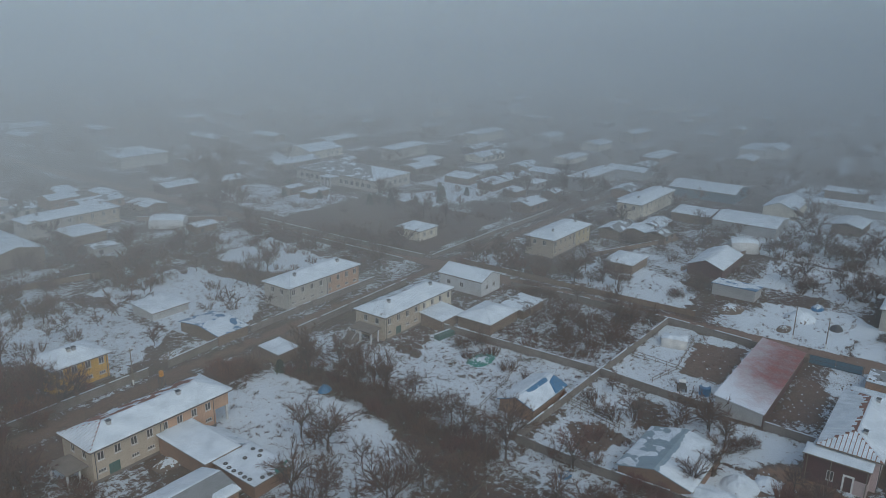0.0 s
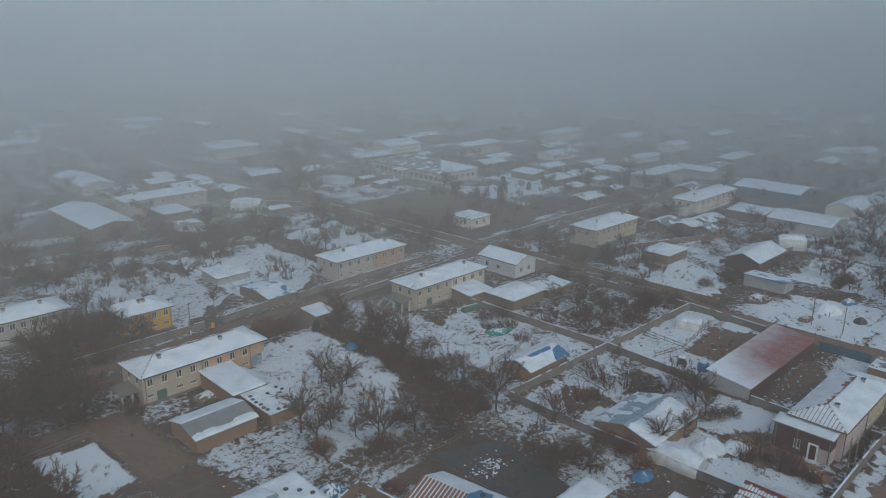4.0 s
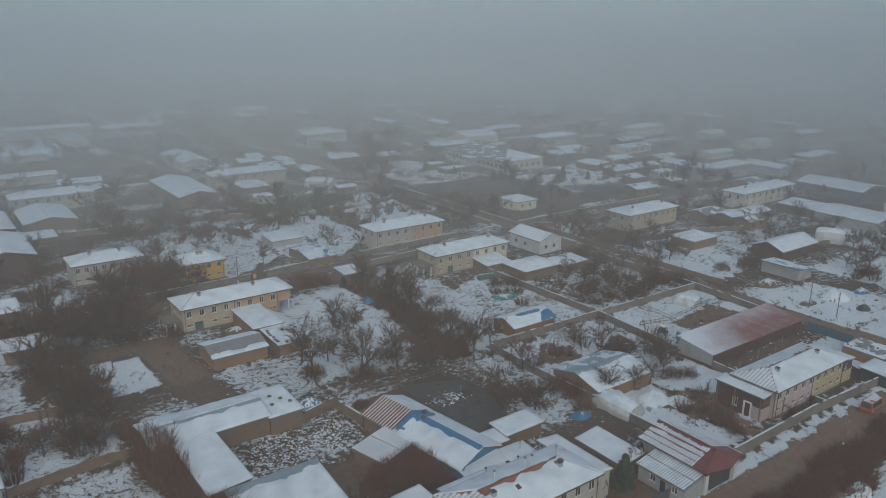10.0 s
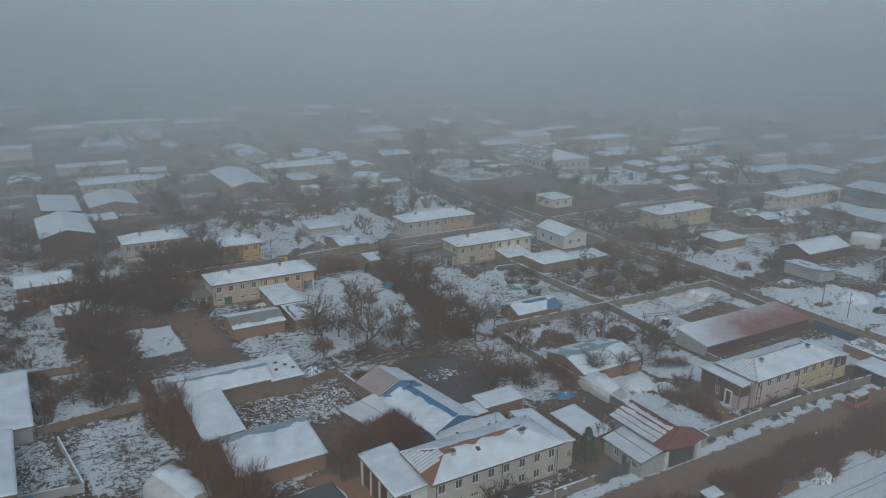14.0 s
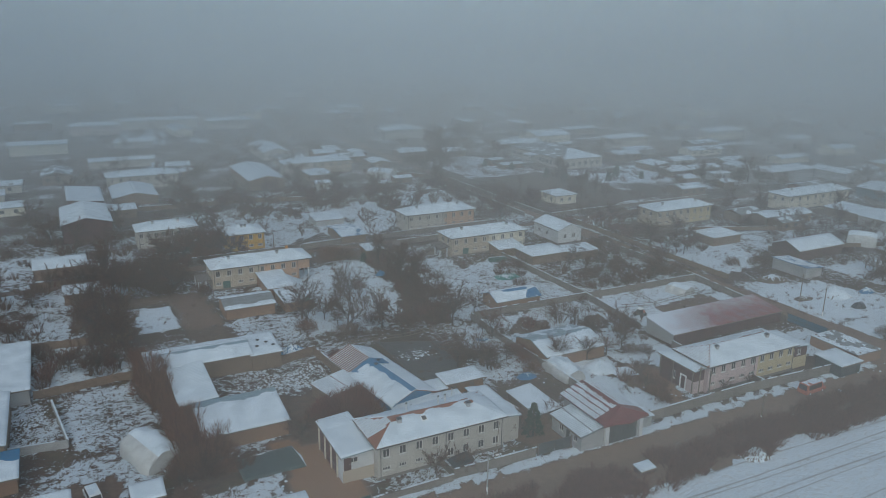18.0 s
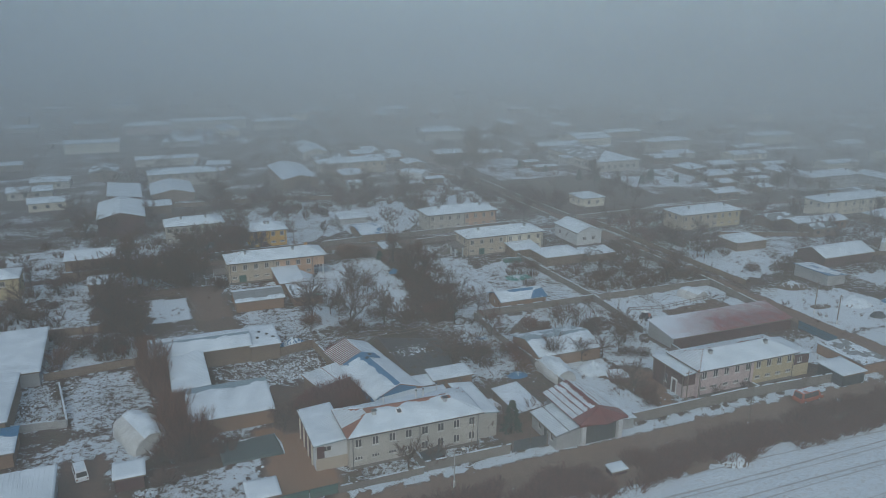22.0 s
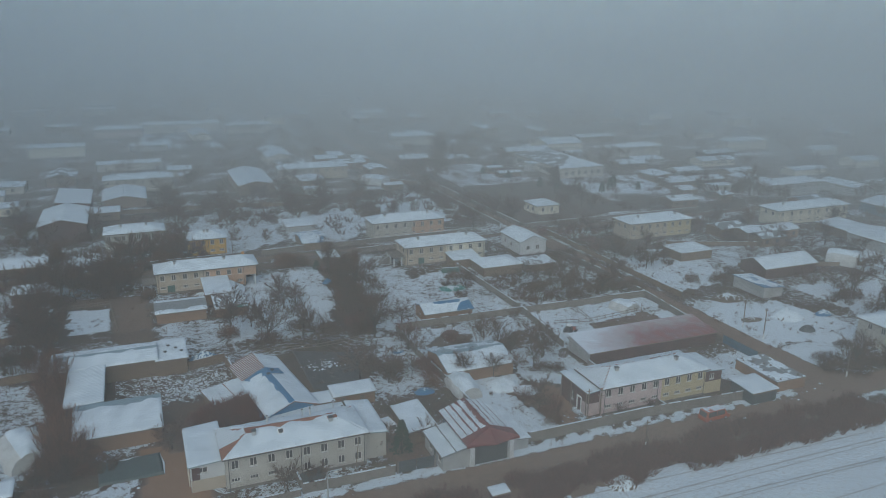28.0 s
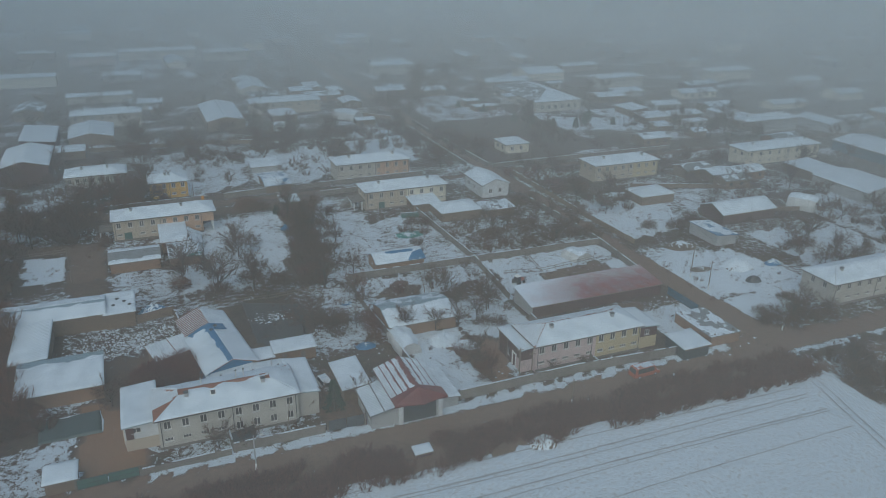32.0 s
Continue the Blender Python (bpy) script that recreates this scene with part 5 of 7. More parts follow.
school = shed("school", "long low school with wide hipped roof and portico", "school", 169.0, 192.0, 192.0, 236.0, 4.6, 3.2, "hip", GREIGE, SLATE, {"w": 0.36, "s": 0.95, "e": 0.8, "n": 0.8}, cell=1.2,
              panes=tuple(("w", 2.0 + 3.0 * i, 1.1, 1.8, 1.9) for i in range(6)) + tuple(("w", 25.0 + 3.0 * i, 1.1, 1.8, 1.9) for i in range(6)) + tuple(("s", 2.5 + 3.4 * i, 1.1, 1.6, 1.9) for i in range(6)))
part("portico_roof", Geo().box(-16.5, -3.2, 3.9, -11.4, 3.2, 4.15), SNOW, school, "snowy flat portico roof")
for y in (-2.8, -0.9, 0.9, 2.8):
    part("portico_column", Geo().tube([(-16.1, y, -0.2), (-16.1, y, 3.9)], [0.22, 0.2], 10), LIGHT, school)

# ---- western yards ----
shed("barn", "grey block barn with snowy roof", "barn", -55.0, 47.6, -44.6, 68.0, 2.9, 0.7, "mono_s", GREY, SLATE, {"all": 1.0})
shed("barn", "long shed with smooth snowy roof", "barn", -56.0, 27.0, -47.4, 45.2, 4.0, 0.8, "mono_e", ADOBE, SLATE, {"all": 1.1})
shed("low_shed", "brick shed with snow and blue roof sheet", "shed", -56.0, 19.6, -45.8, 26.6, 2.5, 0.5, "mono_s", BRICK, BLUETARP, {"all": 1.0}, {"s": 0.35})
van_shed = shed("shed", "shed with ribbed snowy roof beside the van", "shed", -52.0, 1.5, -39.4, 11.0, 3.0, 0.7, "mono_s", GREY, BLUEGREY, {"all": 1.0}, ribs="")
ribbed(van_shed, "mono_s", -6.30, -4.75, 6.30, 4.75, 3.0, 0.7)
shed("hut", "small dark hut with white snowy roof", "hut", -31.8, 7.0, -28.0, 10.4, 2.2, 0.35, "mono_s", DARKWALL, SLATE, {"all": 1.1})
shed("hut", "low shed with snowy roof by the road gate", "hut", -15.0, -4.5, -11.0, -0.9, 2.0, 0.3, "mono_s", ADOBE, SLATE, {"all": 1.1})
tall_barn = shed("barn", "tall dark barn with ribbed snowy gable roof", "barn", -37.0, 152.0, -23.4, 176.0, 5.6, 1.8, "gable_y", DARKWALL, SLATE, {"all": 0.97}, ribs="", cell=0.8)
ribbed(tall_barn, "gable_y", -6.80, -12.00, 6.80, 12.00, 5.6, 1.8)
shed("barn", "adobe barn with snowy lean-to roof", "barn", -34.5, 186.6, -23.6, 211.0, 4.6, 1.2, "mono_e", DARKWALL, SLATE, {"all": 1.0}, cell=0.9)
shed("village_house", "adobe house with sagging snowy roof", "house", -20.0, 196.0, -5.0, 218.0, 3.0, 1.6, "gable_y", ADOBE, SLATE, {"all": 0.9}, cell=0.9)
shed("barn", "low adobe barn with snowy roof", "barn", -44.4, 118.6, -32.2, 125.4, 2.9, 0.8, "mono_s", ADOBE, SLATE, {"all": 0.92}, cell=0.7)
shed("village_house", "yellow house at the western lane", "house", -66.0, 100.0, -53.0, 108.0, 5.2, 1.4, "hip", YELLOW, SLATE, {"all": 1.0}, panes=(("s", 2, 3.3, 1.1, 1.3), ("s", 5.5, 3.3, 1.1, 1.3), ("s", 9, 3.3, 1.1, 1.3)))
shed("shed", "low adobe shed with snowy roof", "shed", -38.0, 96.6, -30.4, 102.0, 2.6, 0.5, "mono_s", ADOBE, SLATE, {"all": 0.95})
shed("barn", "wide shed with two white roof slopes", "barn", 29.4, 203.0, 43.6, 238.0, 4.0, 1.6, "gable_y", ADOBE, SLATE, {"all": 1.0}, cell=1.0)
shed("village_house", "adobe house with snowy hipped roof", "house", 56.0, 210.0, 66.0, 222.0, 2.9, 1.5, "hip", ADOBE, SLATE, {"all": 0.95}, cell=0.9)
shed("shed", "garden store with white snowy roof", "shed", 36.4, 141.0, 45.8, 149.0, 1.9, 0.6, "mono_s", GREY, SLATE, {"all": 1.1})
shed("shed", "shed with torn blue tarpaulin and lumps of snow", "shed", 37.0, 118.4, 44.6, 131.4, 2.3, 0.9, "gable_x", ADOBE, BLUETARP, {"all": 0.58}, cell=0.35)
shed("hut", "small hut with white snowy roof by the lane", "hut", 38.6, 101.8, 43.6, 107.2, 2.3, 0.4, "mono_s", ADOBE, SLATE, {"all": 1.1})

# ---- houses and barns farther off, in the fog ----
for label, x0, y0, x1, y1, eave, rise, kind, wall in (
        ("low shed beside the dark barn, white roof", -23.2, 177.6, -14.2, 184.6, 2.9, 0.5, "mono_s", ADOBE),
        ("long low barn with white roof in the fog", -24.0, 274.5, 3.5, 283.0, 3.3, 1.0, "gable_x", GREIGE),
        ("low house with snowy roof by the lane", 90.6, 227.0, 99.0, 238.0, 2.8, 1.0, "gable_y", ADOBE),
        ("small house with a patch of snow on its roof", 82.6, 269.0, 90.0, 277.6, 2.8, 0.9, "mono_s", ADOBE),
        ("small house with snowy gable roof in the fog", 92.0, 255.0, 98.5, 265.6, 2.8, 0.9, "gable_y", BRICK),
        ("house with long snowy gable in the fog", 51.5, 268.0, 64.0, 298.0, 3.8, 1.7, "gable_y", GREIGE),
        ("reddish brick house with thin snow in the fog", 73.0, 257.0, 83.5, 266.0, 3.6, 1.2, "gable_x", BRICK),
        ("grey barn with pale roof in the fog", 135.0, 323.0, 155.0, 336.0, 4.0, 1.4, "gable_x", GREY),
        ("house with snowy gable in the fog", 148.5, 281.0, 169.0, 296.0, 3.2, 1.8, "gable_x", ADOBE),
        ("house with bright snowy roof behind the school", 203.0, 262.5, 225.0, 282.0, 4.0, 2.0, "gable_x", PALE),
        ("low outbuilding with white roof", 223.0, 208.5, 238.5, 215.5, 2.8, 0.7, "mono_s", GREY),
        ("low shed with white roof by the school garden", 204.5, 171.0, 213.0, 183.0, 2.8, 0.8, "mono_w", ADOBE),
        ("low shed with wide white roof", 201.5, 156.5, 214.0, 164.0, 2.8, 0.8, "mono_s", ADOBE),
        ("small low shed with white roof", 198.0, 143.4, 205.6, 149.4, 2.4, 0.5, "mono_s", ADOBE),
        ("long shed with pale roof beyond the school garden", 237.5, 142.5, 249.0, 161.5, 3.0, 1.0, "gable_y", GREY),
        ("curved snowy shed beside the grey barn", 205.0, 70.5, 215.0, 83.5, 2.9, 0.8, "mono_w", ADOBE),
        ("small house with white roof among gardens", 172.0, 80.0, 181.0, 87.4, 2.8, 0.9, "gable_x", ADOBE),
        ("brown house with snowy roof in the fog", 304.5, 126.5, 329.0, 136.0, 3.6, 1.5, "hip", BRICK),
        ("house with snowy hipped roof in the fog", 361.5, 92.0, 381.0, 105.0, 4.4, 1.8, "hip", GREIGE),
        ("low house with white roof at the fog's edge", 281.5, 33.0, 290.0, 48.0, 3.2, 1.2, "gable_y", ADOBE),
        ("long hall with pale roof far in the fog", 140.0, 440.0, 168.0, 462.0, 4.0, 1.6, "gable_x", GREY),
        ("long two-part house far in the fog", -1.0, 402.0, 44.0, 411.0, 5.2, 1.4, "gable_x", GREIGE)):
    shed("village_house" if "house" in label else "barn", label, "house" if "house" in label else "barn", x0, y0, x1, y1, eave, rise, kind, wall, SLATE,
         {"all": 0.95}, cell=1.5, panes=tuple(("s", 1.6 + 3.2 * i, 1.0, 1.2, 1.2) for i in range(int((x1 - x0 - 2) / 3.2))) if "house" in label else ())

# ---- eastern yards ----
shed("barn", "blue-grey barn with white roof", "barn", 244.0, 73.0, 263.0, 99.0, 3.8, 1.6, "gable_y", BLUEMETAL, SLATE, {"all": 1.0}, cell=1.2)
shed("barn", "barn with smooth white snowy roof", "barn", 201.5, 47.6, 219.0, 68.0, 3.5, 1.5, "gable_y", GREY, SLATE, {"all": 1.0}, cell=1.0)
shed("barn", "dark barn with snowy gable roof", "barn", 148.6, 48.4, 167.0, 58.0, 2.9, 2.0, "gable_x", DARKWALL, SLATE, {"s": 0.98, "n": 0.8}, cell=0.8)
shed("shed", "grey shed with blue tarpaulin and snow", "shed", 136.4, 36.6, 142.6, 47.2, 2.6, 0.6, "mono_e", GREY, BLUETARP, {"all": 0.6}, cell=0.35)
shed("village_house", "low house with white snowy hipped roof", "house", 137.4, 69.6, 148.6, 78.0, 2.7, 1.3, "hip", ADOBE, SLATE, {"all": 1.0})
shed("barn", "long low barn with white roof", "barn", 254.5, -14.0, 264.5, 47.0, 3.0, 1.2, "gable_y", GREY, SLATE, {"all": 1.0}, cell=1.4)
shed("village_house", "house with two snowy gables", "house", 232.5, 48.5, 252.0, 59.5, 3.6, 2.2, "gable_x", PALE, SLATE, {"all": 1.0}, cell=1.0)
shed("village_house", "white house with snowy hipped roof", "house", 207.0, 93.0, 224.0, 105.0, 3.8, 1.6, "hip", PALE, SLATE, {"all": 1.0}, cell=1.0)
shed("barn", "barn with pale snowy roof", "barn", 264.0, 118.0, 274.0, 136.0, 3.6, 1.4, "gable_y", GREY, SLATE, {"all": 1.0}, cell=1.2)

# ---- yard walls, gates and fences ----
random.seed(17)
boundary_wall("long concrete yard wall with a thin line of snow", [(73.4, 87.6), (74.6, 49.3), (73.1, 28.0)], 1.55)
boundary_wall("concrete yard wall running on past the warehouse", [(72.9, 18.0), (72.6, 9.6), (65.2, 10.0)], 1.5)
boundary_wall("concrete wall between garden plots", [(43.2, 49.6), (74.3, 49.3)], 1.55)
boundary_wall("concrete wall between garden plots", [(75.0, 49.2), (109.2, 48.6)], 1.55)
boundary_wall("old concrete wall beside the brick shed", [(43.0, 49.3), (42.7, 36.0), (43.4, 22.0), (44.0, 6.2)], 1.5)
boundary_wall("wall along the road before the pink house", [(48.0, -3.2), (71.0, -3.0), (91.8, -4.2)], 1.7)
boundary_wall("low wall between two front yards", [(75.6, -0.2), (75.8, -2.9)], 1.3)
boundary_wall("rendered front wall along the road with snowy coping", [(10.6, -3.9), (24.7, -4.1)], 1.5)
boundary_wall("low side wall of the front yard", [(10.4, 0.2), (10.55, -3.7)], 1.4)
boundary_wall("low front wall along the road", [(-2.4, -4.5), (10.3, -4.3)], 1.0)
boundary_wall("wall on the east side of the garden plots", [(109.3, 48.4), (107.6, 28.0)], 1.5)
boundary_wall("adobe wall of the barn yard", [(-1.5, 44.6), (5.3, 46.4), (6.4, 37.8)], 1.8, material=ADOBE)
boundary_wall("white-capped garden wall", [(-41.3, 45.2), (-39.2, 29.8)], 1.1, snow=1.2, material=GREY)
boundary_wall("grey block wall of the western plot", [(-39.4, 29.6), (-49.0, 30.6)], 1.3, material=GREY)
boundary_wall("adobe wall between western yards", [(-44.0, 49.2), (-30.4, 50.6), (-26.2, 50.2)], 1.5, material=ADOBE, snow=0.3)
boundary_wall("long adobe wall of the western yards", [(-60.0, 73.0), (-41.3, 71.2), (-26.2, 69.6)], 1.6, material=ADOBE, snow=0.2)
boundary_wall("lane wall before the ochre house", [(-8.0, 117.0), (3.0, 117.4), (20.0, 117.6)], 1.6)
boundary_wall("lane wall with snowy coping", [(24.6, 117.8), (37.4, 118.9)], 1.6, snow=1.2)
boundary_wall("lane wall by the grey-beige house", [(46.0, 119.0), (59.0, 119.6), (88.0, 120.2)], 1.5)
boundary_wall("lane wall behind the cream house", [(50.0, 110.6), (92.0, 112.6)], 1.5)
boundary_wall("white-capped wall along the cross street", [(114.0, 120.8), (150.0, 121.4), (187.0, 121.0)], 1.2, snow=1.2)
boundary_wall("school wall along the main street", [(112.6, 123.0), (111.4, 150.0), (110.6, 192.0)], 1.2, snow=0.9)
boundary_wall("yard wall along the main street", [(105.6, 125.0), (105.2, 150.0), (104.8, 190.0)], 1.4, snow=0.8)
boundary_wall("yard wall of the white house", [(107.6, 90.0), (109.0, 70.0), (109.3, 49.0)], 1.5, snow=0.4)
boundary_wall("yard wall on the far side of the street", [(116.2, 112.0), (116.6, 70.0), (117.6, 45.0)], 1.4, material=ADOBE, snow=0.3)
boundary_wall("low wall of the eastern gardens", [(145.0, 86.0), (180.0, 72.0)], 1.2, material=ADOBE)
boundary_wall("low wall of the eastern gardens", [(150.0, 60.0), (186.0, 48.0)], 1.2, material=ADOBE)
boundary_wall("adobe yard wall by the grey barn", [(-45.0, 112.0), (-24.0, 112.6), (-8.0, 113.4)], 1.5, material=ADOBE, snow=0.2)
boundary_wall("adobe wall round the northern yards", [(-20.0, 186.0), (26.0, 184.0), (46.0, 178.0)], 1.5, material=ADOBE, snow=0.3)
boundary_wall("adobe wall round the northern yards", [(84.0, 222.0), (104.0, 200.0)], 1.5, material=ADOBE, snow=0.8)


def sheet_gate(label, x0, y0, x1, y1, high, material, group="road gates"):
    root = thing("gate", label, "gate", x0, y0, 0, math.degrees(math.atan2(y1 - y0, x1 - x0)), group)
    length = math.hypot(x1 - x0, y1 - y0)
    for i in range(2):
        a, b = length * i / 2 + 0.06, length * (i + 1) / 2 - 0.06
        leaf = part("gate_leaf", Geo().box(a, -0.03, 0.12, b, 0.03, high), material, root)
        bars = Geo()
        for z in (0.2, high / 2, high - 0.1):
            bars.box(a, -0.06, z, b, -0.031, z + 0.07)
        part("crossbar", bars, DARKMETAL, leaf)
    for x in (-0.12, length + 0.12):
        part("gate_post", Geo().box(x - 0.1, -0.1, -0.3, x + 0.1, 0.1, high + 0.15), CONCRETE, root)


sheet_gate("dark sheet-metal gate by the garage", 25.1, -4.1, 30.9, -4.3, 2.0, DARKMETAL)
sheet_gate("green sheet-metal gate onto the road", -11.0, -4.8, -2.8, -4.6, 1.7, GREENMETAL)
sheet_gate("blue sheet-metal gate of the warehouse yard", 106.8, 17.8, 107.0, 8.0, 2.0, BLUEMETAL)
rail_fence("leaning pole fence across the garden", [(59.8, 48.8), (58.6, 43.0), (57.1, 37.6)])
rail_fence("pole fence of the small plot", [(87.6, 47.8), (86.4, 38.0), (84.0, 29.6)])
rail_fence("pole fence by the lane", [(-27.0, 88.0), (-16.4, 88.6), (-14.6, 70.4)])
rail_fence("rough pole fence in the garden", [(12.0, 47.6), (24.0, 46.0), (36.0, 47.0)])
rail_fence("pole fence beside the vegetable plot", [(46.6, 60.0), (60.0, 62.0), (73.0, 66.0)])
rail_fence("pole fence of the eastern plot", [(78.0, 40.0), (86.2, 38.2), (102.0, 40.2)])
rail_fence("second pole fence across the garden", [(61.4, 48.8), (60.2, 42.6), (58.6, 37.2)])
rail_fence("pole fence of the western garden", [(-41.0, 60.0), (-28.0, 59.0)])

# ---- poles and lamps ----
for label, x, y, high, lamp in (("slim street lamp with a white-painted foot", 13.0, -9.2, 6.0, True), ("slim roadside pole with a white foot", 64.8, -11.6, 5.0, False),
                                ("dark timber utility pole by the wall", 59.7, -2.2, 7.0, False), ("slim dark pole beside the yard wall", 61.9, -2.6, 6.0, False), ("timber utility pole by the street", 117.6, 23.4, 8.0, False),
                                ("timber utility pole by the street", 117.0, 16.6, 7.0, False), ("utility pole at the road corner", 118.2, -4.0, 6.6, False),
                                ("timber utility pole by the lane", 16.0, 116.4, 7.5, False), ("utility pole on the cross street", 124.0, 113.0, 8.0, False),
                                ("utility pole on the main street", 113.4, 140.0, 8.0, False), ("timber utility pole by the lane", -30.0, 114.0, 7.5, False)):
    pole = thing("street_lamp" if lamp else "utility_pole", label, "lamp" if lamp else "pole", x, y, 0, 0, "street poles")
    part("pole", Geo().tube([(0, 0, -0.3), (0, 0, high)], [0.13, 0.085], 8), GREY if lamp else WOOD, pole)
    part("painted_foot", Geo().tube([(0, 0, 0), (0, 0, 1.1)], [0.145, 0.14], 8), WHITE, pole, "white-painted foot")
    if lamp:
        part("bracket", Geo().tube([(0, 0, high - 0.2), (0.5, -0.3, high + 0.25), (1.0, -0.6, high + 0.3)], [0.04, 0.035, 0.03], 6), DARKMETAL, pole)
        part("lamp_head", Geo().box(0.85, -0.75, high + 0.22, 1.3, -0.5, high + 0.36), WHITE, pole, "pale lamp head")
    else:
        part("crossarm", Geo().box(-0.6, -0.05, high - 0.5, 0.6, 0.05, high - 0.38), WOOD, pole)
        for u in (-0.5, 0.0, 0.5):
            part("insulator", Geo().tube([(u, 0, high - 0.38), (u, 0, high - 0.2)], [0.035, 0.05], 6), WHITE, pole)
lean = thing("leaning_pole", "dark pole leaning against the house front", "pole", 19.2, -1.1, 0)
part("shaft", Geo().tube([(0, 0, -0.2), (0.7, 0.3, 5.4)], [0.07, 0.05], 6), WOOD, lean)


# ---- vehicles ----
def vehicle(label, x, y, turn, paint, length=4.3, wide=1.7, high=1.5, bonnet=0.24, snow=0.4, van=False):
    root = thing("van" if van else "car", label, "car", x, y, 0, turn, "parked vehicles")
    l, w, r = length / 2, wide / 2, 0.31
    side = [(-l, 0.32), (l, 0.32), (l, 0.7), (l * 0.92, 0.86), (l * (1 - 2 * bonnet), 0.95), (-l * 0.95, 0.98), (-l, 0.8)]
    part("body", Geo().prism([(u, -w, z) for u, z in side], [(u, w, z) for u, z in side]), paint, root)
    a, b = (-l * 0.95 if van else -l * 0.8), l * (1 - 2 * bonnet)
    roofline = [(a, 0.95), (b, 0.95), (b - 0.6, high), (a + (0.12 if van else 0.45), high)]
    cab = part("cabin", Geo().prism([(u, -w * 0.86 if z > 1 else -w * 0.96, z) for u, z in roofline], [(u, w * 0.86 if z > 1 else w * 0.96, z) for u, z in roofline]), paint, root)
    for s in (-1, 1):
        for u0, u1 in ((a + 0.55, (a + b) / 2 - 0.08), ((a + b) / 2 + 0.08, b - 0.75)):
            y0, y1 = s * (w * 0.95 + 0.005), s * (w * 0.88 + 0.005)
            part("side_window", Geo().prism([(u0, y0, 1.02), (u1 + 0.15, y0, 1.02), (u1, y1, high - 0.1), (u0, y1, high - 0.1)],
                                            [(u0, y0 * 0.97, 1.02), (u1 + 0.15, y0 * 0.97, 1.02), (u1, y1 * 0.97, high - 0.1), (u0, y1 * 0.97, high - 0.1)]), GLASS, cab)
    part("windscreen", Geo().slab([(b + 0.02, -w * 0.85, 1.0), (b + 0.02, w * 0.85, 1.0), (b - 0.55, w * 0.78, high - 0.06), (b - 0.55, -w * 0.78, high - 0.06)], 0.02), GLASS, cab)
    part("rear_window", Geo().slab([(a - 0.02, w * 0.8, 1.02), (a - 0.02, -w * 0.8, 1.02), (a + 0.1 if van else a + 0.4, -w * 0.75, high - 0.08), (a + 0.1 if van else a + 0.4, w * 0.75, high - 0.08)], 0.02), GLASS, cab)
    for u in (-l * 0.62, l * 0.62):
        for s in (-1, 1):
            wheel = part("wheel", Geo().tube([(u, s * (w - 0.16), r), (u, s * (w + 0.02), r)], [r, r], 14), RUBBER, root)
            part("rim", Geo().tube([(u, s * (w + 0.02), r), (u, s * (w + 0.035), r)], [r * 0.6, r * 0.55], 10), LIGHT, wheel)
    for s in (-1, 1):
        part("headlight", Geo().box(l - 0.04, s * w * 0.7 - 0.16, 0.6, l + 0.02, s * w * 0.7 + 0.16, 0.74), WHITE, root)
        part("tail_light", Geo().box(-l - 0.02, s * w * 0.8 - 0.1, 0.6, -l + 0.04, s * w * 0.8 + 0.1, 0.8), REDPAINT, root)
    if snow:
        part("roof_snow", snow_on(Geo(), (a + 0.5, -w * 0.8, high), (b - 0.6, -w * 0.8, high), (b - 0.6, w * 0.8, high), (a + 0.5, w * 0.8, high), snow, cell=0.3, deep=0.06), SNOW, root, smooth=True)
        part("bonnet_snow", snow_on(Geo(), (b + 0.1, -w * 0.9, 0.93), (l * 0.9, -w * 0.9, 0.88), (l * 0.9, w * 0.9, 0.88), (b + 0.1, w * 0.9, 0.93), snow, cell=0.3, deep=0.05), SNOW, root, smooth=True)


vehicle("white van parked in the muddy yard", -36.6, 13.4, 100, WHITE_CAR, 4.4, 1.75, 1.8, 0.12, 0.8, True)
vehicle("white van parked beside the house", 27.6, 9.0, 100, WHITE_CAR, 4.3, 1.7, 1.8, 0.12, 0.5, True)
vehicle("orange-red van with snow on its roof", 82.0, -7.9, 3, RED_CAR, 5.6, 2.0, 2.0, 0.12, 0.75, True)


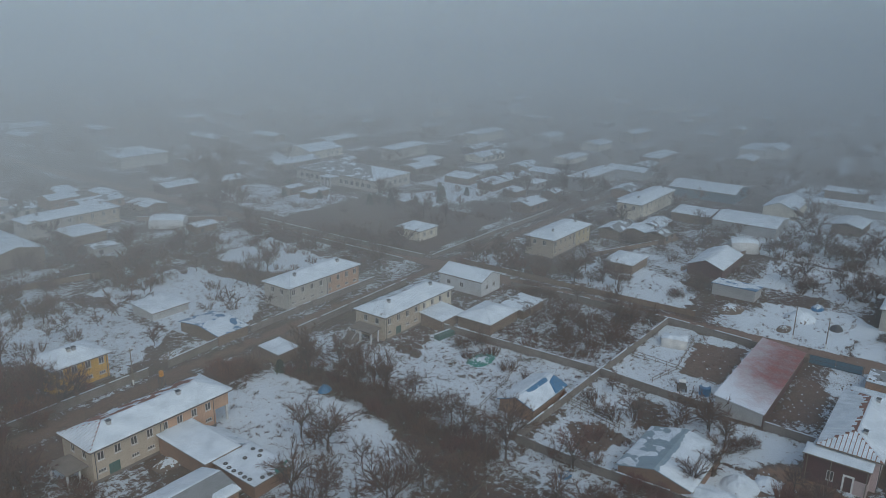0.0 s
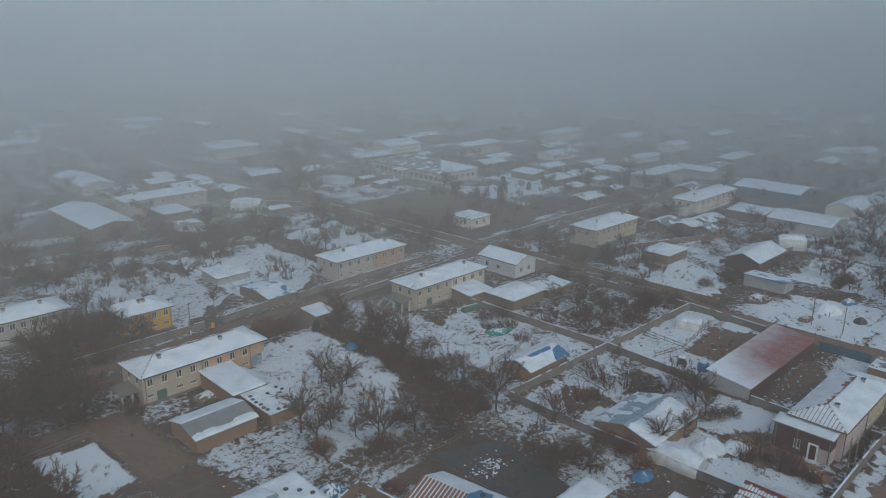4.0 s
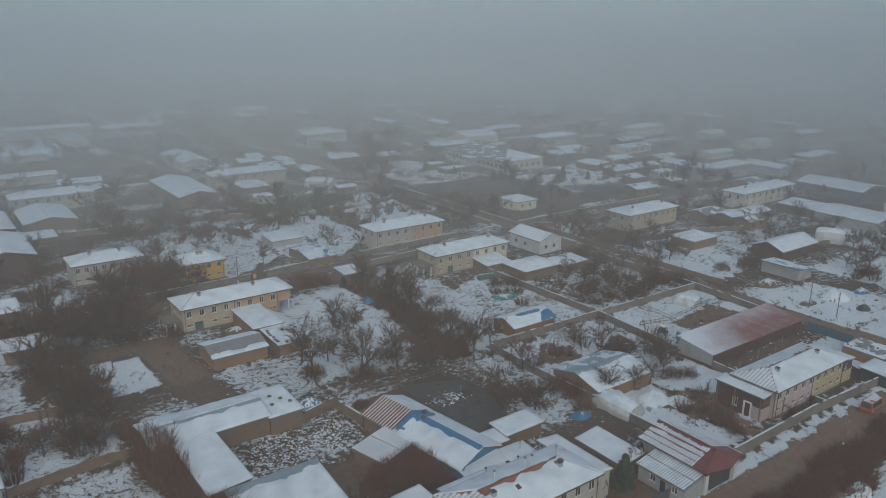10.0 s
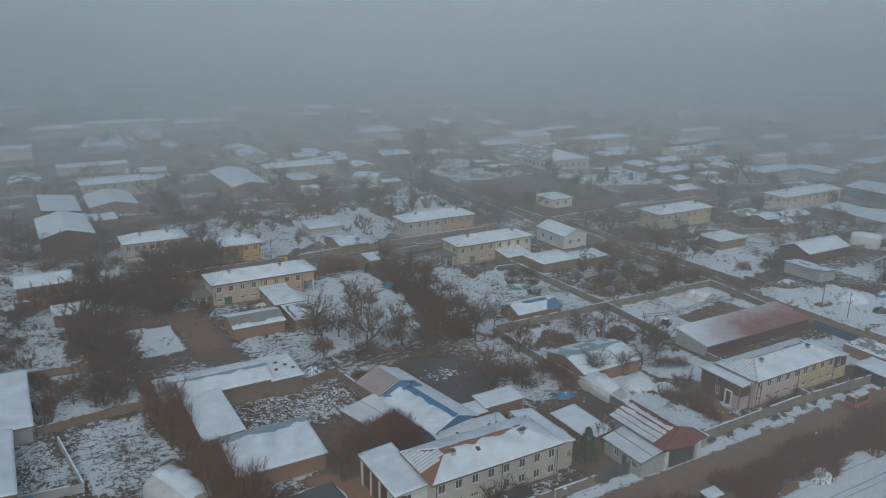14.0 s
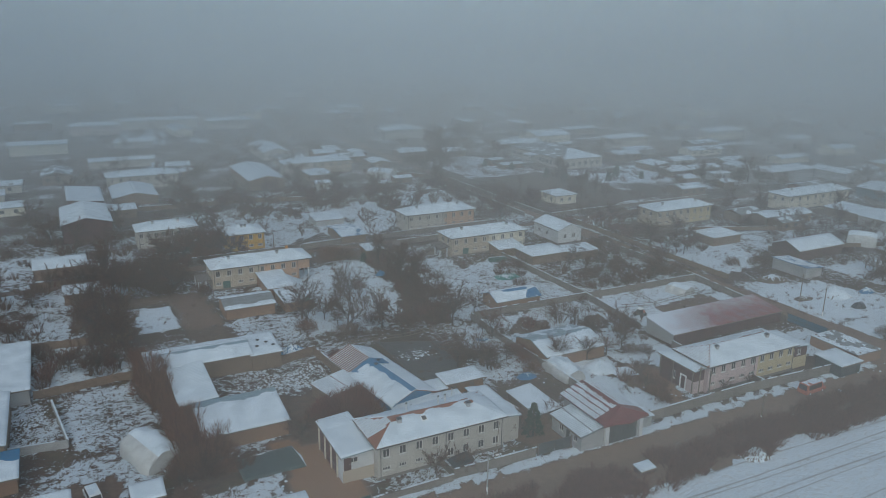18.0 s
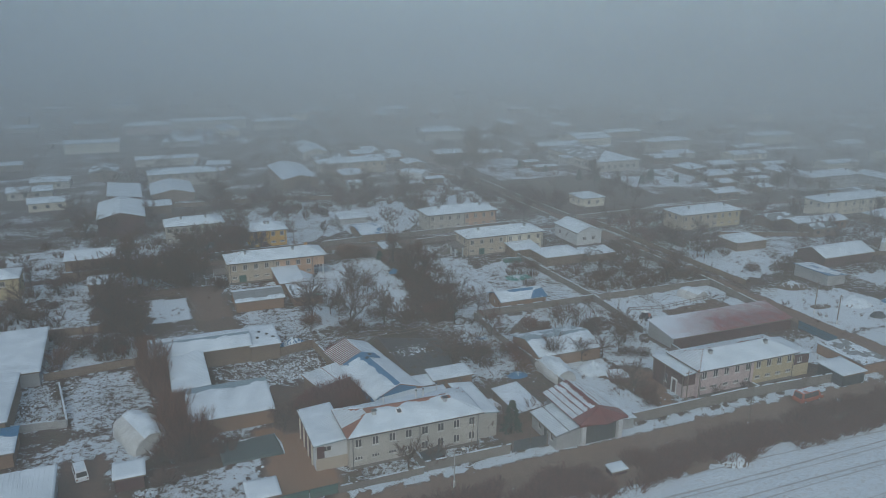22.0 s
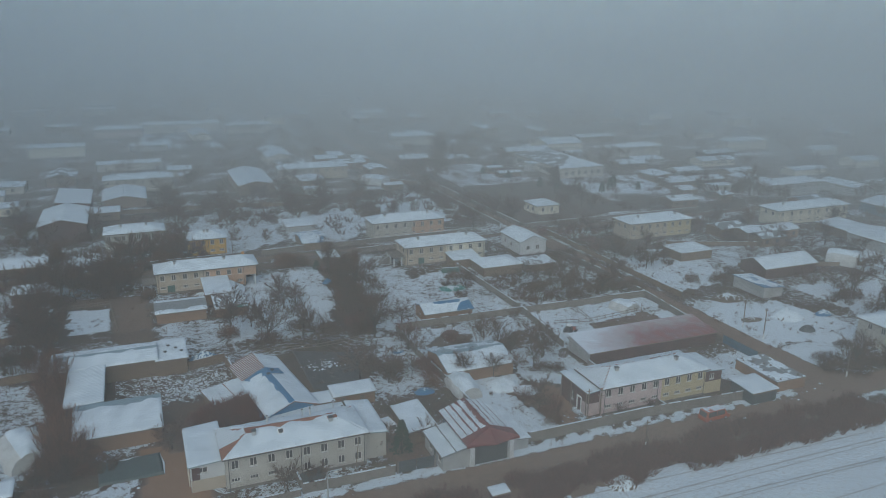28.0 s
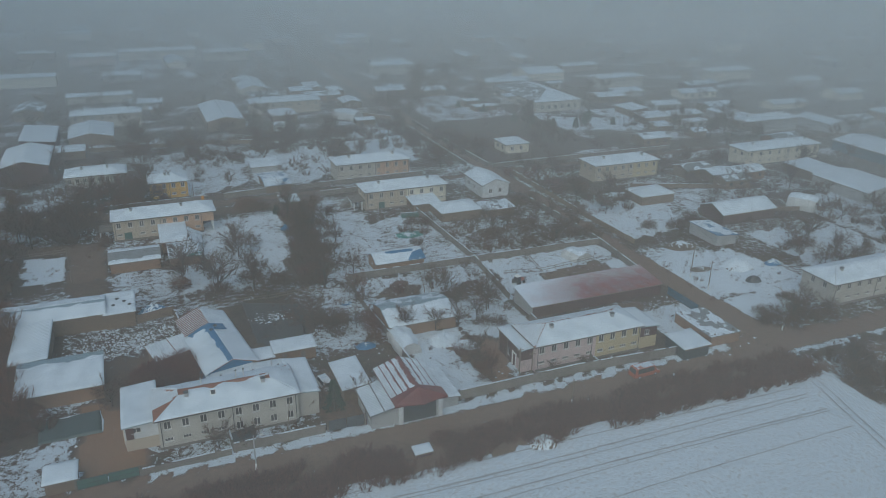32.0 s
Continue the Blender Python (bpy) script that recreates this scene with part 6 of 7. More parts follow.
# ---- plastic tunnels, tarps and heaps ----
def tunnel(label, x0, y0, x1, y1, high, material, cover, turn=0.0, crease=0.05, hoops=True):
    """A sagging plastic greenhouse: film over hoops, with snow on its crown."""
    root = thing("greenhouse", label, "greenhouse", (x0 + x1) / 2, (y0 + y1) / 2, 0, turn)
    w, l = (x1 - x0) / 2, (y1 - y0) / 2

    def skin(lift, t0, t1):
        rows = []
        for j in range(13):
            v = -1 + j / 6
            pinch = 1 - 0.16 * abs(v) ** 4
            row = []
            for i in range(15):
                t = math.pi * (t0 + (t1 - t0) * i / 14)
                k = 1 + crease * noise.noise(Vector((v * 3, t * 2, x0))) - 0.02 * (j % 2)
                row.append((-math.cos(t) * (w + lift) * k * pinch, v * (l + lift * 0.5), max(-0.05, math.sin(t) ** 0.8 * (high + lift) * k * pinch)))
            rows.append(row)
        return Geo().grid(rows)

    part("film", skin(0, 0, 1), material, root, "sagging polythene film", True)
    part("snow_cover", skin(0.07 if cover else 0, 0.5 - 0.3 * cover, 0.5 + 0.3 * cover), SNOW, root, smooth=True)
    for s in (-1, 1):
        ends = [(-math.cos(math.pi * i / 10) * w * 0.84, s * l * 0.98, max(-0.05, math.sin(math.pi * i / 10) ** 0.8 * high * 0.84)) for i in range(11)]
        part("end_sheet", Geo().prism([(a, b, c) for a, b, c in ends], [(a, b + 0.03, c) for a, b, c in ends]), material, root)
    for j in range(5 if hoops else 0):
        y = -l + 2 * l * j / 4
        k = 1 - 0.16 * abs(-1 + j / 2) ** 4
        part("hoop", Geo().tube([(-math.cos(math.pi * i / 10) * (w + 0.03) * k, y, math.sin(math.pi * i / 10) ** 0.8 * (high + 0.03) * k) for i in range(11)], [0.03] * 11, 5), DARKMETAL, root)


tunnel("white plastic greenhouse tent with snow on it", 42.9, 13.6, 47.8, 21.8, 2.7, FILM, 0.95, 0, 0.22, False)
tunnel("sagging grey polythene greenhouse", -31.4, 16.6, -24.4, 26.0, 3.3, FILM, 0.5, 20, 0.13, False)
tunnel("low plastic tunnel with snow", 96.0, 40.6, 102.0, 46.0, 2.0, FILM, 0.7, 15, 0.2, False)
tunnel("white plastic dome in the eastern yard", 178.0, 48.0, 184.6, 56.0, 4.2, FILM, 0.8, 30)
tunnel("snowy plastic tunnel in the northern yard", 83.0, 204.0, 92.0, 215.0, 3.8, FILM, 0.9, 40)


def heap(name, label, category, x, y, wide, deep, high, material, seed, snow=0.5):
    """A lumpy pile with snow lying on its top."""
    root = thing(name, label, category, x, y, 0)
    def hill(lift, sink):
        rows = []
        for j in range(25):
            row = []
            for i in range(27):
                u, v = -1 + i / 13, -1 + j / 12
                r = math.hypot(u, v)
                n = noise.noise(Vector((u * 2.2, v * 2.2, seed))) * 0.35 + noise.noise(Vector((u * 6, v * 6, seed))) * 0.3
                z = high * (max(0.0, 1 - r) ** 0.7) * (1 + n) - 0.06
                if sink:
                    z += lift * max(-1.2, min(1.0, 5 * (noise.noise(Vector((u * 3, v * 3, seed + 5))) * 0.4 + noise.noise(Vector((u * 9, v * 9, seed + 5))) * 0.6 + snow - 0.3 - r * 0.5)))
                row.append((u * wide / 2, v * deep / 2, z))
            rows.append(row)
        return Geo().grid(rows)
    part("mound", hill(0, False), material, root, smooth=True)
    if snow:
        part("snow_cover", hill(0.07, True), SNOW, root, smooth=True)


for row in (("tarpaulin_heap", "blue tarpaulin heaped in the yard", "tarpaulin", 38.4, 19.6, 4.0, 3.0, 0.9, BLUETARP, 1.0, 0.3),
            ("tarpaulin_heap", "blue tarpaulin over a stack with snow", "tarpaulin", 1.6, 48.6, 6.0, 5.0, 1.9, BLUETARP, 2.0, 0.55),
            ("tarpaulin_heap", "green netting crumpled on the snow", "netting", 65.8, 71.6, 8.0, 5.0, 0.5, GREENTARP, 3.0, 0.5),
            ("rubble_heap", "snow-dusted rubble heap in the yard", "heap", 53.0, 16.4, 6.4, 5.6, 1.7, SOIL, 4.0, 1.1),
            ("rubble_heap", "heap of stones before the long house", "heap", 5.0, 88.6, 6.0, 4.0, 0.7, SOIL, 7.0, 0.6),
            ("brush_heap", "heap of branches in the lane garden", "heap", 29.0, 121.6, 8.0, 5.0, 1.0, SOIL, 8.0, 0.5),
            ("rubble_heap", "low rubble heap under snow", "heap", 56.2, 13.2, 4.6, 4.0, 1.0, SOIL, 9.0, 0.9),
            ("brush_heap", "heap of pruned branches at the field edge", "heap", 55.4, -18.8, 5.0, 3.6, 1.3, SOIL, 11.0, 0.8),
            ("tarpaulin_heap", "blue tarpaulin over a stack in the snowy yard", "tarpaulin", 142.0, 23.0, 4.6, 3.0, 1.3, BLUETARP, 12.0, 0.6),
            ("brush_heap", "heap of branches in the eastern garden", "heap", 128.0, 40.0, 9.0, 6.0, 1.4, SOIL, 13.0, 0.5),
            ("manure_heap", "dark bare heap standing in the snowy yard", "heap", 130.2, 16.8, 4.0, 3.0, 1.5, DARKMETAL, 15.0, 0.0),
            ("snow_mound", "cone of earth under fresh snow", "heap", 132.6, 25.0, 8.0, 7.0, 2.0, SOIL, 16.0, 0.95),
            ("rubble_heap", "low stones in the snowy yard", "heap", 123.0, 26.4, 6.0, 3.0, 0.6, SOIL, 17.0, 0.4),
            ("tarpaulin_heap", "blue sheet over a stack in the dark thicket", "tarpaulin", 36.6, 87.0, 3.0, 2.4, 1.3, BLUETARP, 21.0, 0.0),
            ("tarpaulin_heap", "blue sheet lying by the wall", "tarpaulin", 39.6, 38.6, 3.0, 2.0, 0.4, BLUETARP, 14.0, 0.5)):
    heap(*row)

tank = thing("water_tank", "blue plastic water tank with snow on top", "tank", 79.6, 30.4, 0)
part("vessel", Geo().tube([(0, 0, -0.1), (0, 0, 1.5), (0, 0, 1.75)], [1.1, 1.1, 0.7], 16), BLUETARP, tank)
part("snow_cap", Geo().tube([(0, 0, 1.72), (0, 0, 1.84)], [0.72, 0.5], 14), SNOW, tank)
tower = thing("water_tank", "orange plastic tank on a steel stand", "tank", 18.0, 110.2, 0)
part("vessel", Geo().tube([(0, 0, 3.0), (0, 0, 3.9), (0, 0, 4.05)], [0.42, 0.42, 0.28], 14), ORANGE, tower)
for x, y in ((-0.4, -0.4), (0.4, -0.4), (0.4, 0.4), (-0.4, 0.4)):
    part("leg", Geo().beam((x, y, -0.2), (x, y, 3.0), 0.07, 0.07), DARKMETAL, tower)
skip = thing("trough", "dark metal trough with snow along its rim", "trough", 70.6, 84.4, 0, -8)
part("basin", Geo().box(-2.4, -0.8, -0.1, 2.4, 0.8, 1.0), GREENMETAL, skip)
part("snow_rim", Geo().box(-2.4, 0.5, 1.004, 2.4, 0.8, 1.1), SNOW, skip)
pit = thing("silage_cover", "dark grey-green sheet over a clamp, edged with snow", "cover", -12.4, 11.6, 0)
part("cover_sheet", snow_on(Geo(), (-4.6, -3.2, 0.05), (4.6, -3.0, 0.05), (4.2, 3.2, 0.1), (-4.8, 2.6, 0.1), 0.95, cell=0.6, deep=0.25, seed=3.0), PITSHEET, pit, smooth=True)
part("snow_edge", Geo().tube([(4.5, -3.0, 0.08), (4.6, 0, 0.12), (4.1, 3.1, 0.12), (0, 3.1, 0.1), (-4.4, 2.7, 0.1)], [0.14, 0.17, 0.15, 0.13, 0.1], 6), SNOW, pit)


whole("wet_plot", "waterlogged dark garden plot with ragged edges", "soil",
      snow_on(Geo(), (19.4, 25.8, 0.02), (28.4, 25.8, 0.02), (31.2, 41.4, 0.02), (19.0, 46.6, 0.02), 0.66, cell=0.45, deep=0.12, seed=4.4), WETSOIL, "structure", True)


def tyre(x, y, z, tilt=0.0, size=0.25):
    rows = []
    for j in range(7):
        t = 2 * math.pi * j / 6
        rows.append([((size + 0.13 * math.cos(t)) * math.cos(2 * math.pi * i / 14), (size + 0.13 * math.cos(t)) * math.sin(2 * math.pi * i / 14), 0.12 + 0.11 * math.sin(t)) for i in range(15)])
    whole("tyre", "old black tyre weighing down the roof", "tyre", shared(f"tyre|{size}", lambda: Geo().grid(rows), RUBBER), None, m=pose(x, y, z, tilt, 0, 0), group="old tyres")


for x, y in ((-4.9, 49.6), (-3.6, 48.2), (-5.6, 47.0), (-2.6, 46.6)):
    tyre(x, y, 3.34 + (y - 43.4) / 9.4 * 0.5)
for x, y in ((6.9, 72.4), (6.8, 73.4), (7.0, 74.6), (6.8, 75.8), (6.9, 77.0), (7.2, 78.2), (8.4, 71.4), (9.6, 71.2), (10.0, 77.2), (11.8, 76.0), (12.4, 78.2), (12.8, 76.9), (12.6, 72.0)):
    tyre(x, y, 2.4 + (y - 70.7) / 9.7 * 0.25)
for x, y, z in ((11.2, 27.6, 4.7), (12.0, 28.6, 4.9)):
    tyre(x, y, z, 0, 0.27)

shed("roadside_hut", "low board hut with white snowy roof in the scrub", "hut", 35.6, -15.4, 38.2, -13.8, 0.8, 0.25, "mono_s", DARKWALL, SLATE, {"all": 1.1}, over=0.2)

tractor = thing("tractor", "small red tractor with snow on its bonnet", "tractor", 78.6, 34.4, 0, 20)
part("bonnet", Geo().prism([(0.2, -0.35, 0.6), (1.7, -0.3, 0.6), (1.7, 0.3, 0.6), (0.2, 0.35, 0.6)], [(0.2, -0.33, 1.25), (1.6, -0.26, 1.15), (1.6, 0.26, 1.15), (0.2, 0.33, 1.25)]), RED_CAR, tractor)
part("cab", Geo().prism([(-1.1, -0.6, 0.7), (0.2, -0.6, 0.7), (0.2, 0.6, 0.7), (-1.1, 0.6, 0.7)], [(-0.95, -0.52, 2.0), (0.1, -0.52, 2.0), (0.1, 0.52, 2.0), (-0.95, 0.52, 2.0)]), GLASS, tractor, "dark glazed cab")
part("cab_roof", Geo().box(-1.05, -0.62, 2.0, 0.2, 0.62, 2.12), WHITE, tractor, "white cab roof")
for u, v, r in ((-0.7, 0.75, 0.62), (-0.7, -0.75, 0.62), (1.2, 0.6, 0.36), (1.2, -0.6, 0.36)):
    part("wheel", Geo().tube([(u, v - 0.14, r), (u, v + 0.14, r)], [r, r], 14), RUBBER, tractor)

# wheel tracks and faint furrows in the field
TRACKS = [("wheel track pressed into the snowy field", w, [(x, y0 + k * (x - 70) + 0.35 * math.sin(x * 0.06 + y0)) for x in range(-20, 108, 6)])
          for y0, k, w in ((-20.2, -0.02, 0.1), (-23.0, -0.022, 0.14), (-23.9, -0.02, 0.09), (-27.2, -0.016, 0.13), (-28.2, -0.014, 0.09), (-33.6, 0.02, 0.1))]
TRACKS += [("wheel track curving round the headland", 0.12, [(x0 + 1.6, -20.6), (x0 + 0.6, -25), (x0 - 1.2, -32), (x0 - 3.4, -41), (x0 - 8, -54)]) for x0 in (107, 108.4)]
for label, track_w, pts in TRACKS:
    rows, fine = [], []
    for (a, b), (c, d) in zip(pts, pts[1:]):
        n = int(math.hypot(c - a, d - b) / 0.8)
        fine += [(a + (c - a) * i / n, b + (d - b) * i / n) for i in range(n)]
    for i, (a, b) in enumerate(fine[:-1]):
        c, d = fine[i + 1]
        k = math.hypot(c - a, d - b)
        nx, ny = -(d - b) / k, (c - a) / k
        w = track_w * (1 + 0.6 * noise.noise(Vector((a * 0.5, b * 0.5, 1.0))))
        lift = 0.11 + 0.07 * noise.noise(Vector((a * 0.3, b * 0.3, 4.0)))
        rows.append([(a - nx * w, b - ny * w, lift), (a + nx * w, b + ny * w, lift)])
    whole("wheel_track", label, "track", Geo().grid(rows), TRACK, "structure")

# ---- trees and shrubs ----
for x, y, which, size in ((15.2, 53.6, 0, 1.15), (22.2, 72.0, 1, 1.2), (9.0, 65.9, 3, 0.85), (8.4, 60.5, 0, 0.9), (24.6, 46.6, 2, 1.3), (37.4, 47.9, 3, 0.9), (28.6, 29.0, 1, 1.1), (33.3, 25.7, 1, 0.9), (45.2, 52.3, 1, 0.9), (-6.4, 15.6, 1, 0.85), (61.2, 29.3, 1, 0.8), (67.0, 25.7, 1, 1.0), (46.7, 21.6, 3, 0.6),
                          (53.0, 20.6, 3, 0.5), (66.3, 25.2, 1, 0.9), (68.5, 31.0, 2, 0.9), (26.6, 2.4, 2, 0.8), (58.2, 21.0, 1, 0.7), (62.4, 21.6, 3, 0.55), (32.6, 3.0, 2, 0.7),
                          (54.8, 5.6, 1, 0.6), (57.0, 9.6, 2, 0.8), (66.6, -2.0, 3, 0.28), (73.0, -1.6, 3, 0.25), (8.6, -2.2, 2, 0.8), (13.0, -2.4, 1, 0.6), (-8.0, 119.4, 5, 1.0), (-4.0, 121.6, 0, 0.9), (-0.6, 119.6, 5, 0.9), (2.2, 121.4, 4, 1.2), (4.2, 118.7, 0, 0.85), (7.0, 118.9, 5, 0.75), (-6.0, 124.6, 5, 1.0), (-11.0, 121.0, 0, 1.0), (1.6, 126.0, 5, 0.9), (-38.0, 58.0, 2, 1.0), (-33.6, 55.0, 3, 0.6)):
    tree(x, y, which, size, x * 37 % 360)
WOODS = [  # ring, trees, shrubs, kind of shrub, sizes
    ([(37.5, 98), (42, 98), (43, 80), (40, 66), (39, 50), (33, 50), (34.7, 68), (38, 82)], 15, 16, "red", (0.6, 1.0)),
    ([(42, 97), (50, 92), (48, 72), (42, 52), (40, 66), (43.5, 80)], 11, 3, "brown", (0.5, 0.8)),
    ([(-35, 112), (-10, 112), (-13, 95), (-26, 90), (-26.5, 66), (-33, 64), (-36, 80)], 32, 14, "brown", (0.8, 1.25)),
    ([(9, 60), (24, 84), (32, 70), (21, 49)], 9, 1, "brown", (0.5, 0.9)),
    ([(94, 86), (110, 86), (113, 51), (98, 51), (78, 60)], 16, 22, "brown", (0.4, 0.8)),
    ([(118, 86), (135, 84), (135, 70), (122, 64), (118, 72)], 10, 4, "brown", (0.5, 0.9)),
    ([(180, 46), (206, 46), (195, 12), (180, 12)], 18, 8, "brown", (0.6, 1.0)),
    ([(148, 36), (165, 38), (168, 10), (150, 10)], 16, 6, "brown", (0.5, 0.9)),
    ([(0, 204), (34, 184), (24, 156), (-4, 168)], 18, 16, "brown", (0.6, 1.1)),
    ([(38, 208), (66, 178), (52, 160), (28, 181)], 16, 14, "brown", (0.6, 1.1)),
    ([(-12, 134), (4, 143), (4, 120), (-8, 120)], 9, 10, "red", (0.6, 1.0)),
    ([(100, 216), (150, 285), (166, 270), (112, 200)], 22, 4, "brown", (0.9, 1.35)),
    ([(112, 172), (120, 141), (112, 128), (108, 160)], 12, 8, "brown", (0.6, 1.0)),
    ([(54, 47), (72, 47), (72, 30), (58, 32)], 5, 0, "brown", (0.45, 0.65)),
    ([(44, 22), (36, 26), (28, 44), (42, 44)], 4, 1, "red", (0.5, 0.9)),
    ([(-44, 70), (-28, 69), (-28, 52), (-44, 52)], 7, 10, "red", (0.5, 0.8)),
    ([(60, 72), (73, 88), (74, 56), (62, 58)], 3, 5, "brown", (0.4, 0.6)),
    ([(30, 44), (36, 44), (36, 28), (30, 27)], 2, 1, "brown", (0.5, 0.8)),
    ([(88, 170), (104, 190), (104, 125), (96, 125)], 12, 8, "brown", (0.6, 1.0)),
    ([(60, 170), (76, 200), (76, 140), (66, 135)], 12, 10, "brown", (0.5, 0.9)),
    ([(-60, 100), (-44, 112), (-44, 75), (-60, 76)], 9, 9, "brown", (0.6, 1.0)),
    ([(-50, 180), (-22, 182), (-22, 178), (-20, 130), (-40, 128)], 12, 12, "brown", (0.6, 1.0)),
    ([(114, 112), (134, 112), (134, 90), (117, 88)], 9, 8, "red", (0.5, 0.9)),
    ([(150, 112), (190, 112), (200, 60), (170, 64)], 16, 10, "brown", (0.5, 0.9)),
    ([(136, 132), (160, 186), (166, 180), (150, 128)], 10, 4, "brown", (0.6, 1.0)),
    ([(196, 180), (240, 180), (240, 120), (190, 125)], 18, 6, "brown", (0.6, 1.1)),
    ([(120, 8), (136, 8), (140, -3), (120, -3)], 3, 7, "brown", (0.4, 0.7)),
    ([(-26, 15), (-14, 16), (-15, 6), (-26, 4)], 1, 5, "brown", (0.4, 0.7)),
    ([(-42, 110.6), (0, 114), (0, 117), (-42, 114)], 9, 12, "red", (0.6, 1.0)),
    ([(114.6, -14), (126, -18), (124, -34), (115, -34)], 2, 16, "brown", (0.4, 0.6)),
]
for n, (ring, trees, shrubs, sort, (small, big)) in enumerate(WOODS):
    for x, y in scattered(ring, trees, 100 + n, 2.6, TAKEN):
        tree(x, y, random.choice((0, 1, 2, 3, 4, 5) if sort == "red" else (0, 1, 2, 2, 3, 1)), random.uniform(small, big), random.uniform(0, 360))
    for i, (x, y) in enumerate(scattered(ring, shrubs, 200 + n, 2.0, TAKEN)):
        shrub(x, y, "dark" if i % 3 == 0 else sort, random.randint(0, 1), random.uniform(0.7, 1.25), random.uniform(0, 360))
# the row of tall tan stems beside the barn, and the red thicket by the old house
for x, y, size in ((-26.2, 56.0, 0.7), (-25.6, 47.6, 1.0), (-25.0, 44.2, 1.1), (-25.4, 40.8, 1.15), (-24.6, 37.4, 1.05), (-24.2, 33.6, 0.75), (-22.9, 26.2, 0.85), (-22.8, 22.6, 1.1), (-23.2, 19.0, 1.1), (-20.6, 15.8, 0.95), (-23.6, 14.2, 0.7)):
    shrub(x, y, "tan", random.randint(0, 1), size * 1.08, random.uniform(0, 360))
    shrub(x + random.uniform(-0.8, 0.8), y + random.uniform(1.0, 2.4), "rusty", random.randint(0, 1), size * 1.2, random.uniform(0, 360))
for x, y, size in ((3.4, 21.6, 1.5), (6.0, 20.0, 1.6), (1.0, 22.0, 1.4), (4.6, 17.6, 1.4), (7.0, 16.6, 1.3), (2.0, 18.8, 1.5), (-1.6, 20.6, 1.1), (5.0, 22.4, 1.4)):
    shrub(x, y, "round", random.randint(0, 1), size * 0.82, random.uniform(0, 360))
for x, y, size in ((54.2, 10.4, 0.9), (52.0, 40.0, 1.0), (57.6, 5.2, 1.0), (55.8, 2.8, 0.8)):
    shrub(x, y, "red", 0, size, random.uniform(0, 360))
for x, y, size in ((70.6, 24.0, 0.6), (60.0, 56.0, 0.8), (64.4, 60.0, 0.7), (31.4, 31.8, 1.15)):
    shrub(x, y, "brown", 0, size, random.uniform(0, 360))

for x, y, sort, size in ((55.0, 1.0, "rusty", 0.6), (55.4, 4.4, "rusty", 0.55), (56.0, 8.0, "rusty", 0.5), (-8.2, 93.4, "dark", 0.9), (-7.6, 90.4, "dark", 0.8), (8.7, 42.2, "round", 0.7), (29.5, 104.2, "rusty", 1.3), (32.4, 103.6, "dark", 1.3), (29.0, 107.6, "rusty", 1.1), (3.4, 119.4, "dark", 1.1), (-0.4, 118.9, "rusty", 1.2), (-3.6, 119.2, "rusty", 1.2), (8.2, 119.6, "rusty", 0.8), (15.4, 52.6, "dark", 1.25), (28.6, 52.4, "dark", 1.3), (7.6, 58.6, "rusty", 0.9),
                        (35.0, 61.9, "dark", 1.2), (38.4, 58.0, "dark", 1.0), (60.4, 51.4, "rusty", 0.7), (42.0, 28.4, "round", 0.9), (41.6, 24.6, "round", 0.8), (40.6, 21.0, "rusty", 0.7), (63.4, 20.0, "dark", 0.8), (66.0, 18.4, "dark", 0.7),
                        (117.6, -0.6, "dark", 1.0), (121.0, -3.6, "dark", 1.1), (124.4, -1.0, "dark", 1.0), (119.6, 3.0, "dark", 0.8), (134.2, 50.4, "dark", 1.1), (142.3, 53.2, "dark", 1.3), (128.0, 53.6, "dark", 0.9), (-18.6, 12.4, "rusty", 0.7), (-18.4, 16.0, "rusty", 0.9), (-21.0, 12.0, "dark", 0.8)):
    shrub(x, y, sort, random.randint(0, 1), size, random.uniform(0, 360))

# hedge of scrub between the road and the field
random.seed(77)
belt = []
for i in range(2100):
    x = random.uniform(-40, 112)
    y = random.uniform(-19.4, -11.4)
    if noise.noise(Vector((x * 0.12, y * 0.3, 2.0))) > -0.2 and not (33 < x < 40 and y > -17):
        belt.append((x, y, random.uniform(0.5, 1.15), random.uniform(0, 6.28)))
joined("hedge", "tangled leafless scrub between road and field", "hedge", SCRUB, belt, REDTWIG)


def conifer(label, x, y, tall, seed):
    """A dark evergreen: a trunk and a crown of many short drooping sprays."""
    random.seed(seed)
    root = thing("evergreen", label, "tree", x, y, 0, 0, "evergreens")
    part("trunk", Geo().tube([(0, 0, -0.2), (0, 0, tall * 0.95)], [tall * 0.03, 0.02], 6), BARK, root)
    g = Geo()
    for _ in range(520):
        h = random.uniform(0.08, 1.0)
        r = (1 - h) ** 0.8 * tall * 0.3 * random.uniform(0.4, 1.05)
        a = random.uniform(0, 6.28)
        p = Vector((math.cos(a) * r, math.sin(a) * r, h * tall))
        out = Vector((math.cos(a), math.sin(a), random.uniform(-0.4, 0.4))).normalized()
        s = out.orthogonal().normalized() * 0.14
        tip = p + out * random.uniform(0.3, 0.6)
        mid = (p + tip) / 2 + Vector((0, 0, 0.08))
        g.add([p, mid + s, tip, mid - s, mid + Vector((0, 0, 0.12))], [(0, 1, 4), (1, 2, 4), (2, 3, 4), (3, 0, 4)])
    part("crown", g, FIR, root, "dark green needle sprays")


conifer("dark evergreen beside the road house", 27.4, 1.0, 5.8, 1)
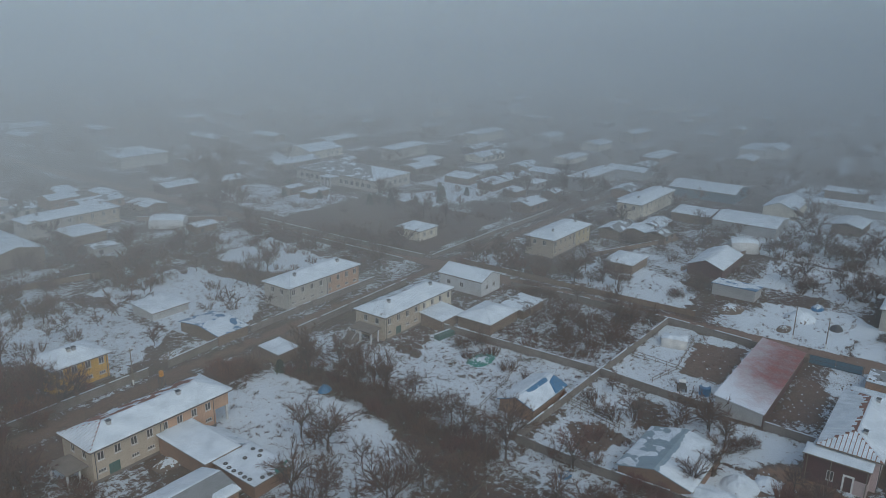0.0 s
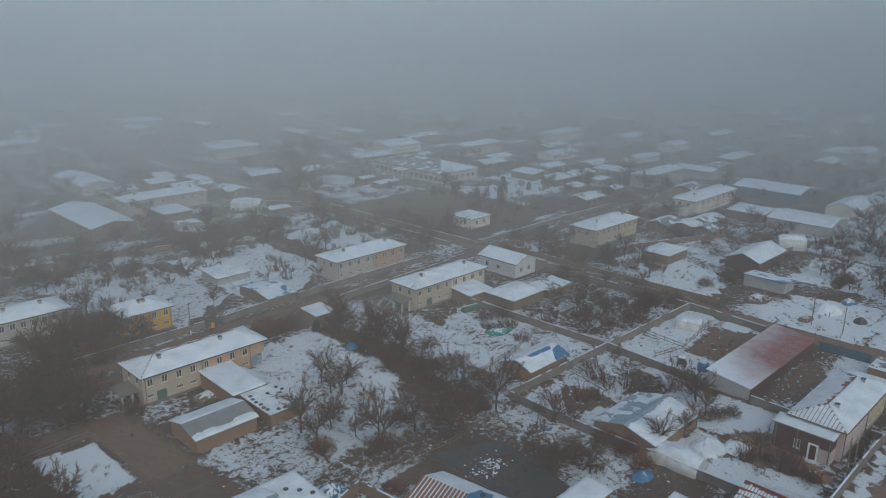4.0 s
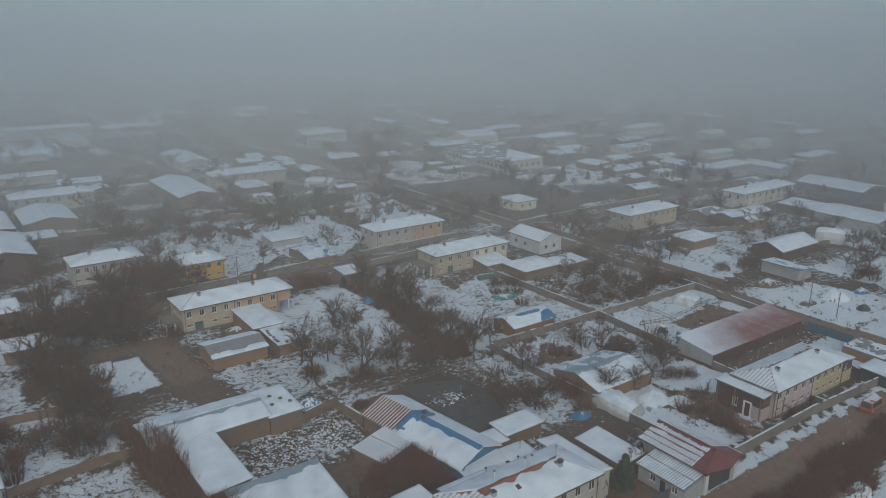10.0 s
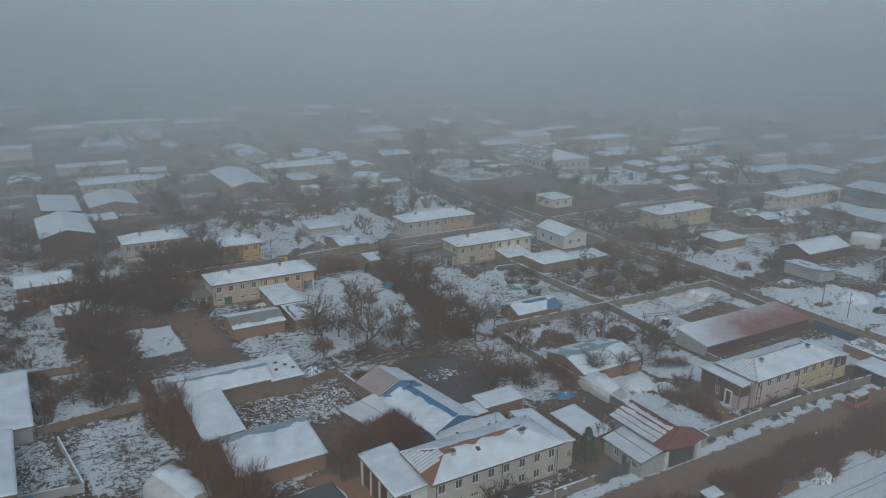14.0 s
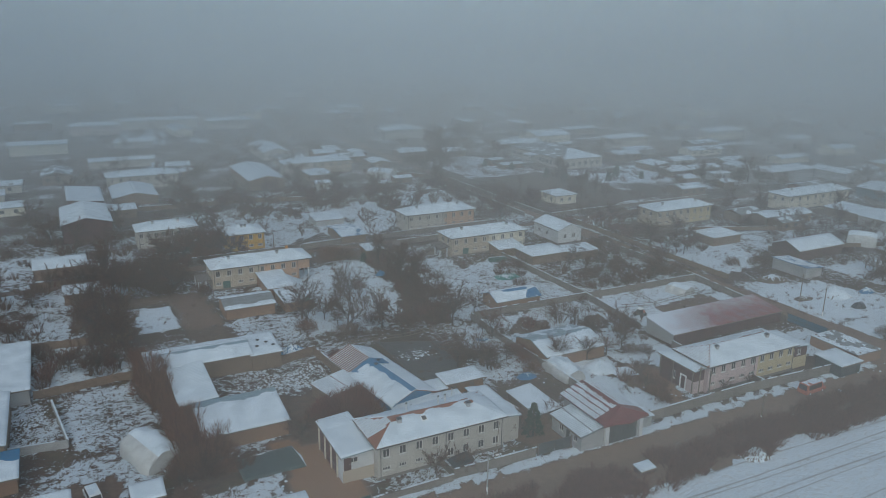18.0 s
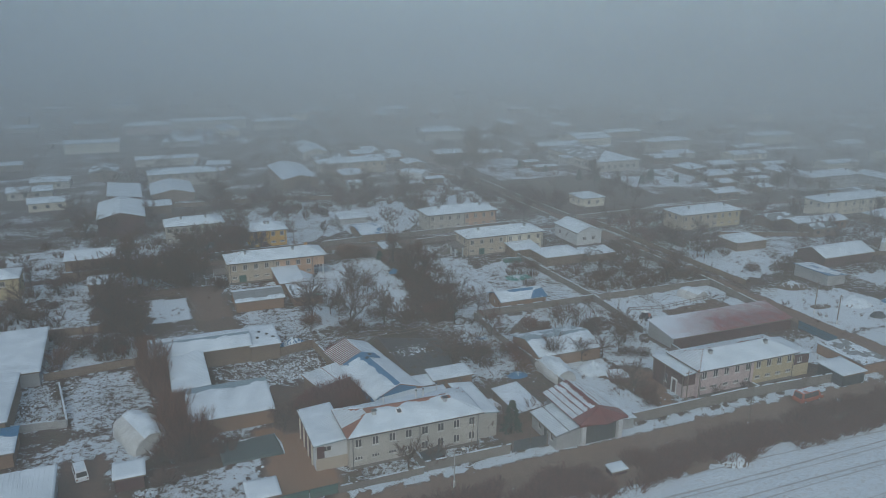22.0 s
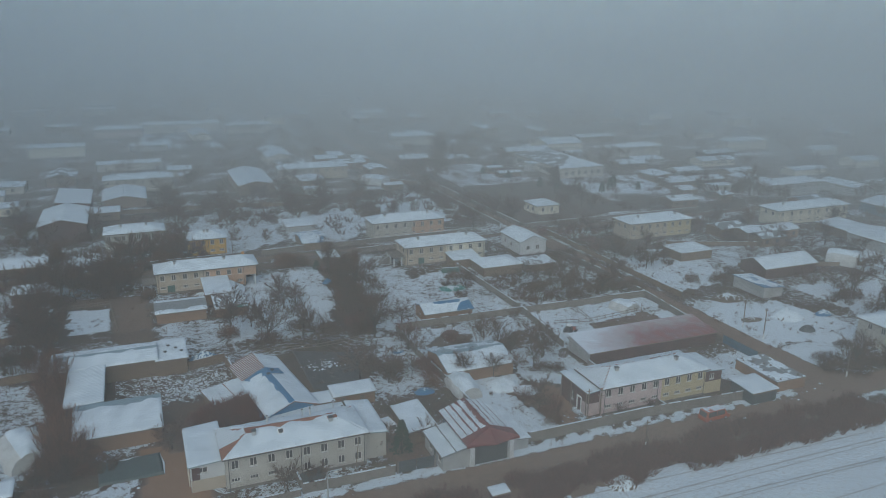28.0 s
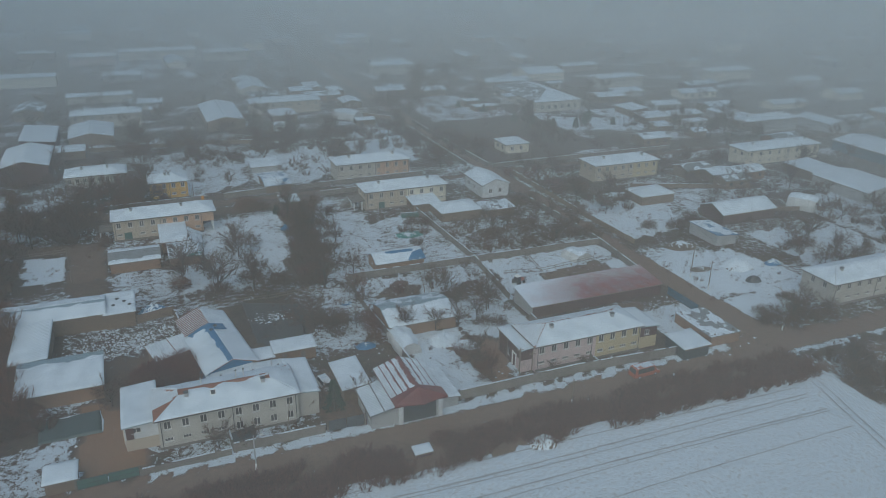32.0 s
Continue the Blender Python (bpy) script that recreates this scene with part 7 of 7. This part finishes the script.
for i, (x, y) in enumerate(((147, 200), (151, 178), (156, 172), (163, 166), (170, 160), (176, 163), (140, 212), (150, 220), (181, 168), (188, 160))):
    conifer("small dark evergreen in the school garden", x, y, 3.4 + i % 3, 20 + i)
conifer("round evergreen bush at the edge of the snowy garden", 36.4, 99.0, 2.6, 40)


# low scrub and brambles in the gardens and along the walls
random.seed(91)
scrub = []
for ring, count in (([(37.5, 98), (42, 98), (43, 80), (40, 66), (39, 50), (33, 50), (34.7, 68), (38, 82)], 70), ([(-35, 112), (-8, 112), (-12, 95), (-26, 90), (-26.5, 66), (-33, 64), (-36, 80)], 80),
                    ([(76, 90), (108, 90), (110, 50), (76, 50)], 120), ([(150, 112), (200, 112), (200, 40), (150, 40)], 150), ([(114, 112), (136, 112), (136, 84), (118, 60)], 60),
                    ([(-60, 180), (60, 250), (66, 175), (30, 135), (-60, 120)], 200), ([(66, 250), (160, 250), (165, 125), (66, 130)], 200), ([(-60, 112), (-32, 112), (-34, 72), (-60, 72)], 70),
                    ([(30, 46), (42, 48), (42, 24), (30, 24)], 8), ([(44, 48), (73, 48), (73, 24), (58, 20)], 16), ([(-45, 70), (-27, 70), (-27, 50), (-45, 50)], 40), ([(160, 200), (260, 250), (260, 110), (165, 125)], 160)):
    scrub += [(x, y, random.uniform(0.4, 1.15), random.uniform(0, 6.28)) for x, y in scattered(ring, count, len(scrub), 1.2, TAKEN) if noise.noise(Vector((x * 0.09, y * 0.09, 5.0))) > -0.25]
joined("scrub", "low dark scrub and brambles in the gardens", "scrub", SCRUB, scrub, TWIG)


# dead weeds that stand through the snow
def tuft(seed, tall):
    random.seed(seed)
    g = Geo()
    for _ in range(12):
        a, r = random.uniform(0, 6.28), random.uniform(0, 0.35)
        x, y, h = r * math.cos(a), r * math.sin(a), tall * random.uniform(0.4, 1)
        u, v = random.uniform(-0.2, 0.2), random.uniform(-0.2, 0.2)
        g.add([(x - 0.025, y, -0.05), (x + 0.025, y + 0.02, -0.05), (x + u, y + v, h)], [(0, 1, 2)])
    return g.mesh("weed", TANTWIG)


random.seed(88)
GARDENS = [(-45, 50, -28, 70), (-41, 28, -27, 49), (7, 48, 36, 100), (42, 50, 75, 92), (44, 24, 74, 48), (76, 28, 108, 90), (114, 10, 146, 88), (-60, 74, -8, 112), (0, 119, 66, 170), (146, 10, 190, 60), (45, -2, 60, 24), (18, 24, 42, 48)]
weeds = []
for a, b, c, d in GARDENS:
    for _ in range(int((c - a) * (d - b) * 0.3)):
        x, y = random.uniform(a, c), random.uniform(b, d)
        if noise.noise(Vector((x * 0.15, y * 0.15, 6.0))) > -0.1 and not any(p < x < r and q < y < s for p, q, r, s in TAKEN):
            weeds.append((x, y, random.uniform(0.7, 1.6), random.uniform(0, 6.28)))
joined("weeds", "dry brown weeds standing through the snow", "weeds", [tuft(i, 0.5) for i in range(4)], weeds, TWIG)


# clods, stones and lumps of snow strewn over the yards
def clod(seed, flat):
    random.seed(seed)
    n = random.randint(5, 6)
    r = [random.uniform(0.6, 1.2) for _ in range(n)]
    ring = [(r[k] * math.cos(6.283 * k / n), r[k] * math.sin(6.283 * k / n)) for k in range(n)]
    return Geo().prism([(x, y, -0.3) for x, y in ring], [(x * 0.55, y * 0.5, flat * random.uniform(0.8, 1.2)) for x, y in ring])


random.seed(95)
dark, pale = [], []
for a, b, c, d, each in ((-15, 32, 8, 45, 5.0), (-50, 31, -42, 46, 6.0), (-30, -4, -11, 9, 1.6), (-41, 28, -27, 49, 2.2), (0, -4, 24, 0, 1.2), (44, -2, 60, 22, 0.8), (60, -4, 92, -1, 1.2), (-8, 56, 12, 71, 1.2), (44, 28, 74, 49, 0.6),
                         (76, 28, 109, 49, 0.5), (76, 8, 108, 18, 0.7), (8, 46, 42, 56, 0.6), (26, 14, 44, 30, 0.9), (42, 56, 74, 92, 0.5), (98, -8, 112, 14, 0.6), (76, 50, 108, 90, 0.4), (8, 56, 37, 100, 0.3), (-45, 50, -27, 70, 0.5), (0, 120, 66, 170, 0.25)):
    for _ in range(int((c - a) * (d - b) * each)):
        x, y = random.uniform(a, c), random.uniform(b, d)
        if not any(p + 1 < x < r - 1 and q + 1 < y < s - 1 for p, q, r, s in TAKEN):
            (dark if random.random() < 0.62 else pale).append((x, y, 0.06 + 0.2 * random.random() ** 2, random.uniform(0, 6.28)))
for a, b, c, d in ((-15, 32.5, 5, 43.5), (-48.5, 31.4, -42, 46)):
    for _ in range(int((c - a) * (d - b) * 3.6)):
        x, y = random.uniform(a, c), random.uniform(b, d)
        if noise.noise(Vector((x * 0.2, y * 0.2, 8.0))) > -0.25:
            pale.append((x, y, random.uniform(0.1, 0.24), random.uniform(0, 6.28)))
for _ in range(150):
    x, y = random.gauss(23.4, 1.7), random.gauss(37.4, 1.2)
    pale.append((x, y, random.uniform(0.12, 0.3), random.uniform(0, 6.28)))
joined("clods", "dark clods, stones and debris strewn over the yards", "debris", [clod(i, 0.5).mesh("clod", SOIL) for i in range(5)], dark, SOIL)
joined("snow_lumps", "small lumps of old snow on the bare ground", "snow", [clod(10 + i, 0.3).mesh("lump", SNOW) for i in range(5)], [(x, y, r * 1.2, t) for x, y, r, t in pale], SNOW)

# ---- the village beyond ----
random.seed(404)
FAR_WALLS = (ADOBE, GREIGE, GREY, PALE, BRICK, ADOBE, DARKWALL)


def far_house(x, y, length, deep, eave, rise, wall, group="far houses"):
    root = thing("village_house", random.choice(("low village house under snow in the fog", "snow-roofed house in the misty village", "long house with white snowy roof")), "house", x, y, 0,
                 random.uniform(-4, 4), group)
    a, b = length / 2, deep / 2
    TAKEN.append((x - a - 1, y - b - 1, x + a + 1, y + b + 1))
    kind = "gable_x" if a > b else "gable_y"
    g = Geo().box(-a, -b, -0.4, a, b, eave)
    part("wall", g, wall, root)
    for i in range(max(1, int(length / 4)) if math.hypot(x, y) < 330 else 0):
        part("window", shared("far_window|", lambda: Geo().box(0, -0.06, 0, 1.2, -0.004, 1.2), GLASS), None, root, at=Matrix.Translation((-a + 1.4 + i * 4.0, -b, eave - 2.0)))
    for _, p, q, r, s in slopes_of(kind, -a, -b, a, b, eave, rise, 0.5):
        plate = part("roof_slope", Geo().slab([p, q, r, s], 0.2), SLATE, root)
        part("snow_cover", snow_on(Geo(), p, q, r, s, random.uniform(0.4, 0.9), cell=1.6, seed=x), SNOW, plate, smooth=True)


for row in range(12):
    y = 250 + row * 38 + row * row * 1.2
    x = -330 + random.uniform(0, 30)
    while x < 620:
        length, deep = random.uniform(11, 26), random.uniform(7, 11)
        if random.random() < 0.3:
            length, deep = deep, length
        if random.random() < 0.42 and not any(a - 12 < x < c + 12 and b - 12 < y < d + 12 for a, b, c, d in TAKEN):
            far_house(x, y + random.uniform(-9, 9), length, deep, random.choice((2.8, 3.2, 3.6, 5.2)), random.uniform(0.8, 1.8), random.choice(FAR_WALLS))
        x += max(length, deep) + random.uniform(6, 22) + row * 1.5
for row in range(7):
    y = -40 + row * 42
    x = 275 + random.uniform(0, 20)
    while x < 640:
        length, deep = random.uniform(11, 24), random.uniform(7, 11)
        if random.random() < 0.55:
            far_house(x, y + random.uniform(-10, 10), length, deep, random.choice((2.8, 3.2, 3.6, 5.2)), random.uniform(0.8, 1.8), random.choice(FAR_WALLS))
        x += length + random.uniform(8, 30)
for row in range(5):
    y = 120 + row * 34
    x = -230
    while x < -70:
        length, deep = random.uniform(10, 20), random.uniform(7, 10)
        if random.random() < 0.55:
            far_house(x, y + random.uniform(-8, 8), length, deep, random.choice((2.8, 3.2, 5.2)), random.uniform(0.8, 1.6), random.choice(FAR_WALLS))
        x += length + random.uniform(8, 24)
for x, y, l, d in ((60, 258, 13, 8), (86, 250, 16, 9), (100, 262, 10, 14), (120, 252, 14, 9), (8, 258, 15, 9), (-30, 262, 18, 9), (-56, 240, 14, 9), (140, 246, 12, 9), (200, 252, 16, 10), (215, 205, 15, 10),
                   (228, 180, 13, 9), (222, 160, 16, 8), (250, 170, 14, 9), (262, 200, 20, 10), (185, 130, 12, 8), (172, 90, 10, 7), (186, 82, 12, 7), (176, 76, 9, 6), (230, 30, 14, 9), (215, 8, 16, 9),
                   (190, 2, 12, 8), (232, 112, 13, 8), (-54, 200, 13, 9), (-62, 222, 15, 9)):
    if not any(a - 1 < x < c + 1 and b - 1 < y < e + 1 for a, b, c, e in TAKEN):
        far_house(x, y, l, d, 3.0, 1.2, random.choice(FAR_WALLS))

random.seed(515)
for _ in range(50):
    x, y = random.uniform(-62, 250), random.uniform(124, 252)
    l, d = random.uniform(5, 11), random.uniform(4, 7)
    near = (-20 < x < 100 and y < 172) or (x < -16 and y < 200) or (104 < x < 118) or (y < 124) or (110 < x < 168 and y < 195)
    if not near and not any(a - 3 - l / 2 < x < c + 3 + l / 2 and b - 3 - d / 2 < y < e + 3 + d / 2 for a, b, c, e in TAKEN):
        far_house(x, y, l, d, random.choice((2.2, 2.5, 2.9)), random.uniform(0.3, 1.0), random.choice((ADOBE, ADOBE, BRICK, DARKWALL, GREY)), "village sheds")
LOD = [tree_meshes("far_tree", 301 + i, 7.5, 5, 3, 4, 3, 0.9, TWIG, 0.075, 4) for i in range(3)]
spots, random_far = [], random.Random(9)
for _ in range(11000):
    x, y = random_far.uniform(-330, 640), random_far.uniform(-30, 720)
    if (y < 124 and -60 < x < 190) or (y < 120 and x < 190) or 103 < x < 118 or (118 < x < 165 and y < 190) or any(a < x < c and b < y < d for a, b, c, d in TAKEN):
        continue
    if noise.noise(Vector((x * 0.018, y * 0.018, 7.0))) + 0.5 * noise.noise(Vector((x * 0.06, y * 0.06, 3.0))) > -0.2 and len(spots) < 2700:
        spots.append((x, y, random_far.uniform(0.5, 1.25), random_far.uniform(0, 6.28)))
joined("far_trees", "bare dark trees among the misty houses", "trees", [t[1] for t in LOD], spots, BARK)
joined("far_twigs", "fine bare crowns of the misty trees", "trees", [t[2] for t in LOD], spots, TWIG)
joined("far_scrub", "dark bare scrub among the misty yards", "scrub", SCRUB,
       [(x + random_far.uniform(-5, 5), y + random_far.uniform(-5, 5), random_far.uniform(0.8, 1.6), 1.0) for x, y, *_ in spots[::2]], TWIG)
